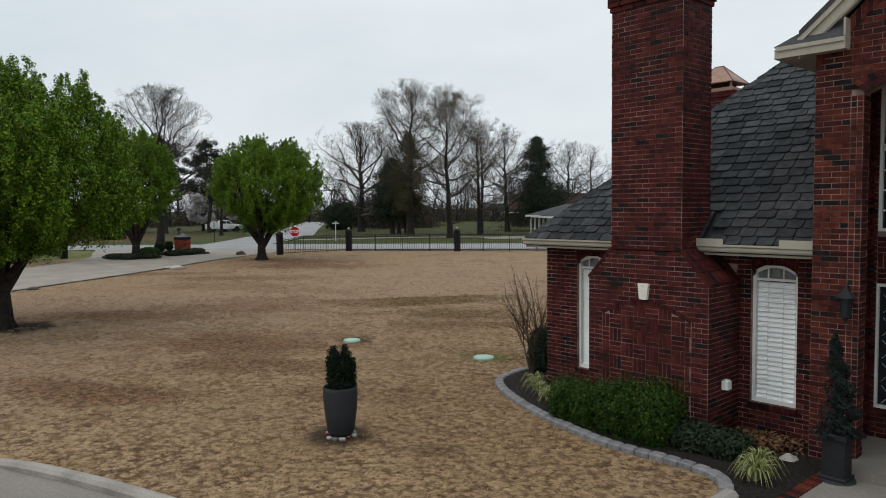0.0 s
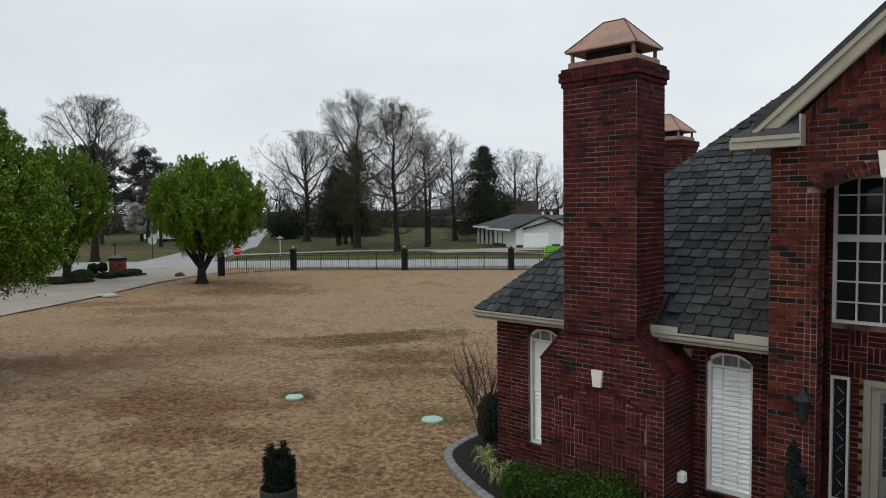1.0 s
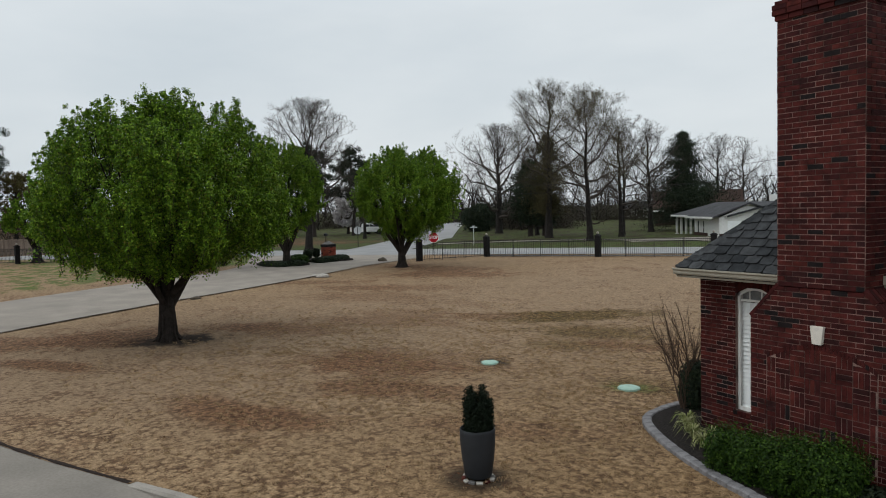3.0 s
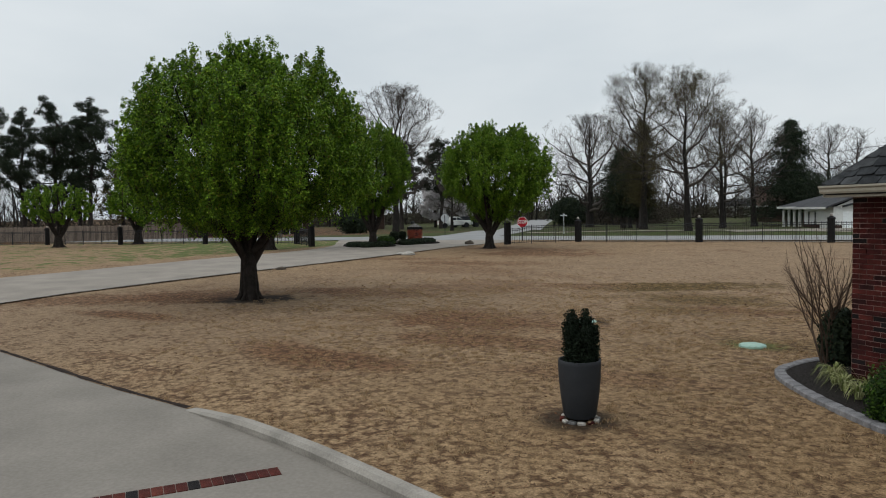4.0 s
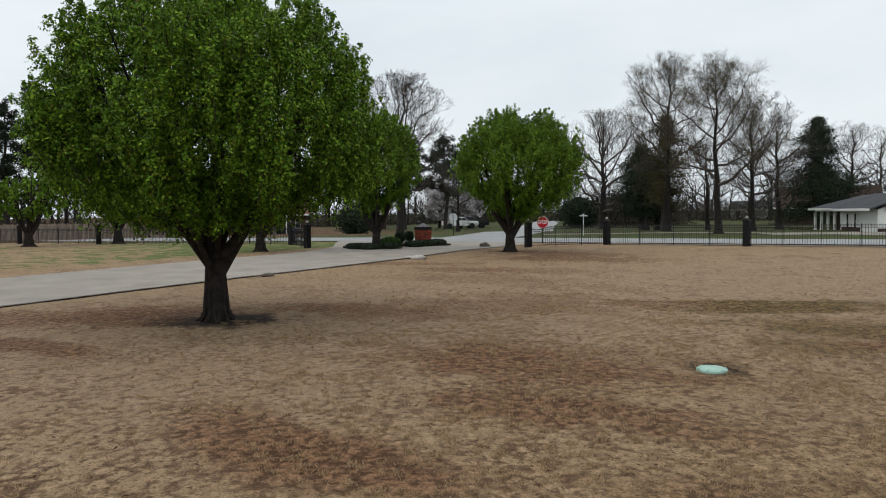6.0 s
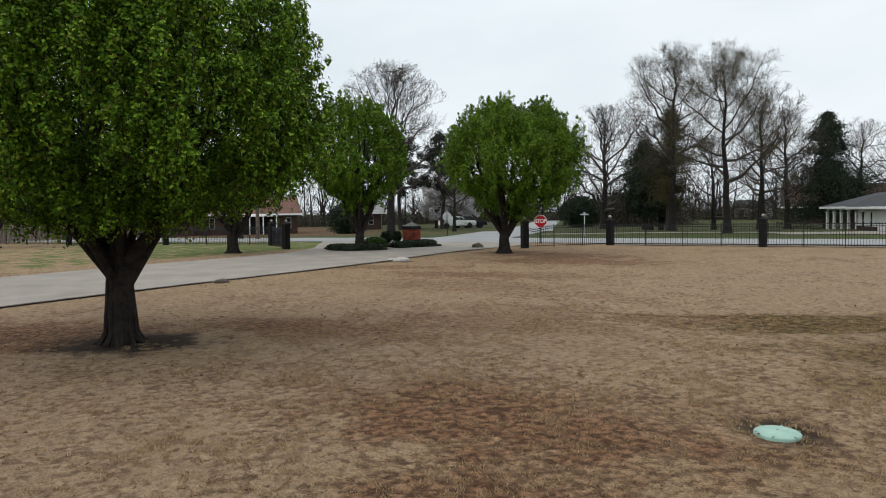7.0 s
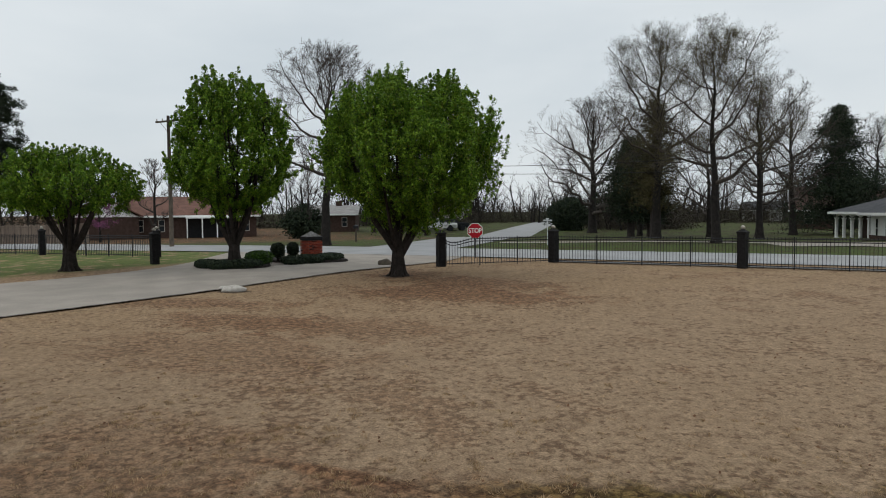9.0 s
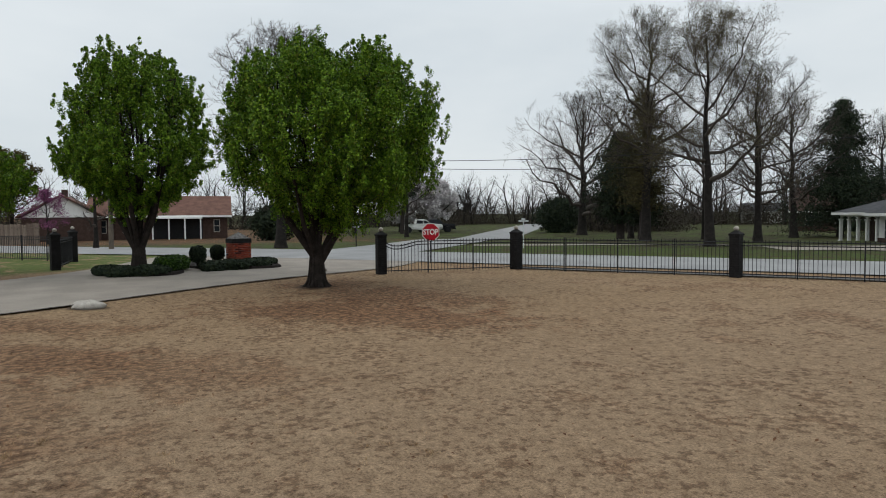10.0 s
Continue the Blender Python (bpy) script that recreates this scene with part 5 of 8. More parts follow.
        r0 = trunk_r * (rng.uniform(0.5, 0.68) if 0 < k < 5 else rng.uniform(0.3, 0.45))
        lines.append((pts, [r0, r0 * 0.8, r0 * 0.55, r0 * 0.35, r0 * 0.12], 1))
        for j in range(16):
            f = rng.uniform(0.25, 1.0)
            i = min(int(f * 4), 3)
            b = pts[i].lerp(pts[i + 1], f * 4 - i)
            v = Vector((rng.gauss(0, 1), rng.gauss(0, 1), rng.gauss(0.45, 0.8))).normalized()
            w_ = (b - Vector((0, 0, cz)))
            e_ = b + (v + Vector((w_.x / rx, w_.y / rx, w_.z / hz)) * 0.7).normalized() * rng.uniform(0.15, 0.4) * rx
            q_ = Vector(((e_.x - off[0]) / rx, (e_.y - off[1]) / rx, (e_.z - cz) / hz)).length
            if q_ > 0.82 or e_.z < crown0 + 0.5:
                continue
            lines.append(([b, b.lerp(e_, 0.5) + Vector((0, 0, 0.08)), e_], [r0 * 0.22, r0 * 0.14, 0.008], 2))
            for _ in range(3):
                c2 = b.lerp(e_, rng.uniform(0.4, 1.0))
                v2 = (v + Vector((rng.gauss(0, .8), rng.gauss(0, .8), rng.gauss(0.3, .6)))).normalized()
                lines.append(([c2, c2 + v2 * rng.uniform(0.2, 0.4)], [r0 * 0.09, 0.005], 3))
    part("trunk", limbs_geo(lines), M_BARK, t, "dark grey furrowed trunk and limbs", soft=True)
    # leafy upright shoots: rosettes of leaves strung along each, open towards the middle and round the fork
    C, Nn, S = [], [], []
    per = 40
    left = leaves // per
    twigs, rosettes, heads = [], [], []
    k_ = rx / 3.3
    for _ in range(heads_n):  # leafy heads over the crown's surface, with dark gaps between them
        u = Vector((rng.gauss(0, 1), rng.gauss(0, 1), rng.gauss(0.1, 1))).normalized()
        heads.append((u, reach(u) * rng.uniform(0.80, 0.93), rng.uniform(0.6, 1.2)))
    while left > 0:
        if rng.random() < 0.70:
            u, R, size_ = rng.choice(heads)
            c = Vector((off[0] + u.x * rx * R, off[1] + u.y * rx * R, cz + u.z * hz * R))
            tip = c + Vector((rng.gauss(0, .20), rng.gauss(0, .20), rng.gauss(0.0, .24))) * k_ * size_
        else:
            u = Vector((rng.gauss(0, 1), rng.gauss(0, 1), rng.gauss(0.1, 1))).normalized()
            R = reach(u) * rng.uniform(0.45, 0.95)
            tip = Vector((off[0] + u.x * rx * R, off[1] + u.y * rx * R, cz + u.z * hz * R))
        low = crown0 + hollow * (1 - math.hypot(tip.x - off[0], tip.y - off[1]) / rx) + 0.25 * noise.noise((tip.x * 0.9, tip.y * 0.9, seed))
        if tip.z < low + 0.1:
            continue
        w_ = Vector(((tip.x - off[0]) / rx, (tip.y - off[1]) / rx, (tip.z - cz) / hz))
        if w_.length > reach(w_.normalized()) * 1.0:
            continue
        d = (Vector((u.x, u.y, 0)) * 0.4 + Vector((rng.gauss(0, .16), rng.gauss(0, .16), 0.9 if u.z > -0.35 else 0.2))).normalized()
        n_ = rng.randint(3, 7)
        step = rng.uniform(0.12, 0.17) * (rx / 3.3)
        n_ = max(1, min(n_, int((tip.z - low) / (step * max(d.z, 0.2)))))
        base = tip - d * step * n_
        twigs.append(([base, base.lerp(tip, 0.5), tip], [0.010, 0.007, 0.003], 3))
        wide = rng.uniform(0.7, 1.2)
        for k in range(n_):
            c = tip - d * step * k
            rosettes.append((c.x + rng.gauss(0, .07), c.y + rng.gauss(0, .07), c.z + rng.gauss(0, .05), u.x, u.y, (0.45 + 0.55 * min(1, k / 3)) * wide * rng.uniform(0.12, 0.20) * (rx / 3.3)))
        left -= n_
    ro = np.repeat(np.array(rosettes), per, axis=0)
    e = nr.normal(size=(len(ro), 3)); e[:, 2] += 0.2
    e /= np.linalg.norm(e, axis=1, keepdims=True)
    C = ro[:, :3] + e * (ro[:, 5] * nr.random(len(ro)) ** 0.6)[:, None] * np.array([1, 1, 1.35])
    Nn = e * np.array([0.8, 0.8, 0.6]) + nr.normal(0, 0.45, (len(ro), 3)) + np.stack([ro[:, 3] * 0.3, ro[:, 4] * 0.3, np.full(len(ro), 0.45)], 1)
    S = leaf * nr.uniform(0.6, 1.25, len(ro))
    part("twig", limbs_geo(twigs), M_BARK, t, "thin upright shoots", kind="stuff")
    ob = new("crown", leaf_mesh("crown", C, Nn, S, M_LEAF, nr))
    ob.parent = t
    tagged(ob, "dense fresh green crown of small leaves")
    return t


pear_tree(-18.75, 4.62, 7.5, 4.0, 1.5, 0.225, 21, 330000, "broad round pear tree in fresh green leaf on the lawn", leaf=0.037, fork_h=1.35, off=(-0.10, 0.10), hollow=0.6, flat=0.75, heads_n=230)
pear_tree(-34.6, 21.1, 7.8, 3.6, 1.45, 0.23, 22, 250000, "round pear tree in fresh green leaf near the fence", lobes=((0.08, 0.30, 0.26),), leaf=0.039, fork_h=0.9, off=(0.18, 0.5), flat=0.2)
pear_tree(-41.7, 16.2, 8.6, 2.95, 1.65, 0.24, 23, 190000, "upright pear tree in fresh green leaf in the entry bed", leaf=0.042, fork_h=0.9, flat=0.25)
pear_tree(-43.3, 9.8, 5.35, 3.15, 2.0, 0.24, 24, 90000, "low spreading pear tree in fresh leaf by the side fence", leaf=0.043, fork_h=1.0, flat=0.75, hollow=0.3)
pear_tree(-63.0, 2.3, 5.8, 2.6, 1.5, 0.3, 25, 30000, "pear tree in fresh leaf along the far fence", leaf=0.075, fork_h=1.0)
pear_tree(-61.5, -3.6, 5.3, 2.8, 1.7, 0.28, 26, 30000, "small pear tree in light green leaf along the far fence", leaf=0.075, fork_h=0.9)

BARE = dict(segs=(8, 5, 4, 3, 2), taper=0.30, wander=0.09, lift=0.06, levels=5, kids=((9, 12), (5, 6), (3, 5), (3, 4), (2, 3)), start=0.28, spread=(24, 50), ratio=(0.42, 0.66), thin=0.42, min_r=0.011, fork=False)


def bare_tree(x, y, height, seed, label, r=0.3, rx=None, crown0=0.25, limbs=15, buds=0, budmat=None, group="bare trees across the street", bark=None, budsize=0.045, fine=1.0, droop=0.0, twig=0.009):
    """Leafless tree: leader, arching limbs inside a rounded crown, branches, twigs."""
    rng, nr = random.Random(seed), np.random.default_rng(seed)
    rx = rx or height * 0.36
    t = thing("tree", label, "tree", group, at=(x, y, land(x, y)))
    lines, tips = [], []
    lean = Vector((rng.gauss(0, 0.02), rng.gauss(0, 0.02), 0))
    leader = [Vector((0, 0, -0.2)), Vector((0, 0, 0.4))]
    rad = [r * 1.45, r * 1.05]
    K = 9
    for k in range(1, K + 1):
        h = height * 0.86 * k / K
        leader.append(Vector((lean.x * h + rng.gauss(0, 0.012) * h, lean.y * h + rng.gauss(0, 0.012) * h, h)))
        rad.append(r * (1 - 0.93 * (k / K) ** 0.8) + 0.015)
    lines.append((leader, rad, 0))

    def on(pts, f):
        u = min(f * (len(pts) - 1), len(pts) - 1.001)
        i_ = int(u)
        return pts[i_].lerp(pts[i_ + 1], u - i_), (pts[i_ + 1] - pts[i_]).normalized(), i_

    def inside(q):
        """Whether a point lies in the crown's rounded, slightly uneven form."""
        zc = height * (0.5 + crown0 * 0.4)
        zz = (q.z - zc) / (height - zc) if q.z > zc else (zc - q.z) / (zc - crown0 * height * 0.6)
        return abs(q.x / rx) ** 2.3 + abs(q.y / rx) ** 2.3 + abs(zz) ** 2.3 < 1.0 + 0.35 * noise.noise((q.x * 0.5 + seed, q.y * 0.5, q.z * 0.5))

    heart = Vector((0, 0, height * crown0 * 0.8))

    def sprout(base, d, length, r0, level):
        out = (base - heart).normalized()
        v = (d + Vector((rng.gauss(0, .08), rng.gauss(0, .08), rng.gauss(0.04, .08)))).normalized()
        mid = base + v * length * 0.5
        e_ = mid + (v + out * 0.05 + Vector((rng.gauss(0, .18), rng.gauss(0, .18), rng.gauss(0.05, .16) - droop))).normalized() * length * 0.5
        if not inside(e_):
            mid, e_ = base.lerp(mid, 0.6), base.lerp(e_, 0.6)
            if not inside(e_):
                return
        if level >= 4:
            lines.append(([base, e_], [r0, twig * 0.6], level))
        else:
            lines.append(([base, mid, e_], [r0, r0 * 0.75, max(r0 * 0.45, twig * 0.7)], level))
        tips.append(e_)
        if level >= last:
            tips.append(mid)
            return
        n_ = max(2, round({2: 5, 3: 4, 4: 2}[level] * fine))
        for k in range(n_):
            f = 0.2 + 0.8 * (k + rng.random()) / n_
            b = base.lerp(mid, f * 2) if f < 0.5 else mid.lerp(e_, f * 2 - 1)
            o = Vector((rng.gauss(0, 1), rng.gauss(0, 1), rng.gauss(0, 1)))
            o = (o - v * o.dot(v)).normalized()
            sprout(b, (v * 0.75 + o * 0.75 + out * 0.12 + Vector((0, 0, 0.06 - droop))).normalized(), length * rng.uniform(0.45, 0.68), max(r0 * 0.5, twig), level + 1)
    last = 5 if fine > 1 else 4
    for k in range(limbs):
        fk = (k + rng.random() * 0.6) / limbs
        f = crown0 + (0.93 - crown0) * fk
        hb = f * height * 0.86
        i_ = next(q for q in range(1, len(leader)) if leader[q].z >= hb)
        u = (hb - leader[i_ - 1].z) / (leader[i_].z - leader[i_ - 1].z)
        b = leader[i_ - 1].lerp(leader[i_], u)
        rb = (rad[i_ - 1] + (rad[i_] - rad[i_ - 1]) * u) * rng.uniform(0.5, 0.8)
        a = k * 2.4 + rng.uniform(-0.4, 0.4)
        el = radians(20 + 46 * fk + rng.gauss(0, 9))
        d0 = Vector((math.cos(a) * math.cos(el), math.sin(a) * math.cos(el), math.sin(el)))
        L = 0.8
        while inside(b + d0 * (L + 0.3)) and L < rx * 1.7:
            L += 0.3
        L *= rng.uniform(0.84, 1.0)
        end = b + d0 * L
        low_ = el - radians(14)
        c1 = b + Vector((math.cos(a) * math.cos(low_), math.sin(a) * math.cos(low_), math.sin(low_))) * L * 0.5
        pts = []
        for q in range(8):
            w_ = q / 7
            pts.append(b * (1 - w_) ** 2 + c1 * (2 * w_ * (1 - w_)) + end * w_ ** 2 + Vector((rng.gauss(0, .02), rng.gauss(0, .02), rng.gauss(0, .02))) * L * (1 if 0 < q else 0))
        lines.append((pts, [max(rb * (1 - 0.86 * q / 7), 0.015) for q in range(8)], 1))
        n2 = round(9 * fine)
        for j_ in range(n2):
            g_ = 0.16 + 0.84 * (j_ + rng.random()) / n2
            q, d, _ = on(pts, g_)
            o = Vector((rng.gauss(0, 1), rng.gauss(0, 1), rng.gauss(0.2 - droop, 0.8)))
            o = (o - d * o.dot(d)).normalized()
            sprout(q, (d * 0.75 + o * 0.85).normalized(), L * rng.uniform(0.26, 0.40) * (1.2 - 0.5 * g_), max(rb * 0.32 * (1.2 - g_), 0.014), 2)
    for j_ in range(14):
        q, d, _ = on(leader, rng.uniform(0.75, 1.0))
        o = Vector((rng.gauss(0, 1), rng.gauss(0, 1), abs(rng.gauss(0.6, 0.6)))).normalized()
        sprout(q, (d * 0.9 + o * 0.6).normalized(), height * rng.uniform(0.10, 0.17), 0.02, 2)
    g, g2 = Geo(), Geo()
    for pts, rd, lv in lines:
        (g if lv == 0 else g2).tube(pts, rd, 9 if lv == 0 else (6 if lv == 1 else 3), closed=False)
    part("trunk", g, bark or M_BARKGREY, t, "grey brown trunk", soft=True)
    part("crown", g2, bark or M_TWIGGREY, t, "bare branches and fine twigs", soft=True, kind="stuff")
    if buds:
        C, Nn, S = [], [], []
        for _ in range(buds):
            q = rng.choice(tips)
            C.append(q + Vector((rng.gauss(0, 0.14), rng.gauss(0, 0.14), rng.gauss(0, 0.14)))); Nn.append((rng.gauss(0, 1), rng.gauss(0, 1), rng.gauss(0.4, 1))); S.append(budsize * rng.uniform(0.6, 1.3))
        ob = new("bud_haze", leaf_mesh("bud_haze", C, Nn, S, budmat or M_BUD, nr)); ob.parent = t
        tagged(ob, "thin haze of opening buds", kind="stuff")
    return t


bare_tree(-84.0, 64.3, 16.8, 31, "broad bare tree beside the side road", r=0.55, rx=9.4, crown0=0.16, limbs=20, fine=1.05, twig=0.007)
bare_tree(-56.4, 51.1, 17.4, 32, "tall tree just budding, dark trunk on the lawn", r=0.40, rx=5.2, crown0=0.34, limbs=16, buds=26000, fine=1.05, twig=0.006, budsize=0.032)
bare_tree(-47.6, 48.9, 15.1, 33, "tall budding tree with curving limbs on the lawn", r=0.33, rx=5.8, crown0=0.3, limbs=15, buds=30000, fine=1.05, twig=0.006, budsize=0.034)
bare_tree(-50.6, 56.2, 13.2, 34, "slender tree with a few opening buds", r=0.28, rx=4.2, crown0=0.28, buds=5000, budsize=0.03, limbs=13)
bare_tree(-64.7, 76.3, 15.4, 35, "bare tree before the dark conifer", r=0.40, rx=5.6, crown0=0.28, limbs=16, twig=0.008)
bare_tree(-59.9, 24.6, 14.5, 36, "bare grey tree across the street", r=0.36, rx=5.2, crown0=0.3, limbs=17, fine=1.05, group="bare trees", twig=0.008)
bare_tree(-76.8, 106.6, 16.0, 37, "bare tree behind the white house", r=0.4, rx=7.0, twig=0.009)
bare_tree(-66.0, 66.0, 11.5, 38, "dense twiggy bare tree behind the budding trees", r=0.3, rx=5.0, crown0=0.15, limbs=13, twig=0.008)
bare_tree(-57.0, 63.0, 12.5, 39, "bare tree behind the budding trees", r=0.28, limbs=13, twig=0.008)
bare_tree(-72.0, 62.0, 13.0, 40, "dark leafless tree behind the evergreen", r=0.3, limbs=13, twig=0.008)
bare_tree(-66.0, 13.5, 6.5, 41, "low crooked leafless tree by the street", r=0.16, rx=2.0, limbs=9, group="bare trees", fine=0.7)
bare_tree(-80.0, 118.0, 16.0, 42, "far bare tree behind the white house", r=0.35, fine=0.8, twig=0.010)
bare_tree(-46.0, 100.0, 15.0, 43, "far bare tree behind the white house", r=0.35, fine=0.8, twig=0.010)


def conifer(x, y, height, rx, seed, label, leaves=14000, base=0.06, material=None, shape=1.0, trunk_r=0.3, ragged=0.3, bare=0.0, size=0.16):
    """Evergreen: clumps of needles on tiers that narrow to the top."""
    rng, nr = random.Random(seed), np.random.default_rng(seed)
    t = thing("tree", label, "tree", "evergreens", at=(x, y, land(x, y)))
    g = Geo()
    g.tube([Vector((0, 0, -0.2)), Vector((0.05, 0, height * 0.4)), Vector((0, 0.05, height * 0.97))], [trunk_r * 1.3, trunk_r * 0.8, 0.03], 8)
    C, Nn, S = [], [], []
    nb = 190
    per = leaves // nb
    for k in range(nb):
        h = base + (1 - base) * rng.random() ** 0.9
        if h < bare:
            h = bare + (1 - bare) * rng.random()
        prof = (1 - h) ** 0.75 * shape + (1 - shape) * math.sin(math.pi * min(1, (h - base) / (1 - base) * 0.9 + 0.08)) ** 0.7
        R = rx * prof * (1 - ragged * rng.random()) + 0.15
        a = rng.uniform(0, 6.28)
        z = h * height
        droop = rng.uniform(-0.15, 0.25)
        e_ = Vector((math.cos(a) * R, math.sin(a) * R, z + droop * R))
        g.tube([Vector((0, 0, z - 0.15 * R)), e_.lerp(Vector((0, 0, z)), 0.35), e_], [0.05, 0.03, 0.012], 3, closed=False)
        for _ in range(int(per * (0.22 + 1.3 * prof))):
            f = rng.random() ** 0.55
            s = 0.10 * R + 0.18
            p_ = Vector((0, 0, z)).lerp(e_, f) + Vector((rng.gauss(0, s), rng.gauss(0, s), rng.gauss(0, s * 0.75)))
            C.append(p_); Nn.append((math.cos(a) + rng.gauss(0, .8), math.sin(a) + rng.gauss(0, .8), rng.gauss(0.5, .7))); S.append(size * rng.uniform(0.5, 1.3))
    part("trunk", g, M_BARK, t, "dark trunk", soft=True)
    ob = new("crown", leaf_mesh("crown", C, Nn, S, material or M_NEEDLE, nr, 0.2, 0.35)); ob.parent = t
    tagged(ob, "dark clumped foliage")
    return t


conifer(-64.0, 82.0, 13.8, 8.2, 51, "dense dark evergreen beside the white house", 56000, shape=0.9, ragged=0.8, size=0.14)
conifer(-66.5, 56.5, 9.5, 4.4, 52, "dark spreading cedar among the bare trees", 16000, base=0.16, shape=0.5, ragged=0.7)
conifer(-57.6, 51.9, 11.4, 3.9, 53, "brownish green cedar close to a budding tree", 26000, base=0.2, bare=0.2, size=0.085, material=M_NEEDLEB, shape=0.5, ragged=0.8)
conifer(-68.5, 60.5, 8.0, 2.6, 54, "dark cedar among the bare trees", 9000, base=0.2, shape=0.4, ragged=0.6)
conifer(-95.5, 68.3, 4.4, 3.3, 55, "rounded dark evergreen bush at the side road", 9000, base=0.02, shape=0.1, ragged=0.25, size=0.22)


def pine(x, y, height, rx, seed, label, bare=0.34, limbs=26, needles=20000):
    """Tall pine: bare lower trunk, crooked limbs that carry flat uneven clumps of needles with gaps between."""
    rng, nr = random.Random(seed), np.random.default_rng(seed)
    t = thing("tree", label, "tree", "evergreens", at=(x, y, land(x, y)))
    g = Geo()
    sway = [Vector((rng.gauss(0, .12) * k, rng.gauss(0, .12) * k, height * 0.96 * k / 6)) for k in range(7)]
    g.tube(sway, [0.34 * (1 - 0.13 * k) for k in range(7)], 8)
    clumps = []
    for k in range(limbs):
        h = bare + (0.98 - bare) * (k + rng.random()) / limbs
        i_ = min(int(h * 6), 5)
        b = sway[i_].lerp(sway[i_ + 1], h * 6 - i_)
        prof = min(1.0, 0.45 + 1.6 * (h - bare) / (1 - bare)) * min(1.0, 2.6 * (1.04 - h))
        L = rx * prof * rng.uniform(0.4, 1.05)
        a = k * 2.4 + rng.uniform(-0.5, 0.5)
        tip = b + Vector((math.cos(a) * L, math.sin(a) * L, L * rng.uniform(0.05, 0.5)))
        mid = b.lerp(tip, 0.5) - Vector((0, 0, 0.08 * L))
        g.tube([b, mid, tip], [0.09, 0.06, 0.02], 4, closed=False)
        for q in range(rng.randint(3, 6)):
            f = rng.uniform(0.25, 1.05)
            c = b.lerp(tip, f) + Vector((rng.gauss(0, .5), rng.gauss(0, .5), rng.gauss(0.2, .4)))
            g.tube([mid, mid.lerp(c, 0.6), c], [0.035, 0.02, 0.01], 3, closed=False)
            clumps.append((c, rng.uniform(0.5, 1.1) * (0.65 + 0.35 * prof)))
    clumps.append((sway[-1] + Vector((0, 0, 0.3)), 0.7))
    w_ = np.array([r_ ** 2 for _, r_ in clumps]); pick = nr.choice(len(clumps), needles, p=w_ / w_.sum())
    cc, rr = np.array([tuple(c) for c, _ in clumps])[pick], np.array([r_ for _, r_ in clumps])[pick]
    e = nr.normal(size=(needles, 3)); e /= np.linalg.norm(e, axis=1, keepdims=True)
    C = cc + e * (rr * nr.random(needles) ** 0.5)[:, None] * np.array([1, 1, 0.75])
    part("trunk", g, M_BARK, t, "dark trunk and limbs", soft=True)
    ob = new("crown", leaf_mesh("crown", C, e + nr.normal(0, .6, e.shape), nr.uniform(0.08, 0.2, needles), M_NEEDLE, nr, 0.2, 0.3)); ob.parent = t
    tagged(ob, "ragged clumps of dark needles")
    return t


pine(-109, -7.5, 19.8, 5.2, 61, "tall ragged pine behind the board fence")
pine(-106, -3.0, 19.4, 4.6, 62, "tall ragged pine behind the board fence")
pine(-106, -14.5, 17.6, 5.0, 63, "tall ragged pine behind the board fence")
pine(-117, -5.0, 18.2, 5.0, 64, "tall ragged pine behind the board fence")
pine(-116, -12.0, 18.8, 5.0, 67, "tall ragged pine behind the board fence")
pine(-105.0, 42.5, 15.4, 6.0, 65, "dark pine over the houses across the street", needles=28000)
pine(-103.0, 48.5, 14.8, 5.2, 66, "dark pine over the houses across the street")


def far_woods():
    """A belt of small leafless trees round the horizon, in a few joined stretches."""
    rng = random.Random(77)
    protos = []
    for s in range(4):
        r2 = random.Random(200 + s)
        lines, tips = [], []
        grow(r2, Vector((0, 0, -0.3)), Vector((0, 0, 1)), 5.0, 0.16, 0, dict(BARE, levels=3, min_r=0.035, start=0.12, kids=((8, 9), (4, 5), (2, 3))), lines, tips)
        gg = Geo()
        for pts, rad, lv in lines:
            gg.tube(pts[::2] + ([pts[-1]] if len(pts) % 2 == 0 else []), (rad[::2] + ([rad[-1]] if len(rad) % 2 == 0 else [])), 3, closed=False)
        protos.append((np.array(gg.v), gg.f))
    def belt(name, label, pts, n_, hmin, hmax, depth):
        g = Geo()
        P = [Vector((*q, 0)) for q in pts]
        for _ in range(n_):
            k = rng.randrange(len(P) - 1)
            q = P[k].lerp(P[k + 1], rng.random()) + Vector((rng.uniform(-depth, depth), rng.uniform(-depth, depth), 0))
            v, f = protos[rng.randrange(4)]
            a, s = rng.uniform(0, 6.28), rng.uniform(hmin, hmax) / v[:, 2].max()
            R = np.array([[math.cos(a), -math.sin(a), 0], [math.sin(a), math.cos(a), 0], [0, 0, 1]]) * s
            g.add([tuple(r_) for r_ in (v @ R.T + np.array([q.x, q.y, land(q.x, q.y)]))], f)
        single(name, g, M_BARKGREY, label, "woods", kind="stuff")
    belt("woods", "grey belt of far leafless woods", [(-190, 90), (-165, 112), (-140, 128), (-112, 140), (-80, 152), (-30, 165), (40, 175)], 170, 9, 15, 14)
    belt("woods", "grey belt of far leafless woods behind houses", [(-150, -60), (-150, -20), (-152, 15), (-150, 45), (-160, 75), (-185, 95)], 120, 8, 13, 10)
    belt("woods", "low brush beside the side road", [(-92, 74), (-112, 88), (-135, 104)], 60, 4.5, 9.0, 6)


far_woods()


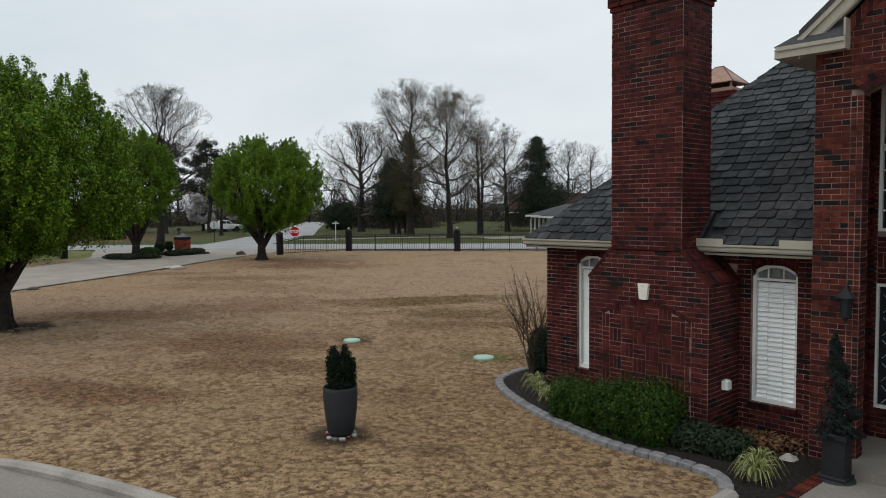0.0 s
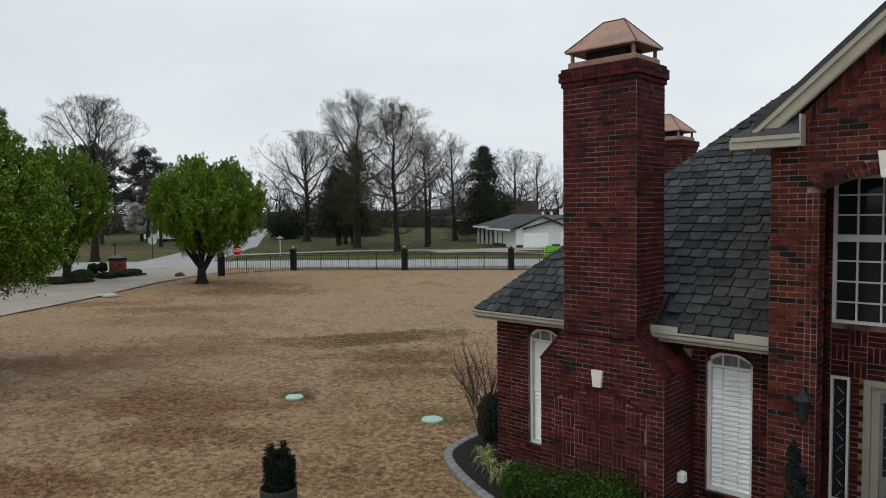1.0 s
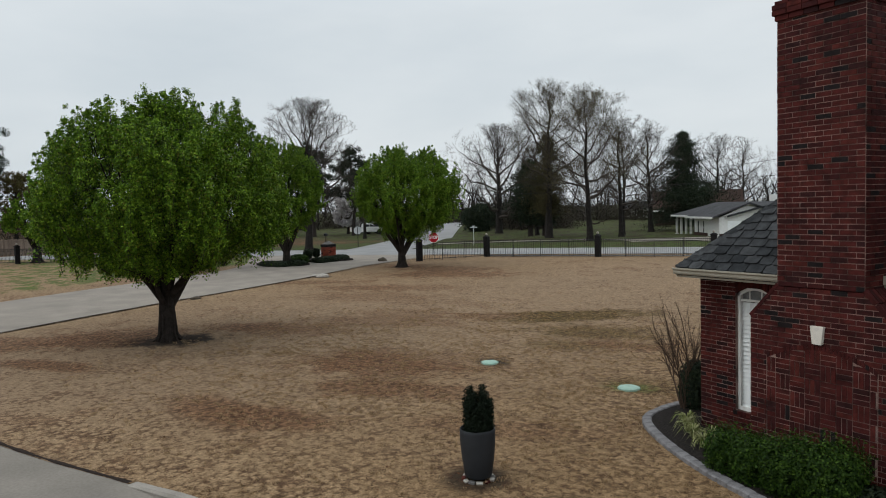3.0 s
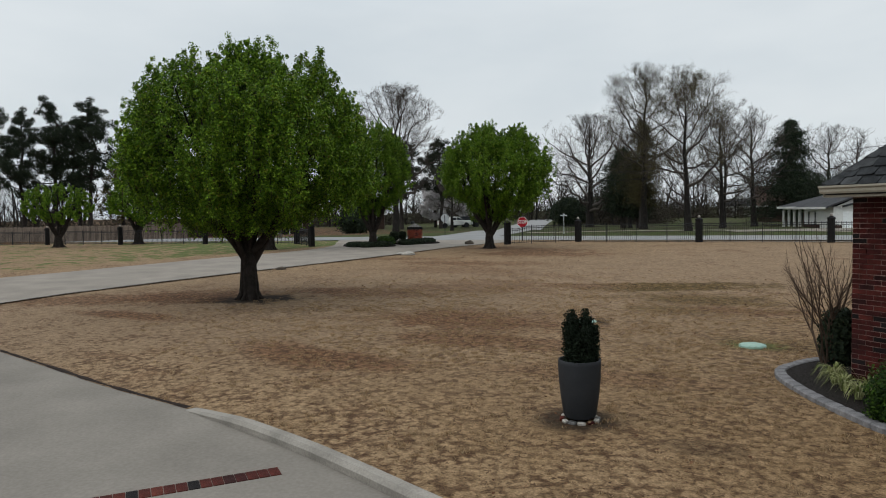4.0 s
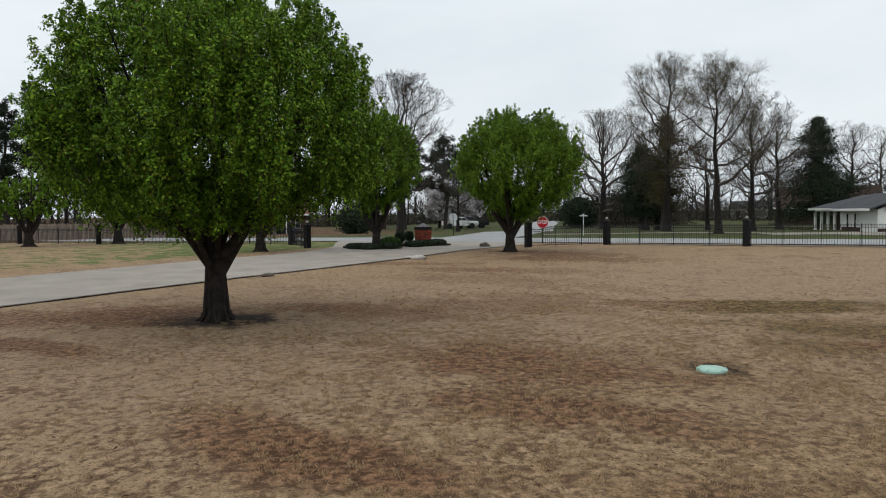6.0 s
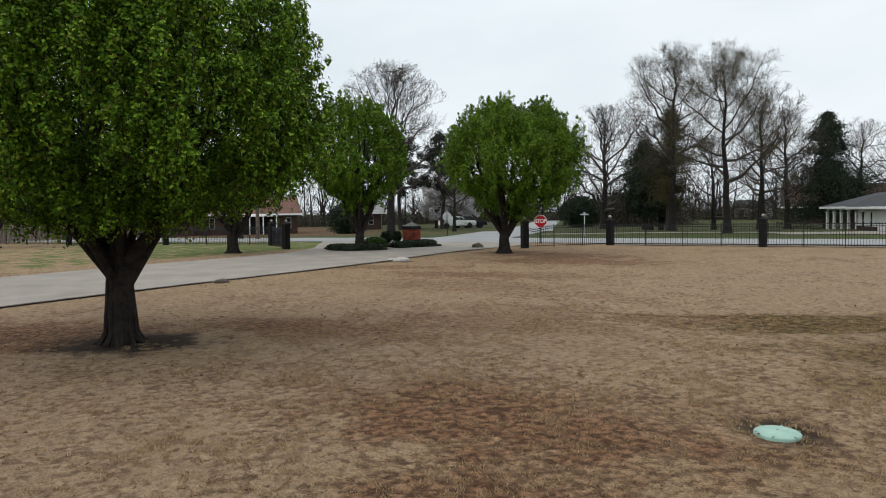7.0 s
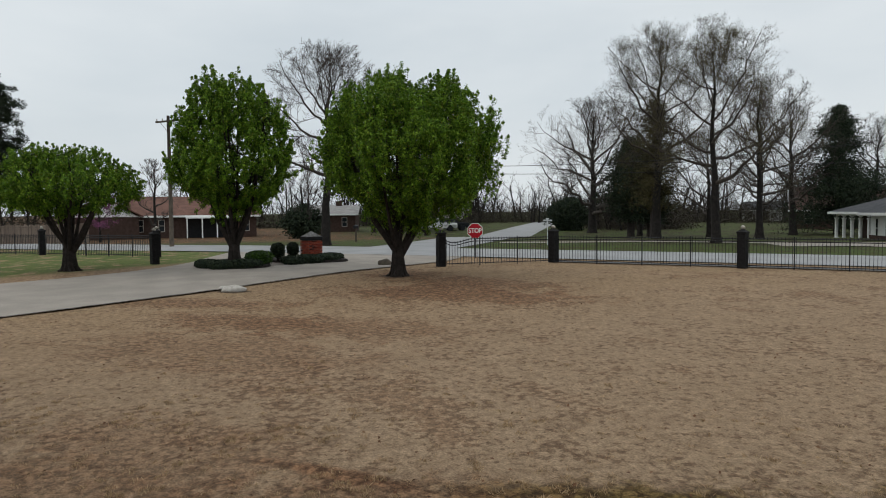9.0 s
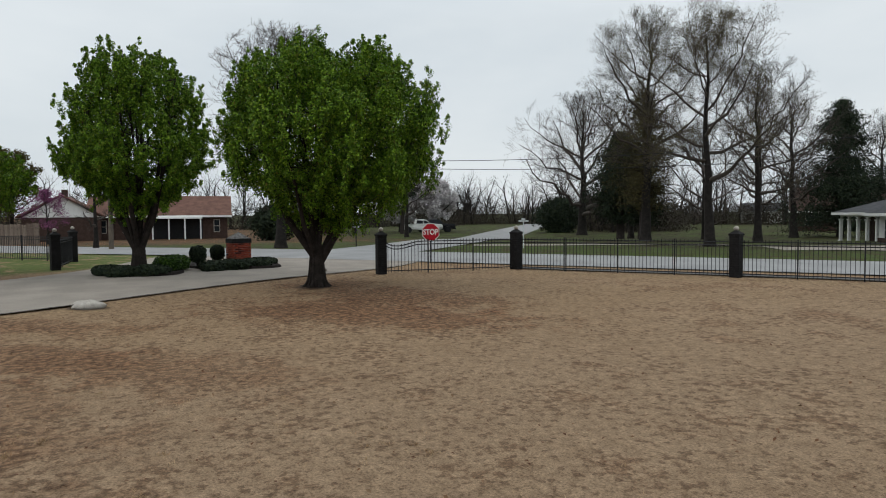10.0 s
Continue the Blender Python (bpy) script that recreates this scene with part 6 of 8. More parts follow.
def undergrowth(label, pts, n_, tall, depth, seed):
    """Brown brush and saplings at the foot of the far woods."""
    nr = np.random.default_rng(seed)
    P = np.array(pts, float)
    k = nr.integers(0, len(P) - 1, n_)
    f = nr.random(n_)
    xy = P[k] * (1 - f)[:, None] + P[k + 1] * f[:, None] + nr.normal(0, depth, (n_, 2))
    top = np.array([tall * (0.55 + 0.6 * noise.noise((a * 0.12, b * 0.12, seed))) for a, b in xy])
    z = np.array([land(a, b) for a, b in xy]) + np.clip(top, 0.4, None) * nr.random(n_) ** 1.2
    C = np.column_stack([xy, z])
    N_ = nr.normal(0, 1, (n_, 3))
    o = new("undergrowth", leaf_mesh("undergrowth", C, N_, nr.uniform(0.12, 0.45, n_), M_BRUSH, nr, 0.2, 0.14))
    tagged(o, label, "brush", kind="stuff")


undergrowth("grey brown brush below the far woods", [(-190, 90), (-165, 112), (-140, 128), (-112, 140), (-80, 152), (-30, 165), (40, 175)], 90000, 7.5, 6.0, 1)
undergrowth("grey brown brush behind the far houses", [(-150, -60), (-150, -20), (-152, 15), (-150, 45), (-160, 75), (-185, 95)], 50000, 6.0, 5.0, 2)
undergrowth("brown roadside brush beside the side road", [(-93, 79), (-112, 93), (-135, 109)], 50000, 7.0, 3.5, 3)


# ---- fences ----
def fence_post():
    t = thing("fence_post", "square blackened brick fence post with a pointed cap", "post", "fence posts")
    g = Geo(); g.box(-0.155, 0.155, -0.155, 0.155, -0.1, 1.36)
    part("shaft", g, M_POSTBRICK, t, "blackened brick shaft")
    for k in range(17):
        g = Geo(); g.chamfer(-0.165, 0.165, -0.165, 0.165, k * 0.08, k * 0.08 + 0.074, 0.006)
        part("brick_course", g, M_POSTBRICK, t)
    g = Geo()
    g.chamfer(-0.19, 0.19, -0.19, 0.19, 1.36, 1.43, 0.012)
    g.add([(-0.17, -0.17, 1.43), (0.17, -0.17, 1.43), (0.17, 0.17, 1.43), (-0.17, 0.17, 1.43), (0, 0, 1.57)], [(0, 1, 4), (1, 2, 4), (2, 3, 4), (3, 0, 4)])
    part("cap", g, M_POSTBRICK, t, "pointed dark cap")
    g = Geo(); g.lathe([(0.05, 1.53), (0.085, 1.57), (0.09, 1.61), (0.05, 1.66), (0.01, 1.68)], 10)
    part("finial", g, M_ROCK, t, "small grey stone finial", soft=True)
    return t


def fence_run(p, q, dip=False, group="iron fence panels", h=1.18):
    """Iron fence between two posts: rails, slim posts and spear-topped pickets."""
    p, q = Vector((*p, 0)), Vector((*q, 0))
    d = (q - p); L = d.length; d.normalize()
    t = thing("fence", "black iron picket fence with spear tips", "fence", group, at=(p.x, p.y, 0), turn=math.degrees(math.atan2(d.y, d.x)))

    def zat(u):
        w_ = p + d * u
        return land(w_.x, w_.y)

    def top(u):
        if dip:
            return h - 0.16 * smooth(1.5, 0.6, u) + 0.16 * smooth(0.5, 0.0, u)
        return h
    n_ = int(L / 0.125)
    rails = []
    for name, z in (("bottom_rail", 0.10), ("upper_rail", -0.14), ("top_rail", -0.03)):
        g = Geo()
        m = 24
        pts = [Vector((L * i / m, 0, zat(L * i / m) + (z if z > 0 else top(L * i / m) + z))) for i in range(m + 1)]
        g.tube(pts, [0.018] * (m + 1), 4)
        part(name, g, M_BLACK, t)
    me = None
    for i in range(1, n_):
        u = L * i / n_
        if me is None:
            g = Geo()
            g.box(-0.008, 0.008, -0.008, 0.008, 0.03, 1.0)
            g.add([(-0.008, 0, 1.0), (0, -0.008, 1.0), (0.008, 0, 1.0), (0, 0.008, 1.0), (-0.02, 0, 1.035), (0, -0.008, 1.035), (0.02, 0, 1.035), (0, 0.008, 1.035), (0, 0, 1.10)],
                  [(0, 1, 5, 4), (1, 2, 6, 5), (2, 3, 7, 6), (3, 0, 4, 7), (4, 5, 8), (5, 6, 8), (6, 7, 8), (7, 4, 8)])
            me = g.mesh("picket", M_BLACK)
        ob = new("picket", me); ob.parent = t
        ob.location = (u, 0, zat(u)); ob.scale = (1, 1, top(u) / 1.05)
    k = max(1, round(L / 1.9))
    for i in range(1, k):
        u = L * i / k
        g = Geo(); g.box(u - 0.02, u + 0.02, -0.02, 0.02, zat(u) - 0.05, zat(u) + top(u) + 0.06)
        part("slim_post", g, M_BLACK, t)
    return t


POSTS = [(-37.9, 24.2), (-37.5, 29.5), (-31.3, 34.3), (-25.4, 38.6), (-19.2, 43.0), (-13.0, 47.4), (-6.8, 51.8)]
LEFT = [(-45.85, 13.1), (-51.4, 13.3), (-57.5, 7.2), (-63.2, 0.9), (-68.5, -5.0), (-74.0, -11.0)]
fp = fence_post()
fp.matrix_world = pose(*POSTS[0], land(*POSTS[0]))
for q in POSTS[1:] + LEFT:
    copy_thing(fp, pose(*q, land(*q), 0, 0, 20))
for i in range(len(POSTS) - 1):
    fence_run(POSTS[i], POSTS[i + 1], dip=(i == 0))
for i in range(len(LEFT) - 1):
    fence_run(LEFT[i], LEFT[i + 1])


M_GRAVEL = mat("grey_gravel", (0.13, 0.125, 0.12), 0.95, 0.5, 9, 70, 0.9)
single("gravel_strip", ribbon([(x - 0.26, y + 0.36) for x, y in POSTS[1:]], 0.28, 0.03), M_GRAVEL, "narrow grey gravel strip along the iron fence", "gravel", kind="structure")


def board_fence(pts):
    t = thing("board_fence", "weathered upright board privacy fence", "fence")
    me = None
    c = [Vector((*q, 0)) for q in pts]
    g = Geo()
    g.box(-0.07, 0.07, -0.012, 0.012, 0, 1.85)
    me = g.mesh("board", M_WOODFENCE)
    made = 0
    rng = random.Random(8)
    for i in range(len(c) - 1):
        d = c[i + 1] - c[i]
        L = d.length; d.normalize()
        for k in range(int(L / 0.15)):
            if made > 330:
                break
            q = c[i] + d * (k * 0.15)
            ob = new("board", me); ob.parent = t
            ob.matrix_world = pose(q.x, q.y, land(q.x, q.y), rng.uniform(-1, 1), 0, math.degrees(math.atan2(d.y, d.x)))
            ob.scale = (1, 1, rng.uniform(0.97, 1.05))
            made += 1
    g = Geo()
    for i in range(len(c) - 1):
        g.tube([c[i] + Vector((0, 0, 0.5)), c[i + 1] + Vector((0, 0, 0.5))], [0.04, 0.04], 4)
        g.tube([c[i] + Vector((0, 0, 1.4)), c[i + 1] + Vector((0, 0, 1.4))], [0.04, 0.04], 4)
    part("rail", g, M_WOODFENCE, t)


board_fence([(-104, -17), (-93.5, -2.5), (-85.5, 8.0)])


# ---- planting ----
def shrub(name, label, blobs, leaves, size, material, seed, category="shrub", group="", fold=0.25, slim=0.6, spiky=0.0, twig=True):
    """A clipped or loose shrub: leaves over and inside overlapping rounded forms (x, y, z, rx, ry, rz)."""
    rng, nr = random.Random(seed), np.random.default_rng(seed)
    x0, y0 = blobs[0][0], blobs[0][1]
    t = thing(name, label, category, group, at=(x0, y0, land(x0, y0)))
    C, Nn, S = [], [], []
    vol = [b[3] * b[4] + b[3] * b[5] for b in blobs]
    for b, v_ in zip(blobs, vol):
        for _ in range(int(leaves * v_ / sum(vol))):
            u = Vector((rng.gauss(0, 1), rng.gauss(0, 1), rng.gauss(0, 1))).normalized()
            sup = (abs(u.x) ** 3 + abs(u.y) ** 3 + abs(u.z) ** 3) ** (-1 / 3)
            f = (rng.random() ** 0.25) * sup * (1 + 0.16 * noise.noise((u.x * 3 + seed, u.y * 3, u.z * 3 + b[0])) + 0.08 * rng.random() + spiky * max(0, u.z) * rng.random() ** 3)
            C.append((b[0] - x0 + u.x * b[3] * f, b[1] - y0 + u.y * b[4] * f, max(0.02, b[2] + u.z * b[5] * f)))
            Nn.append((u.x + rng.gauss(0, .6), u.y + rng.gauss(0, .6), u.z + 0.3 + rng.gauss(0, .6))); S.append(size * rng.uniform(0.6, 1.3))
    ob = new("foliage", leaf_mesh("foliage", C, Nn, S, material, nr, fold, slim)); ob.parent = t
    if twig:
        g = Geo()
        for b in blobs:
            for k in range(7):
                a = rng.uniform(0, 6.28)
                g.tube([Vector((b[0] - x0 + rng.gauss(0, .05), b[1] - y0 + rng.gauss(0, .05), -0.02)), Vector((b[0] - x0 + math.cos(a) * b[3] * 0.6, b[1] - y0 + math.sin(a) * b[4] * 0.6, b[2] + b[5] * 0.3))], [0.018, 0.006], 4)
        part("stem", g, M_BARK, t)
    return t


def blade_clump(name, label, x, y, n_, length, material, seed, group=""):
    """A tuft of arching blades."""
    rng = random.Random(seed)
    g = Geo()
    for _ in range(n_):
        a, lean_ = rng.uniform(0, 6.28), rng.uniform(0.25, 1.0)
        L = length * rng.uniform(0.6, 1.15)
        d = Vector((math.cos(a), math.sin(a), 0)); s = Vector((-d.y, d.x, 0)) * 0.008
        pts = [d * 0.03, d * (L * 0.3 * lean_) + Vector((0, 0, L * 0.55)), d * (L * 0.65 * lean_) + Vector((0, 0, L * (0.75 - 0.2 * lean_))), d * (L * 0.95 * lean_) + Vector((0, 0, L * (0.72 - 0.6 * lean_)))]
        vs = []
        for k, q in enumerate(pts):
            w_ = (1.0, 1.1, 0.8, 0.1)[k]
            vs += [tuple(q - s * w_), tuple(q + s * w_)]
        g.add(vs, [(0, 1, 3, 2), (2, 3, 5, 4), (4, 5, 7, 6)])
    ob = single(name, g, material, label, "plant", group)
    ob.location = (x, y, land(x, y) + 0.02)
    return ob


# mulched bed with paver edging
BED = [(-3.9, 12.2), (-4.55, 12.0), (-4.96, 11.35), (-4.94, 10.5), (-4.64, 9.86), (-3.74, 9.28), (-2.76, 8.86), (-1.98, 8.63), (-1.2, 8.48), (-0.35, 8.52), (0.2, 8.44), (0.48, 8.15), (0.58, 7.8)]
bc = curve_through(BED, 0.12)
g = Geo()
poly = [(q.x, q.y) for q in bc] + [(0.98, 7.95), (1.04, 9.80), (0.75, 9.80), (0.75, 10.37), (-3.92, 10.37), (-3.92, 12.2)]
g.prism(poly, -0.05, 0.05)
single("mulch_bed", g, M_MULCH, "black mulched planting bed along the house", "bed", kind="structure")
edging = thing("bed_edging", "curved row of grey block edging round the bed", "edging")
fine_line = curve_through(BED, 0.01)
acc, last = 0.0, fine_line[0]
for i in range(1, len(fine_line)):
    acc += (fine_line[i] - fine_line[i - 1]).length
    if acc >= 0.198:
        d = (fine_line[i] - last).normalized()
        m = ((fine_line[i] + last) / 2)
        g = Geo(); g.chamfer(-0.098, 0.098, -0.078, 0.078, -0.04, 0.068 + brick_rng.uniform(-0.005, 0.005), 0.018)
        ob = part("paver", g, M_PAVER, edging)
        ob.matrix_world = pose(m.x, m.y, 0, brick_rng.uniform(-2, 2), 0, math.degrees(math.atan2(d.y, d.x)) + brick_rng.uniform(-1.5, 1.5))
        last, acc = fine_line[i], 0.0
border = thing("brick_border", "red brick border strip along the front walk", "border")
for k in range(17):
    g = Geo(); g.chamfer(-0.10, 0.10, -0.048, 0.048, -0.03, 0.046, 0.006)
    ob = part("brick", g, M_BRICK_LIGHT, border)
    ob.matrix_world = pose(1.03 + 0.003 * k, 8.05 + 0.103 * k, 0, 0, 0, -2)
for bx, y0, n_ in ((-4.13, -6.0, 84), (-12.4, -6.0, 50)):
    strip = thing("brick_band", "red brick band set across the parking pad", "paving", "brick bands in the pad")
    for k in range(n_):
        g = Geo(); g.box(-0.10, 0.10, -0.048, 0.048, -0.03, 0.036)
        ob = part("brick", g, M_BRICK_LIGHT, strip)
        ob.matrix_world = pose(bx, y0 + 0.103 * k, 0)

shrub("hedge", "clipped bright green boxwood hedge below the chimney", [(-2.46, 9.04, 0.28, 0.22, 0.28, 0.31), (-2.0, 9.0, 0.29, 0.25, 0.30, 0.32), (-1.48, 8.97, 0.33, 0.30, 0.34, 0.37), (-0.94, 8.98, 0.36, 0.35, 0.38, 0.41)], 36000, 0.019, M_BOX, 71, "hedge", spiky=0.55)
shrub("shrub", "low dark green shrub beside the chimney", [(-0.45, 9.12, 0.18, 0.34, 0.30, 0.2), (-0.02, 9.15, 0.17, 0.32, 0.28, 0.19)], 7000, 0.024, M_NEEDLE, 72)
shrub("shrub", "dark evergreen shrub at the house corner", [(-4.66, 11.15, 0.42, 0.26, 0.26, 0.44)], 6500, 0.03, M_NEEDLE, 73)
blade_clump("striped_grass", "yellow striped liriope tuft in the mulch", 0.5, 8.95, 130, 0.36, M_STRIPED, 74, "striped grass tufts")
blade_clump("striped_grass", "yellow striped liriope tuft in the mulch", 0.62, 8.55, 150, 0.40, M_STRIPED, 75, "striped grass tufts")
for k, (x, y) in enumerate(((-3.55, 9.72), (-3.2, 9.5), (-3.85, 9.95), (-4.05, 10.2), (-3.3, 9.85))):
    blade_clump("striped_grass", "straw coloured liriope tuft by the hedge", x, y, 80, 0.33, M_STRIPED, 80 + k, "striped grass tufts")


def crepe_myrtle():
    rng = random.Random(91)
    t = thing("bare_shrub", "leafless many-stemmed crepe myrtle in the bed", "shrub", at=(-4.72, 10.95, 0.03))
    for k in range(15):
        a = k * 2.4
        lines, tips = [], []
        sp = rng.uniform(0.08, 0.30)
        d = Vector((math.cos(a) * sp, math.sin(a) * sp, 1)).normalized()
        grow(rng, Vector((math.cos(a) * 0.06, math.sin(a) * 0.06, -0.05)), d, 1.55 * rng.uniform(0.75, 1.1), 0.017, 0, dict(BARE, segs=(5, 3, 2), wander=0.13, levels=2, kids=((7, 9), (3, 4)), start=0.45, spread=(12, 30), ratio=(0.3, 0.5), taper=0.4, min_r=0.003, thin=0.5, fork=True), lines, tips)
        g = Geo()
        for pts, rad, lv in lines:
            g.tube(pts, rad, 4, closed=False)
        part("stem", g, M_TWIG, t)


crepe_myrtle()


def planter():
    t = thing("planter", "tall charcoal planter with a dark upright shrub on the lawn", "planter", at=(-4.27, 6.13, 0))
    g = Geo()
    g.lathe([(0.165, 0.03), (0.19, 0.06), (0.225, 0.30), (0.243, 0.50), (0.248, 0.66), (0.245, 0.705), (0.238, 0.712), (0.228, 0.705), (0.222, 0.62)], 40, cap=False)
    g.lathe([(0.225, 0.632), (0.001, 0.64)], 40, cap=False)
    g.lathe([(0.001, 0.03), (0.165, 0.03)], 40, cap=False)
    part("pot", g, M_POT, t, "smooth charcoal pot", soft=True)
    g = Geo(); g.lathe([(0.226, 0.635), (0.12, 0.655), (0.002, 0.66)], 24, cap=False); part("soil", g, M_MULCH, t)
    rng, nr = random.Random(92), np.random.default_rng(92)
    C, Nn, S = [], [], []
    for k in range(22):
        a, r = rng.uniform(0, 6.28), 0.175 * math.sqrt(rng.random())
        h = rng.uniform(0.36, 0.66)
        for _ in range(1100):
            z = rng.random()
            w_ = 0.026 * (1 - 0.35 * z) + 0.008
            C.append((math.cos(a) * r * (1 + 0.15 * z) + rng.gauss(0, w_), math.sin(a) * r * (1 + 0.15 * z) + rng.gauss(0, w_), 0.63 + z * h))
            Nn.append((rng.gauss(0, 1), rng.gauss(0, 1), rng.gauss(0.3, .6))); S.append(rng.uniform(0.008, 0.018))
    ob = new("foliage", leaf_mesh("foliage", C, Nn, S, M_YEW, nr)); ob.parent = t
    tagged(ob, "very dark green upright foliage")
    for k in range(12):
        a = k * 0.5236
        g = Geo(); g.chamfer(-rng.uniform(0.03, 0.055), 0.045, -0.03, 0.03, -0.01, rng.uniform(0.012, 0.026), 0.006)
        ob = part("flat_stone", g, (M_BRICK_LIGHT, M_ROCK, M_GRAVEL, M_ROCK)[k % 4], t)
        ob.location = (math.cos(a) * 0.205, math.sin(a) * 0.205, 0); ob.rotation_euler = (rng.uniform(-.1, .1), rng.uniform(-.1, .1), a + 1.57 + rng.uniform(-.3, .3))


planter()


def topiary():
    t = thing("potted_spruce", "slim blue-green spruce in a tall black pot beside the porch", "planter", at=(1.24, 9.30, 0.03))
    g = Geo()
    g.chamfer(-0.15, 0.15, -0.15, 0.15, 0.0, 0.06, 0.01); g.chamfer(-0.125, 0.125, -0.125, 0.125, 0.06, 0.50, 0.01); g.chamfer(-0.15, 0.15, -0.15, 0.15, 0.50, 0.56, 0.01)
    part("pot", g, M_BLACK, t, "square black pot")
    g = Geo(); g.lathe([(0.2, -0.02), (0.21, 0.0), (0.2, 0.02)], 20); part("saucer", g, M_POT, t)
    rng, nr = random.Random(93), np.random.default_rng(93)
    C, Nn, S = [], [], []
    for _ in range(7500):
        z = rng.random() ** 1.3
        a = rng.uniform(0, 6.28)
        r = (0.25 * (1 - z) ** 0.8 + 0.02) * (0.75 + 0.35 * math.sin(z * 30 + a * 2)) * rng.random() ** 0.35
        C.append((math.cos(a) * r + 0.04 * math.sin(z * 5), math.sin(a) * r, 0.52 + z * 1.2))
        Nn.append((math.cos(a) + rng.gauss(0, .7), math.sin(a) + rng.gauss(0, .7), 0.4 + rng.gauss(0, .6))); S.append(rng.uniform(0.012, 0.03))
    ob = new("foliage", leaf_mesh("foliage", C, Nn, S, M_BLUESPRUCE, nr, 0.1, 0.3)); ob.parent = t
    g = Geo(); g.tube([Vector((0, 0, 0.5)), Vector((0.02, 0, 1.6))], [0.015, 0.004], 5); part("trunk", g, M_BARK, t)


topiary()


def lantern():
    t = thing("wall_lantern", "dark bronze wall lantern on the entry pier", "lamp", at=(1.19, 9.80, 2.10))
    g = Geo(); g.lathe([(0.05, -0.14), (0.05, 0.1)], 12); b = part("back_plate", g, M_BLACK, t)
    b.matrix_local = Matrix.Rotation(radians(90), 4, "X") @ Matrix.Diagonal((1, 1, 0.1, 1))
    g = Geo(); g.tube([Vector((0, 0, 0.05)), Vector((0, -0.06, 0.16)), Vector((0, -0.13, 0.17)), Vector((0, -0.15, 0.13))], [0.012] * 4, 6); part("bracket", g, M_BLACK, t)
    g = Geo(); g.lathe([(0.006, 0.17), (0.02, 0.14), (0.05, 0.10), (0.115, 0.04), (0.12, 0.025), (0.02, 0.02)], 8, 0, -0.15); part("hood", g, M_BLACK, t)
    g = Geo(); g.lathe([(0.075, 0.02), (0.05, -0.20)], 6, 0, -0.15); part("glass_body", g, M_GLASS, t, "dull glass body")
    g = Geo(); g.lathe([(0.055, -0.195), (0.05, -0.22), (0.015, -0.24), (0.02, -0.26), (0.004, -0.28)], 8, 0, -0.15); part("finial", g, M_BLACK, t)
    for k in range(6):
        a = k * math.pi / 3
        g = Geo(); g.tube([Vector((0.078 * math.cos(a), -0.15 + 0.078 * math.sin(a), 0.02)), Vector((0.053 * math.cos(a), -0.15 + 0.053 * math.sin(a), -0.2))], [0.006, 0.006], 4); part("bar", g, M_BLACK, t)


lantern()

# small fittings by the wall
g = Geo(); g.chamfer(0, 0.10, -0.07, 0.07, 0, 0.13, 0.02)
ob = single("dryer_vent", g, M_WHITE, "small white plastic vent hood on the chimney side", "vent"); ob.location = (-0.405, 9.86, 0.70)
g = Geo(); g.tube([Vector((0, 0, 0)), Vector((0, 0, 0.16))], [0.02, 0.02], 8)
ob = single("pipe_stub", g, M_WHITE, "short white pipe stub at the wall", "pipe"); ob.location = (0.66, 10.30, 0.05)
g = Geo(); g.chamfer(-0.02, 0.02, -0.02, 0.0, 0, 0.05, 0.004)
ob = single("wall_box", g, M_WHITE, "tiny white box on the brick wall", "box"); ob.location = (0.60, 10.36, 0.66)


def stone(name, label, x, y, sx, sy, sz, material, seed, category="stone", group=""):
    r2 = random.Random(seed)
    bm = bmesh.new()
    bmesh.ops.create_icosphere(bm, subdivisions=3, radius=1.0)
    for v in bm.verts:
        k = 1 + 0.22 * noise.noise(v.co * 1.3 + Vector((seed, 0, 0))) + 0.08 * noise.noise(v.co * 4 + Vector((seed, 0, 0)))
        v.co = Vector((v.co.x * sx * k, v.co.y * sy * k, max(-0.3, v.co.z) * sz * k))
    me = bpy.data.meshes.new(name); bm.to_mesh(me); bm.free()
    me.materials.append(material)
    me.polygons.foreach_set("use_smooth", [True] * len(me.polygons))
    ob = new(name, me); ob.matrix_world = pose(x, y, land(x, y) + 0.02, 0, 0, r2.uniform(0, 360))
    return tagged(ob, label, category, group)


stone("stone", "pale rounded stone in the mulch", 0.62, 9.52, 0.12, 0.10, 0.10, M_ROCK, 1)
stone("stone", "flat grey stone in the mulch", 0.28, 9.30, 0.16, 0.11, 0.05, M_ROCK, 2)
stone("stone", "brown rock beside the driveway mouth", -39.8, 22.35, 0.33, 0.26, 0.26, M_POLE, 3)
stone("stone", "flat pale stone slab at the drive edge", -32.6, 15.1, 0.36, 0.26, 0.15, M_ROCK, 4)
stone("stone", "small stone under the pale slab", -33.2, 14.9, 0.2, 0.16, 0.08, M_ROCK, 6)
stone("stone", "small dark stone at the drive edge", -28.0, 7.4, 0.24, 0.18, 0.09, M_POLE, 7)


def hatch(x, y, r):
    t = thing("tank_lid", "round pale green plastic tank lid set in the lawn", "lid", "tank lids", at=(x, y, land(x, y)))
    g = Geo(); g.lathe([(r * 1.02, -0.03), (r * 1.03, 0.012), (r * 0.97, 0.024), (r * 0.9, 0.026), (r * 0.85, 0.034), (r * 0.4, 0.044), (0.01, 0.046)], 32, cap=False)
    part("lid", g, M_LID, t, soft=True)
    for k in range(6):
        a = k * 1.047
        g = Geo(); g.lathe([(0.014, 0.02), (0.014, 0.034), (0.004, 0.036)], 8, math.cos(a) * r * 0.94, math.sin(a) * r * 0.94); part("bolt", g, M_LID, t)


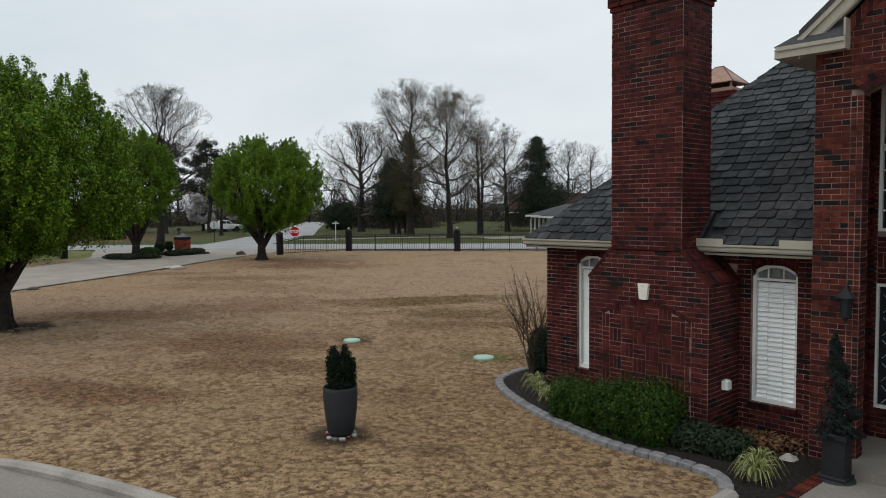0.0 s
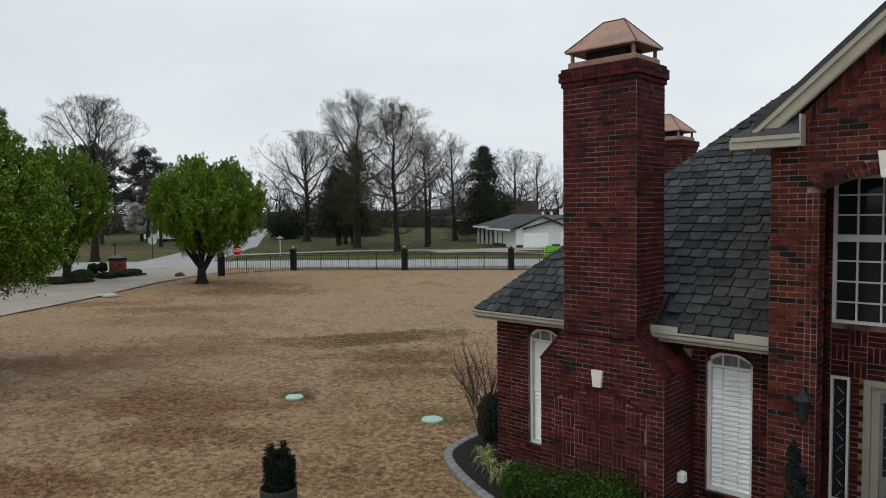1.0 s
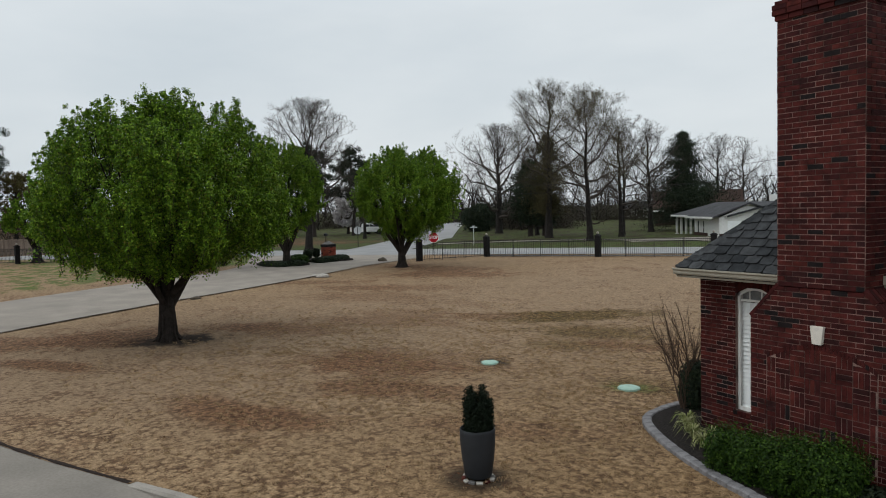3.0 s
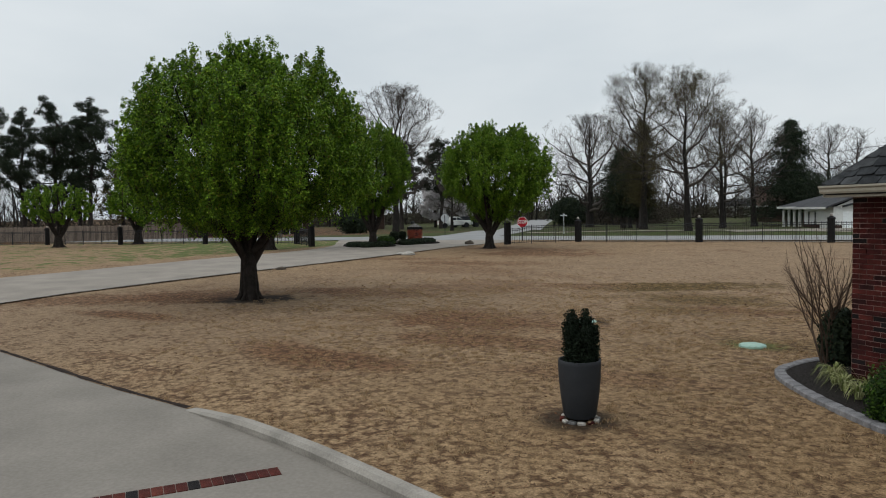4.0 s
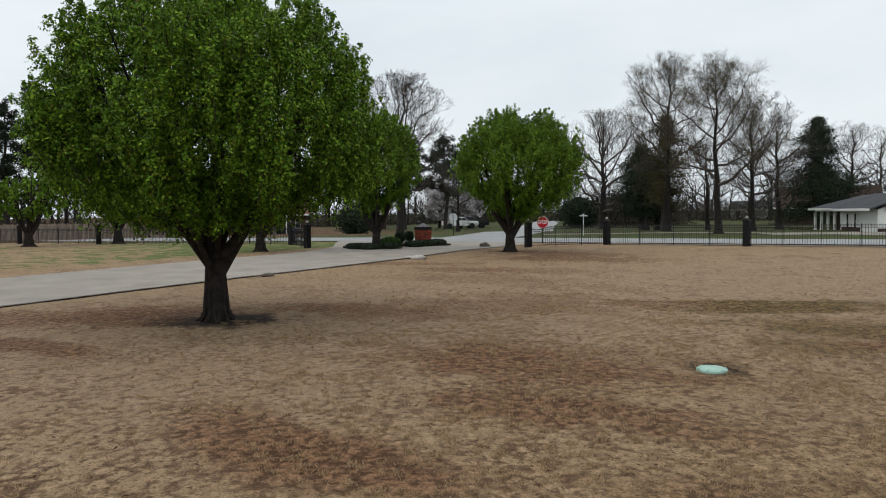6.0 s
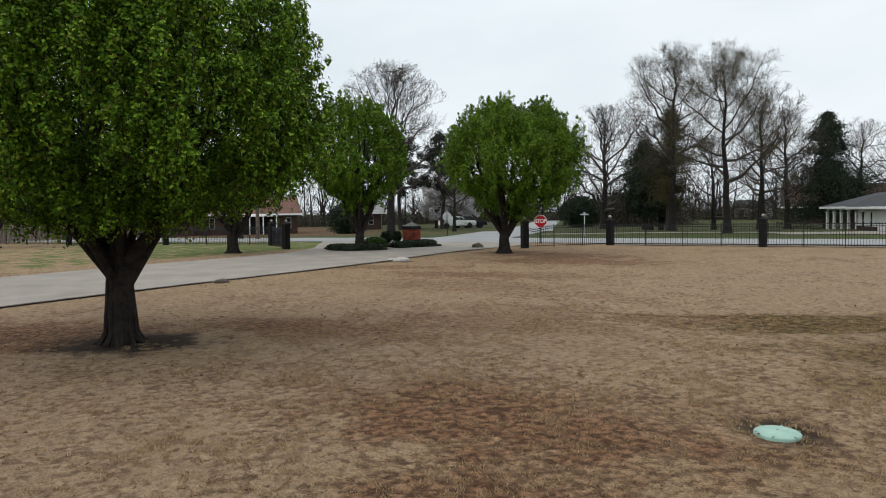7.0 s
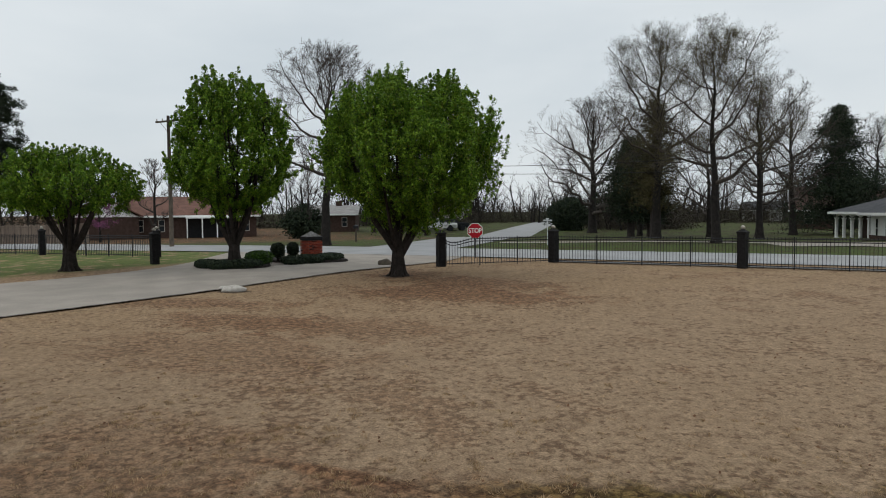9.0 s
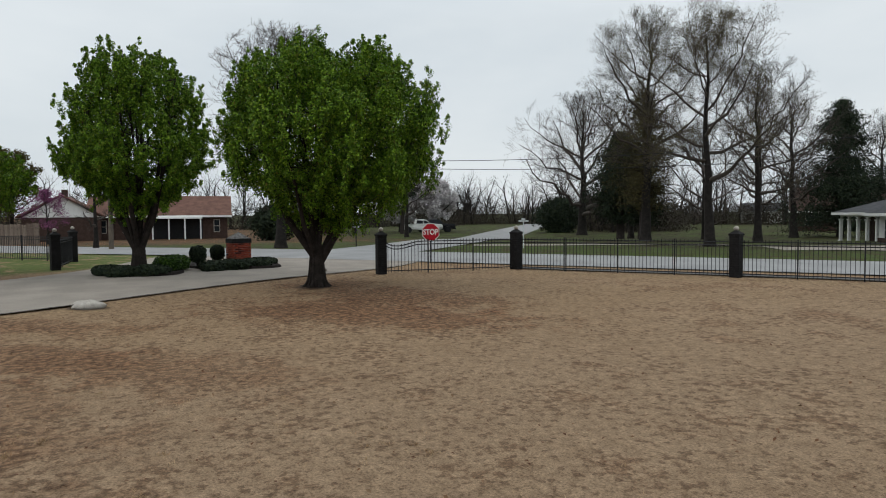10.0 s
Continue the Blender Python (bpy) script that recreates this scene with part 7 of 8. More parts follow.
hatch(-6.43, 11.30, 0.22)
hatch(-10.12, 10.44, 0.21)

# gate island
def mound(name, label, cx, cy, rx, ry, turn, h, material):
    g = Geo()
    n_, R = 36, []
    for k in range(n_):
        a = 2 * math.pi * k / n_
        s = 1 + 0.06 * math.sin(3 * a)
        x, y = rx * s * math.cos(a), ry * s * math.sin(a)
        c_, s_ = math.cos(radians(turn)), math.sin(radians(turn))
        R.append((cx + x * c_ - y * s_, cy + x * s_ + y * c_))
    vs = [(x, y, land(x, y) - 0.02) for x, y in R] + [(cx + (x - cx) * 0.97, cy + (y - cy) * 0.97, land(x, y) + 0.12) for x, y in R] + [(cx, cy, land(cx, cy) + h)]
    g.add(vs, [(k, (k + 1) % n_, n_ + (k + 1) % n_, n_ + k) for k in range(n_)] + [(n_ + k, n_ + (k + 1) % n_, 2 * n_) for k in range(n_)])
    return single(name, g, material, label, "bed", kind="structure")


mound("island_bed", "raised mulched island bed round the pear tree", -43.0, 16.3, 2.6, 1.5, 8, 0.22, M_MULCH)
mound("island_bed", "raised mulched island bed round the brick pillar", -44.2, 19.6, 2.4, 1.4, 40, 0.22, M_MULCH)
shrub("hedge", "low dark juniper hedge on the island bed", [(-41.3, 15.6, 0.16, 0.8, 0.5, 0.20), (-41.0, 16.6, 0.18, 0.6, 0.6, 0.20), (-42.2, 15.1, 0.16, 0.8, 0.45, 0.18)], 9000, 0.06, M_NEEDLE, 101, "hedge")
shrub("hedge", "low green clipped shrub under the pear tree", [(-42.0, 17.2, 0.33, 0.75, 0.5, 0.3), (-42.9, 17.5, 0.33, 0.7, 0.5, 0.28)], 8000, 0.05, M_BOX, 102, "hedge")
shrub("hedge", "low dark hedge round the brick pillar", [(-42.4, 18.8, 0.18, 0.7, 0.45, 0.18), (-42.6, 19.6, 0.20, 0.6, 0.6, 0.20), (-43.0, 20.5, 0.20, 0.6, 0.6, 0.20), (-43.9, 21.0, 0.18, 0.6, 0.5, 0.18)], 11000, 0.06, M_NEEDLE, 103, "hedge")
shrub("ball_shrub", "clipped dark ball shrub beside the pillar", [(-43.5, 18.35, 0.60, 0.30, 0.30, 0.32)], 4000, 0.04, M_NEEDLE, 104, group="ball shrubs")
shrub("ball_shrub", "clipped dark ball shrub beside the pillar", [(-44.0, 19.15, 0.62, 0.26, 0.26, 0.29)], 3600, 0.04, M_NEEDLE, 105, group="ball shrubs")


def pillar():
    t = thing("brick_pillar", "square red brick pillar with a dark cap and grey pyramid top", "pillar", at=(-43.6, 19.95, land(-43.6, 19.95)), turn=15)
    me = {}
    for k in range(13):
        for s in range(4):
            for j in range(3):
                off = 0.11 if k % 2 else 0.0
                g = Geo(); g.box(-0.105, 0.105, -0.05, 0.0, 0, 0.062)
                if "b" not in me:
                    me["b"] = g.mesh("brick", M_PILLARBRICK)
                ob = new("brick", me["b"]); ob.parent = t
                ob.matrix_basis = Matrix.Rotation(s * math.pi / 2, 4, "Z") @ Matrix.Translation((-0.22 + j * 0.22 + (off - 0.055), -0.33, 0.08 + k * 0.072))
    g = Geo(); g.box(-0.325, 0.325, -0.325, 0.325, 0, 1.04); part("core", g, M_MORTAR, t)
    g = Geo(); g.chamfer(-0.40, 0.40, -0.40, 0.40, 1.02, 1.20, 0.02); part("cap", g, M_POSTBRICK, t, "dark cap course")
    g = Geo(); g.add([(-0.36, -0.36, 1.20), (0.36, -0.36, 1.20), (0.36, 0.36, 1.20), (-0.36, 0.36, 1.20), (0, 0, 1.46)], [(0, 1, 4), (1, 2, 4), (2, 3, 4), (3, 0, 4)]); part("top", g, M_GRAVEL, t, "grey stone pyramid")


pillar()


# ---- signs, poles ----
def octagon(r, y0, y1):
    g = Geo()
    R = r / math.cos(math.pi / 8)
    p8 = [(R * math.cos(math.pi / 8 + k * math.pi / 4), R * math.sin(math.pi / 8 + k * math.pi / 4)) for k in range(8)]
    g.add([(x, y0, z) for x, z in p8] + [(x, y1, z) for x, z in p8], [tuple(range(8)), tuple(range(15, 7, -1))] + [(k, 8 + k, 8 + (k + 1) % 8, (k + 1) % 8) for k in range(8)])
    return g


def stop_sign(x, y, z, turn, label, lettered=True):
    t = thing("stop_sign", label, "sign", "stop signs", at=(x, y, land(x, y)), turn=turn)
    g = Geo()
    g.box(-0.03, 0.03, 0.012, 0.02, -0.2, z - land(x, y) + 0.3); g.box(-0.03, -0.022, 0.02, 0.045, -0.2, z - land(x, y) + 0.3); g.box(0.022, 0.03, 0.02, 0.045, -0.2, z - land(x, y) + 0.3)
    part("post", g, M_BLACK, t, "dark steel channel post")
    b = part("back_plate", octagon(0.38, 0.0, 0.008), M_ALU, t, "bare metal octagon")
    b.location = (0, 0, z - land(x, y))
    w_ = part("border", octagon(0.378, -0.003, 0.0), M_WHITE, t, "white border"); w_.location = (0, 0, z - land(x, y))
    r_ = part("face", octagon(0.352, -0.006, -0.003), M_RED, t, "red face"); r_.location = (0, 0, z - land(x, y))
    if lettered:
        c = bpy.data.curves.new("lettering", "FONT"); c.body = "STOP"; c.size = 0.33; c.align_x, c.align_y = "CENTER", "CENTER"; c.extrude = 0.002; c.offset = 0.008
        o = new("lettering_curve", c)
        bpy.context.view_layer.update()
        me = bpy.data.meshes.new_from_object(o)
        bpy.data.objects.remove(o)
        me.materials.clear(); me.materials.append(M_WHITE)
        l_ = new("lettering", me); l_.parent = t
        l_.matrix_basis = Matrix.Translation((0, -0.0085, z - land(x, y))) @ Matrix.Rotation(radians(90), 4, "X")
        l_.scale = (0.82, 1, 1)
        tagged(l_, "white letters")


stop_sign(-42.1, 27.84, 1.60, 60, "red octagonal stop sign on a dark post behind the fence")
stop_sign(-59.7, 29.6, 1.86, 235, "stop sign seen from its bare metal back", False)


def name_sign():
    t = thing("street_sign", "small pale street sign with two crossed blades", "sign", at=(-51.65, 37.9, land(-51.65, 37.9)), turn=40)
    g = Geo(); g.tube([Vector((0, 0, -0.1)), Vector((0, 0, 1.75))], [0.03, 0.03], 8); part("post", g, M_ALU, t)
    g = Geo(); g.box(-0.32, 0.32, -0.01, 0.01, 1.62, 1.72); part("blade", g, M_ALU, t)
    g = Geo(); g.box(-0.01, 0.01, -0.32, 0.32, 1.73, 1.83); part("blade", g, M_ALU, t)


name_sign()


def utility_pole(x, y, h, turn):
    t = thing("utility_pole", "tall brown wooden utility pole with a crossarm", "pole", "utility poles", at=(x, y, land(x, y)), turn=turn)
    g = Geo(); g.tube([Vector((0, 0, -0.3)), Vector((0.02, 0, h * 0.5)), Vector((0, 0, h))], [0.16, 0.135, 0.10], 10); part("shaft", g, M_POLE, t, soft=True)
    g = Geo(); g.chamfer(-1.1, 1.1, -0.16, -0.06, h - 0.45, h - 0.33, 0.01); part("crossarm", g, M_POLE, t)
    for k in (-1.0, -0.45, 0.45, 1.0):
        g = Geo(); g.lathe([(0.02, h - 0.33), (0.05, h - 0.28), (0.03, h - 0.24), (0.05, h - 0.2), (0.01, h - 0.17)], 8, k, -0.11); part("insulator", g, M_ROCK, t)
    g = Geo(); g.tube([Vector((-0.7, -0.12, h - 0.4)), Vector((0, -0.1, h - 1.1))], [0.015, 0.015], 4); part("brace", g, M_POLE, t)
    g = Geo(); g.tube([Vector((0.7, -0.12, h - 0.4)), Vector((0, -0.1, h - 1.1))], [0.015, 0.015], 4); part("brace", g, M_POLE, t)


utility_pole(-63.8, 14.5, 9.2, 40)
utility_pole(-30.0, 66.0, 9.0, 60)
utility_pole(-100.0, -28.0, 9.4, 40)


def wires(a, b, sag, offsets):
    for o in offsets:
        g = Geo()
        pts = []
        for i in range(31):
            u = i / 30
            q = Vector(a).lerp(Vector(b), u) + Vector((0, 0, -4 * sag * u * (1 - u))) + Vector(o)
            pts.append(q)
        g.tube(pts, [0.016] * 31, 4)
        single("power_line", g, M_BLACK, "thin black overhead line", "wire", "overhead lines")


wires((-63.8, 14.5, 6.9), (-30, 66, 8.6), 2.2, ((0, 0, 0),))
wires((-63.8, 14.5, 6.5), (-30, 66, 6.8), 1.75, ((0, 0, 0),))


# ---- houses across the street ----
def windows_on(t, spans, y, z0, z1, frame_mat=None):
    for a, b in spans:
        g = Geo()
        g.box(a, a + 0.07, y - 0.05, y + 0.04, z0, z1); g.box(b - 0.07, b, y - 0.05, y + 0.04, z0, z1)
        g.box(a, b, y - 0.05, y + 0.04, z1, z1 + 0.07); g.box(a, b, y - 0.06, y + 0.04, z0 - 0.07, z0); g.box(a, b, y - 0.04, y + 0.03, (z0 + z1) / 2 - 0.03, (z0 + z1) / 2 + 0.03)
        wdw = part("window", g, frame_mat or M_WHITE, t)
        g = Geo(); g.box(a + 0.07, b - 0.07, y - 0.02, y - 0.01, z0, z1); part("pane", g, M_GLASS, wdw)


def gable_roof(t, x0, x1, y0, y1, z, rise, over=0.5, along="x", material=None, fascia=None):
    g = Geo()
    a, b, c, d = x0 - over, x1 + over, y0 - over, y1 + over
    th = 0.16
    if along == "x":
        m = (c + d) / 2
        low = [(a, c, z), (b, c, z), (b, m, z + rise), (a, m, z + rise), (a, d, z), (b, d, z)]
    else:
        m = (a + b) / 2
        low = [(a, c, z), (a, d, z), (m, d, z + rise), (m, c, z + rise), (b, c, z), (b, d, z)]
    top = [(x, y, zz + th) for x, y, zz in low]
    g.add(low + top, [(0, 3, 2, 1), (3, 4, 5, 2), (6, 7, 8, 9), (9, 8, 11, 10), (0, 1, 7, 6), (4, 10, 11, 5), (1, 2, 8, 7), (2, 5, 11, 8), (0, 6, 9, 3), (3, 9, 10, 4)])
    part("roof", g, material or M_GREYROOF, t, "low pitched shingle roof")
    for q in ((a, b, c - 0.03, c, z - 0.06, z + th), (a, b, d, d + 0.03, z - 0.06, z + th)) if along == "x" else ((a - 0.03, a, c, d, z - 0.06, z + th), (b, b + 0.03, c, d, z - 0.06, z + th)):
        g = Geo(); g.box(*q)
        part("fascia", g, fascia or M_WHITE, t, "painted fascia")


def gable_end(g, x, y0, y1, z, rise, axis, thick=0.2):
    if axis == "x":
        vs = [(x, y0, z), (x, y1, z), (x, (y0 + y1) / 2, z + rise), (x + thick, y0, z), (x + thick, y1, z), (x + thick, (y0 + y1) / 2, z + rise)]
    else:
        vs = [(y0, x, z), (y1, x, z), ((y0 + y1) / 2, x, z + rise), (y0, x + thick, z), (y1, x + thick, z), ((y0 + y1) / 2, x + thick, z + rise)]
    g.add(vs, [(0, 1, 2), (5, 4, 3), (0, 3, 4, 1), (1, 4, 5, 2), (2, 5, 3, 0)])


def white_house():
    """Long low house: arched porch at one end, garage gable at the other."""
    t = thing("house", "low white ranch house with an arched porch and double garage", "house", "houses across the street", at=(-53.6, 68.3, -0.12), turn=-31)
    # x runs along the front, y to the back; porch 0..7, wing 9..16
    t.scale = (1, 1, 0.9)
    g = Geo(); g.box(0, 15.5, 2.2, 10, -0.3, 2.55); g.box(9.0, 15.5, -1.0, 2.2, -0.3, 2.55)
    part("wall", g, M_WHITE, t, "white painted walls")
    g = Geo(); g.box(-0.1, 9.0, -0.1, 2.2, -0.3, 0.05); part("porch_floor", g, M_CONCRETE, t)
    g = Geo(); g.box(0.0, 9.0, 2.14, 2.2, 0.05, 2.5); part("porch_back", g, M_FARBRICK, t, "shaded brick under the porch")
    for k in range(5):
        g = Geo(); x = 0.15 + k * 1.55
        g.chamfer(x - 0.11, x + 0.11, -0.05, 0.17, 0.05, 2.1, 0.02); g.box(x - 0.16, x + 0.16, -0.1, 0.22, 0.05, 0.2); g.box(x - 0.15, x + 0.15, -0.09, 0.21, 2.0, 2.1)
        part("column", g, M_WHITE, t)
    for k in range(4):
        x0, x1 = 0.15 + k * 1.55, 0.15 + (k + 1) * 1.55
        g = Geo(); n_ = 10
        for i in range(n_):
            u0, u1 = i / n_, (i + 1) / n_
            z0, z1 = 2.08 + 0.26 * math.sin(math.pi * u0) ** 0.6, 2.08 + 0.26 * math.sin(math.pi * u1) ** 0.6
            a, b = x0 + (x1 - x0) * u0, x0 + (x1 - x0) * u1
            vs = [(x, y, z) for y in (0.0, 0.12) for x, z in ((a, z0), (b, z1), (b, 2.5), (a, 2.5))]
            g.add(vs, [(0, 1, 2, 3), (7, 6, 5, 4), (0, 4, 5, 1), (3, 2, 6, 7)])
        part("arch", g, M_WHITE, t)
    gable_roof(t, 0, 15.5, 0, 10, 2.5, 1.5, 0.45, "x")
    gable_roof(t, 9.0, 15.5, -1.4, 5.0, 2.45, 1.5, 0.45, "x")
    for q in ((15.5, -1.0, 5.0, 2.5, 1.45, "x", -0.2), (15.4, 0, 10, 2.5, 1.45, "x", -0.2), (0.0, 0, 10, 2.5, 1.45, "x", 0.2)):
        g = Geo(); gable_end(g, *q); part("gable", g, M_WHITE, t, "white boarded gable")
    for q in ((9.0, 12.5, -1.10, -1.0, -0.2, 0.75), (15.5, 15.6, -1.0, -0.3, -0.2, 0.75), (15.5, 15.6, 3.0, 3.9, -0.2, 0.75)):
        g = Geo(); g.box(*q); part("brick_base", g, M_FARBRICK, t, "red brick base panel")
    windows_on(t, [(9.8, 10.3), (11.3, 11.8)], -1.0, 0.6, 2.1)
    windows_on(t, [(2.0, 2.9), (4.2, 5.1), (6.4, 7.2)], 2.14, 0.8, 2.0)
    for y0, y1 in ((-0.2, 2.6), (4.0, 6.8)):
        g = Geo()
        for k in range(4):
            g.chamfer(15.5, 15.55, y0, y1, 0.0 + k * 0.53, 0.51 + k * 0.53, 0.008)
        part("garage_door", g, M_BLIND, t, "white panelled garage door")
    for x, y in ((6.5, 6.0), (8.0, 6.4)):
        g = Geo(); g.box(x - 0.12, x + 0.12, y - 0.12, y + 0.12, 3.5, 4.5); part("vent_pipe", g, M_WHITE, t)
    g = Geo(); g.box(11.0, 11.9, 6.0, 6.7, 3.2, 4.9); part("chimney", g, M_WHITE, t, "squat white chimney")


white_house()
single("driveway", ribbon([(-44, 50), (-41, 55), (-38.5, 60)], 2.6, 0.034), M_CONCRETE, "pale concrete drive to the white garage", "driveway", kind="structure")


def ranch(x, y, turn, length, depth, label, wall, roof, wins, rise=2.0, porch=None, z=None, end="wall"):
    t = thing("house", label, "house", "houses across the street", at=(x, y, land(x, y) if z is None else z), turn=turn)
    g = Geo(); g.box(0, length, 0, depth, -0.4, 2.55); part("wall", g, wall, t)
    gable_roof(t, 0, length, 0, depth, 2.5, rise, 0.5, "x", roof)
    for q in ((0.0, 0, depth, 2.52, rise - 0.03, "x", 0.2), (length, 0, depth, 2.52, rise - 0.03, "x", -0.2)):
        g = Geo(); gable_end(g, *q); part("gable", g, M_WHITE if end == "white" else wall, t)
    windows_on(t, wins, 0.0, 0.8, 2.1, M_ROCK)
    if porch:
        a, b = porch
        g = Geo(); g.box(a, b, -1.8, 0.0, 2.3, 2.45); part("porch_roof", g, M_WHITE, t, "white porch roof")
        for k in range(4):
            xx = a + 0.15 + (b - a - 0.3) * k / 3
            g = Geo(); g.box(xx - 0.07, xx + 0.07, -1.75, -1.61, -0.1, 2.3); part("porch_post", g, M_WHITE, t)
        # porch shade put in as a thin black sheet on the wall
        g = Geo(); g.box(a, b, -0.02, -0.005, 0.0, 2.3); part("porch_back", g, M_DARK, t, "black sheet standing in for deep porch shade")
    g = Geo(); g.box(length * 0.55, length * 0.55 + 0.9, depth * 0.45, depth * 0.45 + 0.6, 3.2, 2.6 + rise + 0.7); part("chimney", g, wall, t)
    return t


ranch(-110.0, 4.9, 0, 12, 7.4, "brick wing with a white boarded gable behind the board fence", M_FARBRICK, M_REDROOF, [(1.2, 2.0), (4.5, 5.4)], 2.3, end="white")
ranch(-99.8, 11.0, 84, 14.5, 8.5, "long brick house with a red brown roof across the street", M_FARBRICK, M_REDROOF, [(1.0, 1.8), (3.4, 4.1), (13.0, 13.7)], 2.3, porch=(6.5, 11.8))
ranch(-113.5, 35.0, 70, 7, 8, "low red brick house with a pale roof across the street", M_FARBRICK, M_PALEROOF, [(1.2, 2.0), (5.0, 5.8)], 1.3)
ranch(-82.5, 97.0, 40, 14, 9, "brown brick house behind the trees", M_FARBRICK, M_FARBRICK, [(1.5, 2.6), (5.0, 6.0)], 3.4)
ranch(-136, 143, 30, 8, 8, "small white house far behind the trees", M_WHITE, M_GREYROOF, [(1.5, 2.6), (5.0, 6.0)], 2.0)


def pickup(x, y, turn, label, paint, group="parked vehicles", lift=0.0):
    """Crew-cab pickup: lower body with wheel arches, cab, bed, glass, lamps and wheels; the nose points along x."""
    t = thing("pickup_truck", label, "truck", group, at=(x, y, land(x, y) + lift), turn=turn)

    def arch(c, r=0.50):
        return [(c + r * math.cos(a_), 0.42 + r * math.sin(a_)) for a_ in [math.pi * k / 8 for k in range(9)]]
    low = [(2.86, 0.52), (2.90, 0.80), (2.84, 1.10), (2.70, 1.19), (1.25, 1.27), (-0.98, 1.24), (-2.86, 1.24), (-2.90, 0.62), (-2.80, 0.52)] + arch(-1.85)[::-1] + arch(1.85)[::-1]
    n_ = len(low)
    g = Geo()
    for s_ in (-1, 1):
        g.add([(u, s_ * (0.98 - 0.05 * (z > 1.15)), z) for u, z in low] + [(u, s_ * 0.80, z) for u, z in low], [tuple(range(n_)), tuple(range(n_ - 1, -1, -1))] + [(i, (i + 1) % n_, n_ + (i + 1) % n_, n_ + i) for i in range(n_)])
    g.box(-2.88, 2.84, -0.82, 0.82, 0.55, 0.80)
    g.add([(1.2, -0.93, 1.26), (2.72, -0.90, 1.18), (2.72, 0.90, 1.18), (1.2, 0.93, 1.26), (2.88, -0.85, 0.6), (2.88, 0.85, 0.6)], [(0, 1, 2, 3), (1, 4, 5, 2)])
    g.chamfer(-2.90, -2.80, -0.93, 0.93, 0.6, 1.24, 0.02)
    body = part("body", g, paint, t)
    g = Geo()
    cab = [(1.30, 1.24), (0.62, 1.80), (0.35, 1.87), (-0.70, 1.86), (-0.86, 1.80), (-1.0, 1.24)]
    k = len(cab)
    g.add([(u, s_ * (0.94 - 0.30 * (z - 1.24)), z) for s_ in (-1, 1) for u, z in cab], [tuple(range(k)), tuple(range(2 * k - 1, k - 1, -1))] + [(i, k + i, k + (i + 1) % k, (i + 1) % k) for i in range(k)])
    part("cab", g, paint, t)
    for s_ in (-1, 1):
        for u0, u1, v0, v1 in ((1.08, 0.20, 0.62, 0.20), (0.12, -0.80, 0.12, -0.72)):
            g = Geo(); vs = [(u, s_ * (0.952 - 0.30 * (z - 1.24)), z) for u, z in ((u0, 1.30), (v0, 1.72), (v1, 1.76), (u1, 1.30))]
            g.add(vs, [(0, 1, 2, 3), (3, 2, 1, 0)]); part("side_glass", g, M_GLASS, t)
        g = Geo(); g.chamfer(0.95, 1.10, min(s_ * 0.95, s_ * 1.14), max(s_ * 0.95, s_ * 1.14), 1.26, 1.44, 0.03); part("mirror", g, M_BLACK, t)
        g = Geo(); g.chamfer(2.78, 2.90, min(s_ * 0.62, s_ * 0.92), max(s_ * 0.62, s_ * 0.92), 0.86, 1.06, 0.02); part("headlight", g, M_GLASS, t)
        g = Geo(); g.chamfer(-2.91, -2.85, min(s_ * 0.80, s_ * 0.95), max(s_ * 0.80, s_ * 0.95), 0.85, 1.18, 0.01); part("tail_light", g, M_RED, t)
        g = Geo(); g.chamfer(-1.25, 1.25, min(s_ * 0.86, s_ * 1.02), max(s_ * 0.86, s_ * 1.02), 0.36, 0.44, 0.02); part("side_step", g, M_BLACK, t)
        for u in (-1.85, 1.85):
            g = Geo(); g.lathe([(0.26, -0.14), (0.38, -0.14), (0.42, -0.09), (0.42, 0.09), (0.38, 0.14), (0.26, 0.14)], 24); w_ = part("tyre", g, M_BLACK, t); w_.matrix_basis = Matrix.Translation((u, s_ * 0.86, 0.42)) @ Matrix.Rotation(radians(90), 4, "X")
            g = Geo(); g.lathe([(0.25, -0.12), (0.10, -0.145), (0.10, 0.145), (0.25, 0.12)], 16); part("rim", g, M_BLACK, w_)
    g = Geo(); g.add([(1.22, -0.86, 1.30), (1.22, 0.86, 1.30), (0.66, 0.76, 1.77), (0.66, -0.76, 1.77)], [(0, 1, 2, 3), (3, 2, 1, 0)]); part("windscreen", g, M_GLASS, t)
    g = Geo(); g.chamfer(2.82, 2.93, -0.60, 0.60, 0.70, 1.08, 0.02); part("grille", g, M_BLACK, t)
    g = Geo(); g.chamfer(2.80, 3.0, -0.95, 0.95, 0.42, 0.62, 0.04); part("bumper", g, M_BLACK, t)
    g = Geo(); g.box(-2.80, -1.02, -0.80, 0.80, 0.95, 1.20); part("bed_cover", g, M_BLACK, t, "black bed cover")


M_LIME = mat("lime_green_paint", (0.22, 0.62, 0.015), 0.3, 0.04, 2, 20, 0, spec=0.5)
pickup(-106.0, 52.5, 75, "white pickup truck parked by a far house", M_WHITE)
pickup(-107.0, 54.9, 75, "dark pickup truck parked by a far house", M_BLACK)
pickup(-24.2, 45.85, 38, "bright lime green crew cab pickup truck on the street", M_LIME, "vehicles on the street", 0.036)

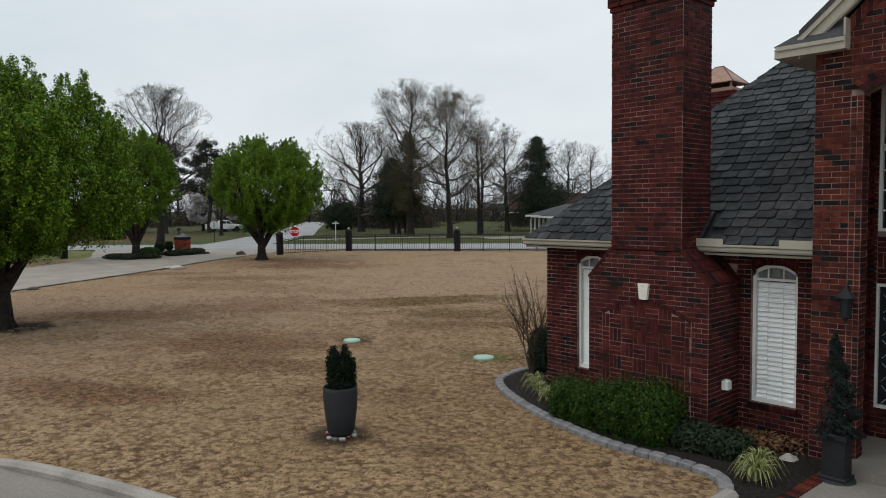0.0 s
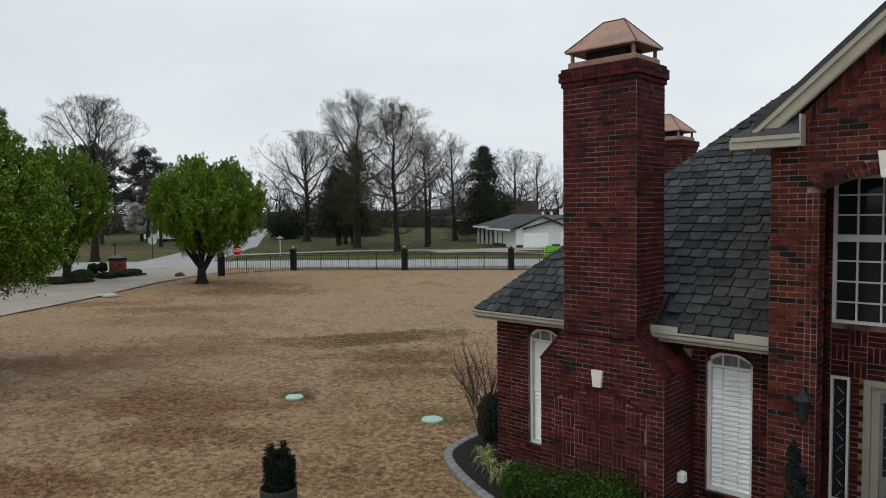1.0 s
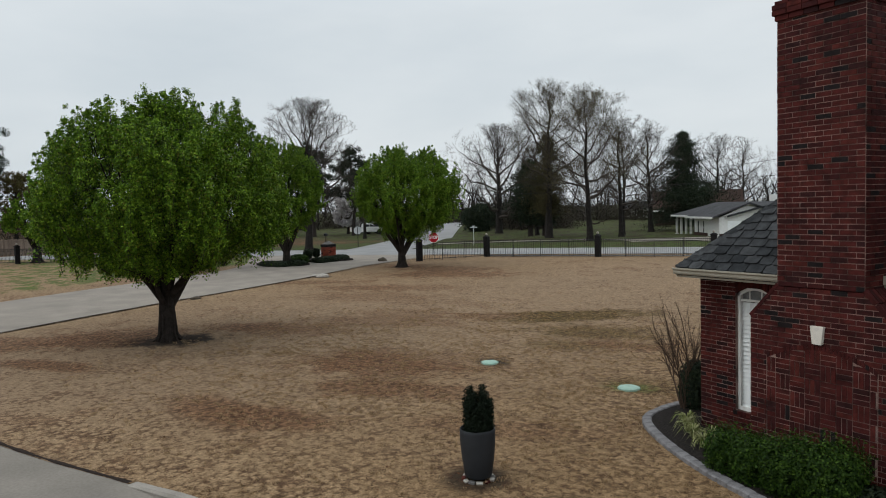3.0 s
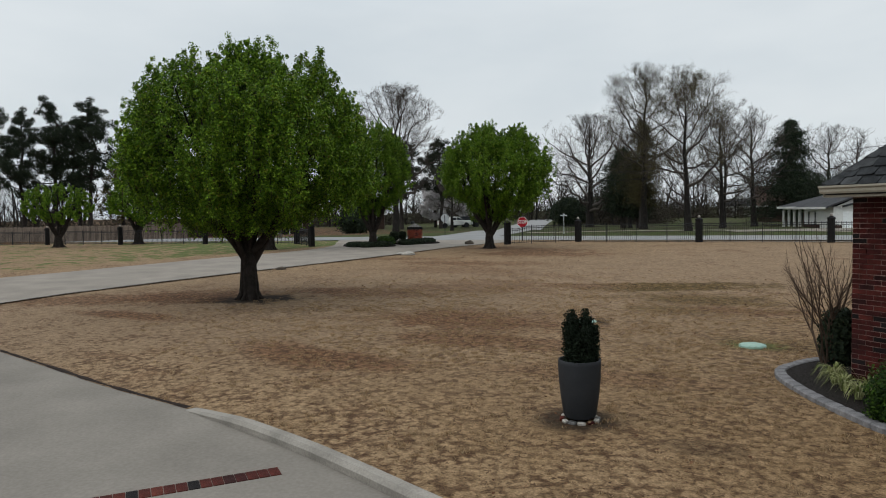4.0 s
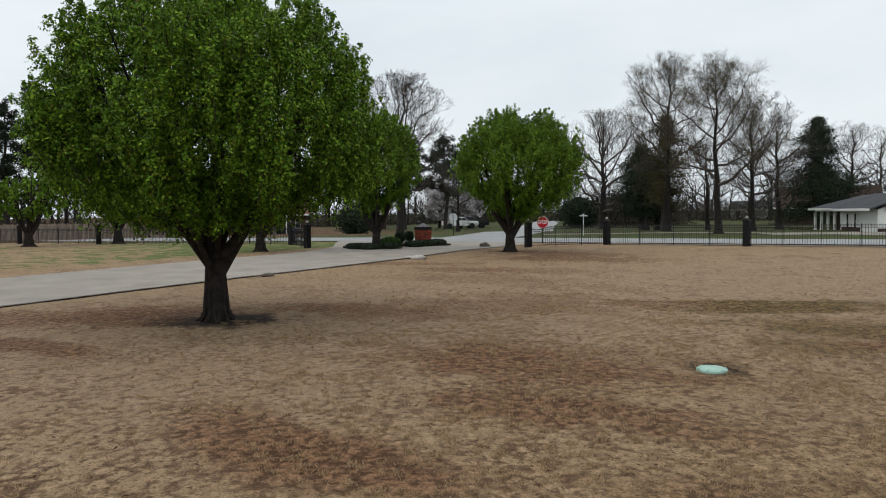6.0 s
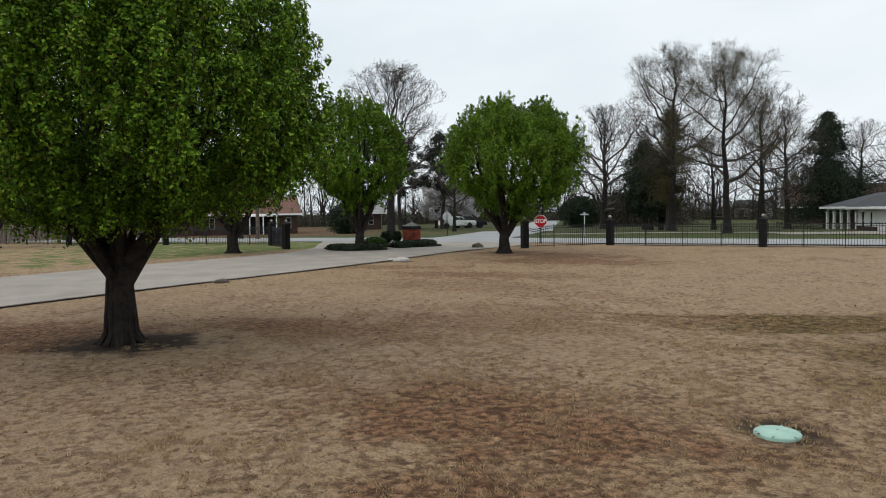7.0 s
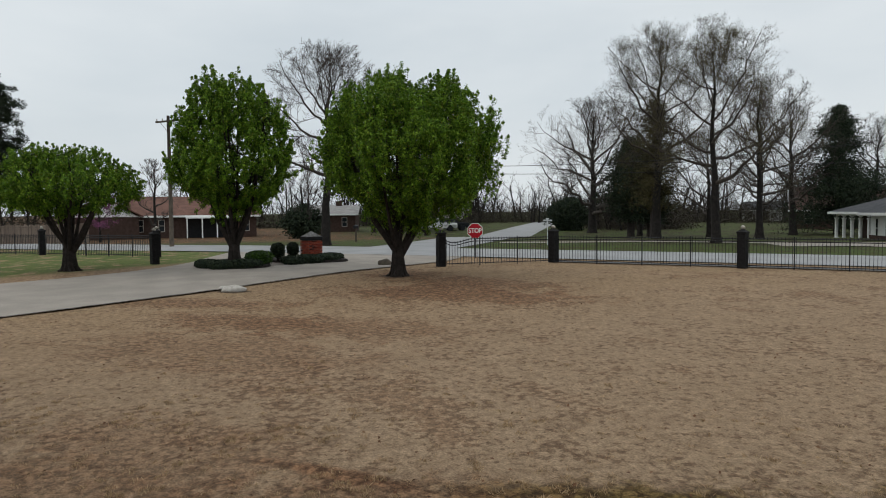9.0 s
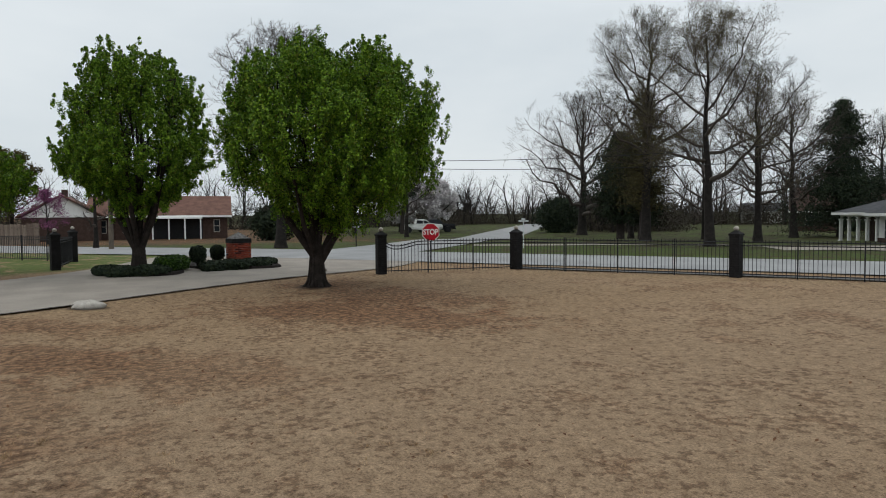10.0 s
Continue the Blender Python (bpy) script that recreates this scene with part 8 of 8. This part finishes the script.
# blossom trees
bare_tree(-112, 51.5, 8.0, 141, "white blossoming tree by the far houses", r=0.25, buds=22000, budmat=M_BLOSSOM, group="blossom trees", budsize=0.18, rx=3.6, crown0=0.2, fine=0.7)
bare_tree(-111, 56.5, 7.4, 142, "white blossoming tree by the far houses", r=0.25, buds=22000, budmat=M_BLOSSOM, group="blossom trees", budsize=0.18, rx=3.6, crown0=0.2, fine=0.7)
bare_tree(-81.4, 9.1, 4.6, 143, "small redbud with magenta blossom by the fence", r=0.12, buds=3000, budmat=M_REDBUD, group="blossom trees", budsize=0.06, rx=2.2, limbs=9, fine=0.6)
bare_tree(-119, 1.0, 11.5, 144, "pale green weeping tree behind the houses", r=0.3, buds=9000, group="bare trees", budsize=0.14, rx=4.0, fine=0.7, droop=0.6)
bare_tree(-85.0, 29.0, 8.0, 145, "slanting bare tree before the far houses", r=0.16, group="bare trees", rx=2.2, limbs=10, fine=0.7)
bare_tree(-89.0, 44.0, 10.0, 146, "bare tree before the far houses", r=0.25, group="bare trees")
conifer(-86.0, 28.6, 3.4, 2.4, 147, "rounded dark evergreen bush before the far houses", 6000, base=0.02, shape=0.1, ragged=0.25, size=0.2)


def mailbox():
    t = thing("mailbox", "black mailbox on a wooden post", "mailbox", at=(-64.6, 28.2, land(-64.6, 28.2)), turn=40)
    g = Geo(); g.box(-0.05, 0.05, -0.05, 0.05, -0.1, 1.05); part("post", g, M_POLE, t)
    g = Geo(); g.chamfer(-0.11, 0.11, -0.28, 0.28, 1.05, 1.32, 0.06); part("box", g, M_BLACK, t)


mailbox()

# bare soil line along the concrete edges
def soil_edge(pts, half):
    q = curve_through(pts, 0.35)
    rng = random.Random(17)
    g = Geo()
    vs = []
    for i, r_ in enumerate(q):
        d = (q[min(i + 1, len(q) - 1)] - q[max(i - 1, 0)]).normalized()
        s_ = Vector((-d.y, d.x, 0))
        k = half * rng.uniform(0.5, 1.5)
        for w_ in (-k, k):
            o = r_ + s_ * w_
            vs.append((o.x, o.y, land(o.x, o.y) + 0.036))
    g.add(vs, [(2 * i, 2 * i + 1, 2 * i + 3, 2 * i + 2)[::-1] for i in range(len(q) - 1)])
    single("soil_edge", g, M_SOIL, "thin line of bare dark soil at the concrete edge", "edge", kind="structure")


M_SOIL = mat("bare_soil", (0.020, 0.013, 0.010), 0.95, 0.4, 6, 60, 0.6)
soil_edge([(-30.0, -8.95), (-21.0, -4.75), (-11.7, -0.35), (-8.8, 1.0), (-6.9, 2.0)], 0.04)
soil_edge(DS[2:-1], 0.025)

# ---- lawn ----
def lawn_stuff():
    """Straw tufts over the near lawn, and scattered dry leaves."""
    nr = np.random.default_rng(5)
    n_ = 520000
    # denser near the line of flight over the lawn
    k = nr.random(n_)
    x = np.where(k < 0.85, nr.uniform(-24, -1.5, n_), nr.uniform(-34, 0, n_))
    y = np.where(k < 0.85, nr.uniform(1.5, 21, n_), nr.uniform(-4, 30, n_))
    def inside(poly, px, py):
        r = np.zeros(len(px), bool)
        for (x0, y0), (x1, y1) in zip(poly, poly[1:] + poly[:1]):
            c = ((y0 > py) != (y1 > py)) & (px < (x1 - x0) * (py - y0) / (y1 - y0 + 1e-12) + x0)
            r ^= c
        return r
    pad_p = [(q.x, q.y) for q in curve_through(EDGE, 0.5)] + [(3.4, 9.7), (14, 5), (14, -14), (-24, -13)]
    bed_p = [(q.x, q.y) for q in bc] + [(1.05, 7.95), (1.05, 12), (-3.9, 12.2)]
    dr_p = [(q.x, q.y) for q in curve_through(DS, 1.0)] + [(q.x, q.y) for q in curve_through(DN, 1.0)][::-1]
    keep = ~(inside(pad_p, x, y) | inside(bed_p, x, y) | inside(dr_p, x, y)) & ~((x > -4.2) & (y > 10.2))
    keep &= (y - 24.2) < 0.72 * (x + 37.9) + 2.0 + 1.5 * (x < -36)
    x, y = x[keep], y[keep]
    dens = np.array([0.5 * noise.noise((a * 1.1, b * 1.1, 3.0)) + 1.1 * noise.noise((a * 6.5, b * 6.5, 9.0)) for a, b in zip(x, y)])
    away = np.hypot((x + 10.5) / 12.0, (y - 10.0) / 10.0)
    keep = dens - 0.75 * np.clip(away - 0.45, 0, 2) > nr.normal(0.22, 0.08, len(x))
    x, y = x[keep], y[keep]
    m = len(x)
    z = np.array([land(a, b) for a, b in zip(x, y)])
    V, F = [], []
    blades = 3
    ang = nr.uniform(0, 6.28, (m, blades)); L = nr.uniform(0.010, 0.026, (m, blades)); ln = nr.uniform(0.8, 2.2, (m, blades)); w_ = nr.uniform(0.003, 0.008, (m, blades))
    ox, oy = nr.normal(0, 0.02, (m, blades)), nr.normal(0, 0.02, (m, blades))
    cx, cy = x[:, None] + ox, y[:, None] + oy
    dx, dy = np.cos(ang), np.sin(ang)
    v = np.empty((m, blades, 3, 3))
    v[..., 0, 0], v[..., 0, 1], v[..., 0, 2] = cx - dy * w_, cy + dx * w_, z[:, None] - 0.012
    v[..., 1, 0], v[..., 1, 1], v[..., 1, 2] = cx + dy * w_, cy - dx * w_, z[:, None] - 0.012
    v[..., 2, 0], v[..., 2, 1], v[..., 2, 2] = cx + dx * L * ln, cy + dy * L * ln, z[:, None] + L * 0.8
    me = bpy.data.meshes.new("grass_tufts")
    t = m * blades
    me.vertices.add(t * 3); me.vertices.foreach_set("co", v.ravel())
    me.loops.add(t * 3); me.loops.foreach_set("vertex_index", np.arange(t * 3, dtype=np.int32))
    me.polygons.add(t); me.polygons.foreach_set("loop_start", np.arange(0, t * 3, 3, dtype=np.int32))
    me.materials.append(M_STRAW); me.update(calc_edges=True)
    tagged(new("grass_tufts", me), "dry straw coloured grass tufts on the lawn", "grass", kind="stuff")
    # dry leaves
    q = 5200
    lx, ly = nr.uniform(-32, -1.5, q), nr.uniform(2, 26, q)
    ok = ~(inside(pad_p, lx, ly) | inside(bed_p, lx, ly) | inside(dr_p, lx, ly)) & ~((lx > -4.2) & (ly > 10.2))
    lx, ly = lx[ok], ly[ok]
    C = np.stack([lx, ly, np.array([land(a, b) for a, b in zip(lx, ly)]) + 0.025], 1)
    N_ = nr.normal(0, 0.35, (len(lx), 3)); N_[:, 2] = 1
    o = new("fallen_leaves", leaf_mesh("fallen_leaves", C, N_, nr.uniform(0.010, 0.032, len(lx)), M_LITTER, nr))
    tagged(o, "scattered brown dry leaves on the lawn", "leaves", kind="stuff")
    # leaf litter under the window
    q = 900
    lx, ly = nr.normal(0.15, 0.28, q), nr.normal(9.95, 0.2, q)
    ok = (lx < 0.72) & (lx > -0.38) & (ly < 10.34) & (ly > 9.4)
    C = np.stack([lx[ok], ly[ok], nr.uniform(0.055, 0.12, ok.sum())], 1)
    N_ = nr.normal(0, 0.5, (len(C), 3)); N_[:, 2] = 1
    o = new("leaf_litter", leaf_mesh("leaf_litter", C, N_, nr.uniform(0.02, 0.045, len(C)), M_LITTER, nr))
    tagged(o, "brown leaf litter blown against the wall", "leaves", kind="stuff")


lawn_stuff()


# ---- bricks and shingles ----
for parent, near, rest, material, count in late:
    g = Geo()
    left = count
    for wall in near:
        order = sorted(wall.list, key=lambda q: q[2]) if count else wall.list
        for q in order:
            if left > 0:
                o = wall.verts(q)
                gg = Geo(); gg.add(o, Bricks.FACES)
                part("brick", gg, material, parent)
                left -= 1
            else:
                g.add(wall.verts(q), Bricks.FACES)
    for wall in rest:
        wall.joined(g)
    if g.v:
        part("brickwork", g, material, parent, "courses of red brick", kind="stuff")
near_sh = sorted(sh_clear, key=lambda q: q[0][2])
for q in near_sh[:300]:
    gg = Geo(); gg.add(q, SH_FACES)
    part("shingle", gg, M_SHINGLE, house)
g = Geo()
for q in near_sh[300:] + left_sh:
    g.add(q, SH_FACES)
part("shingles", g, M_SHINGLE, house, "rows of slate grey shingles", kind="stuff")
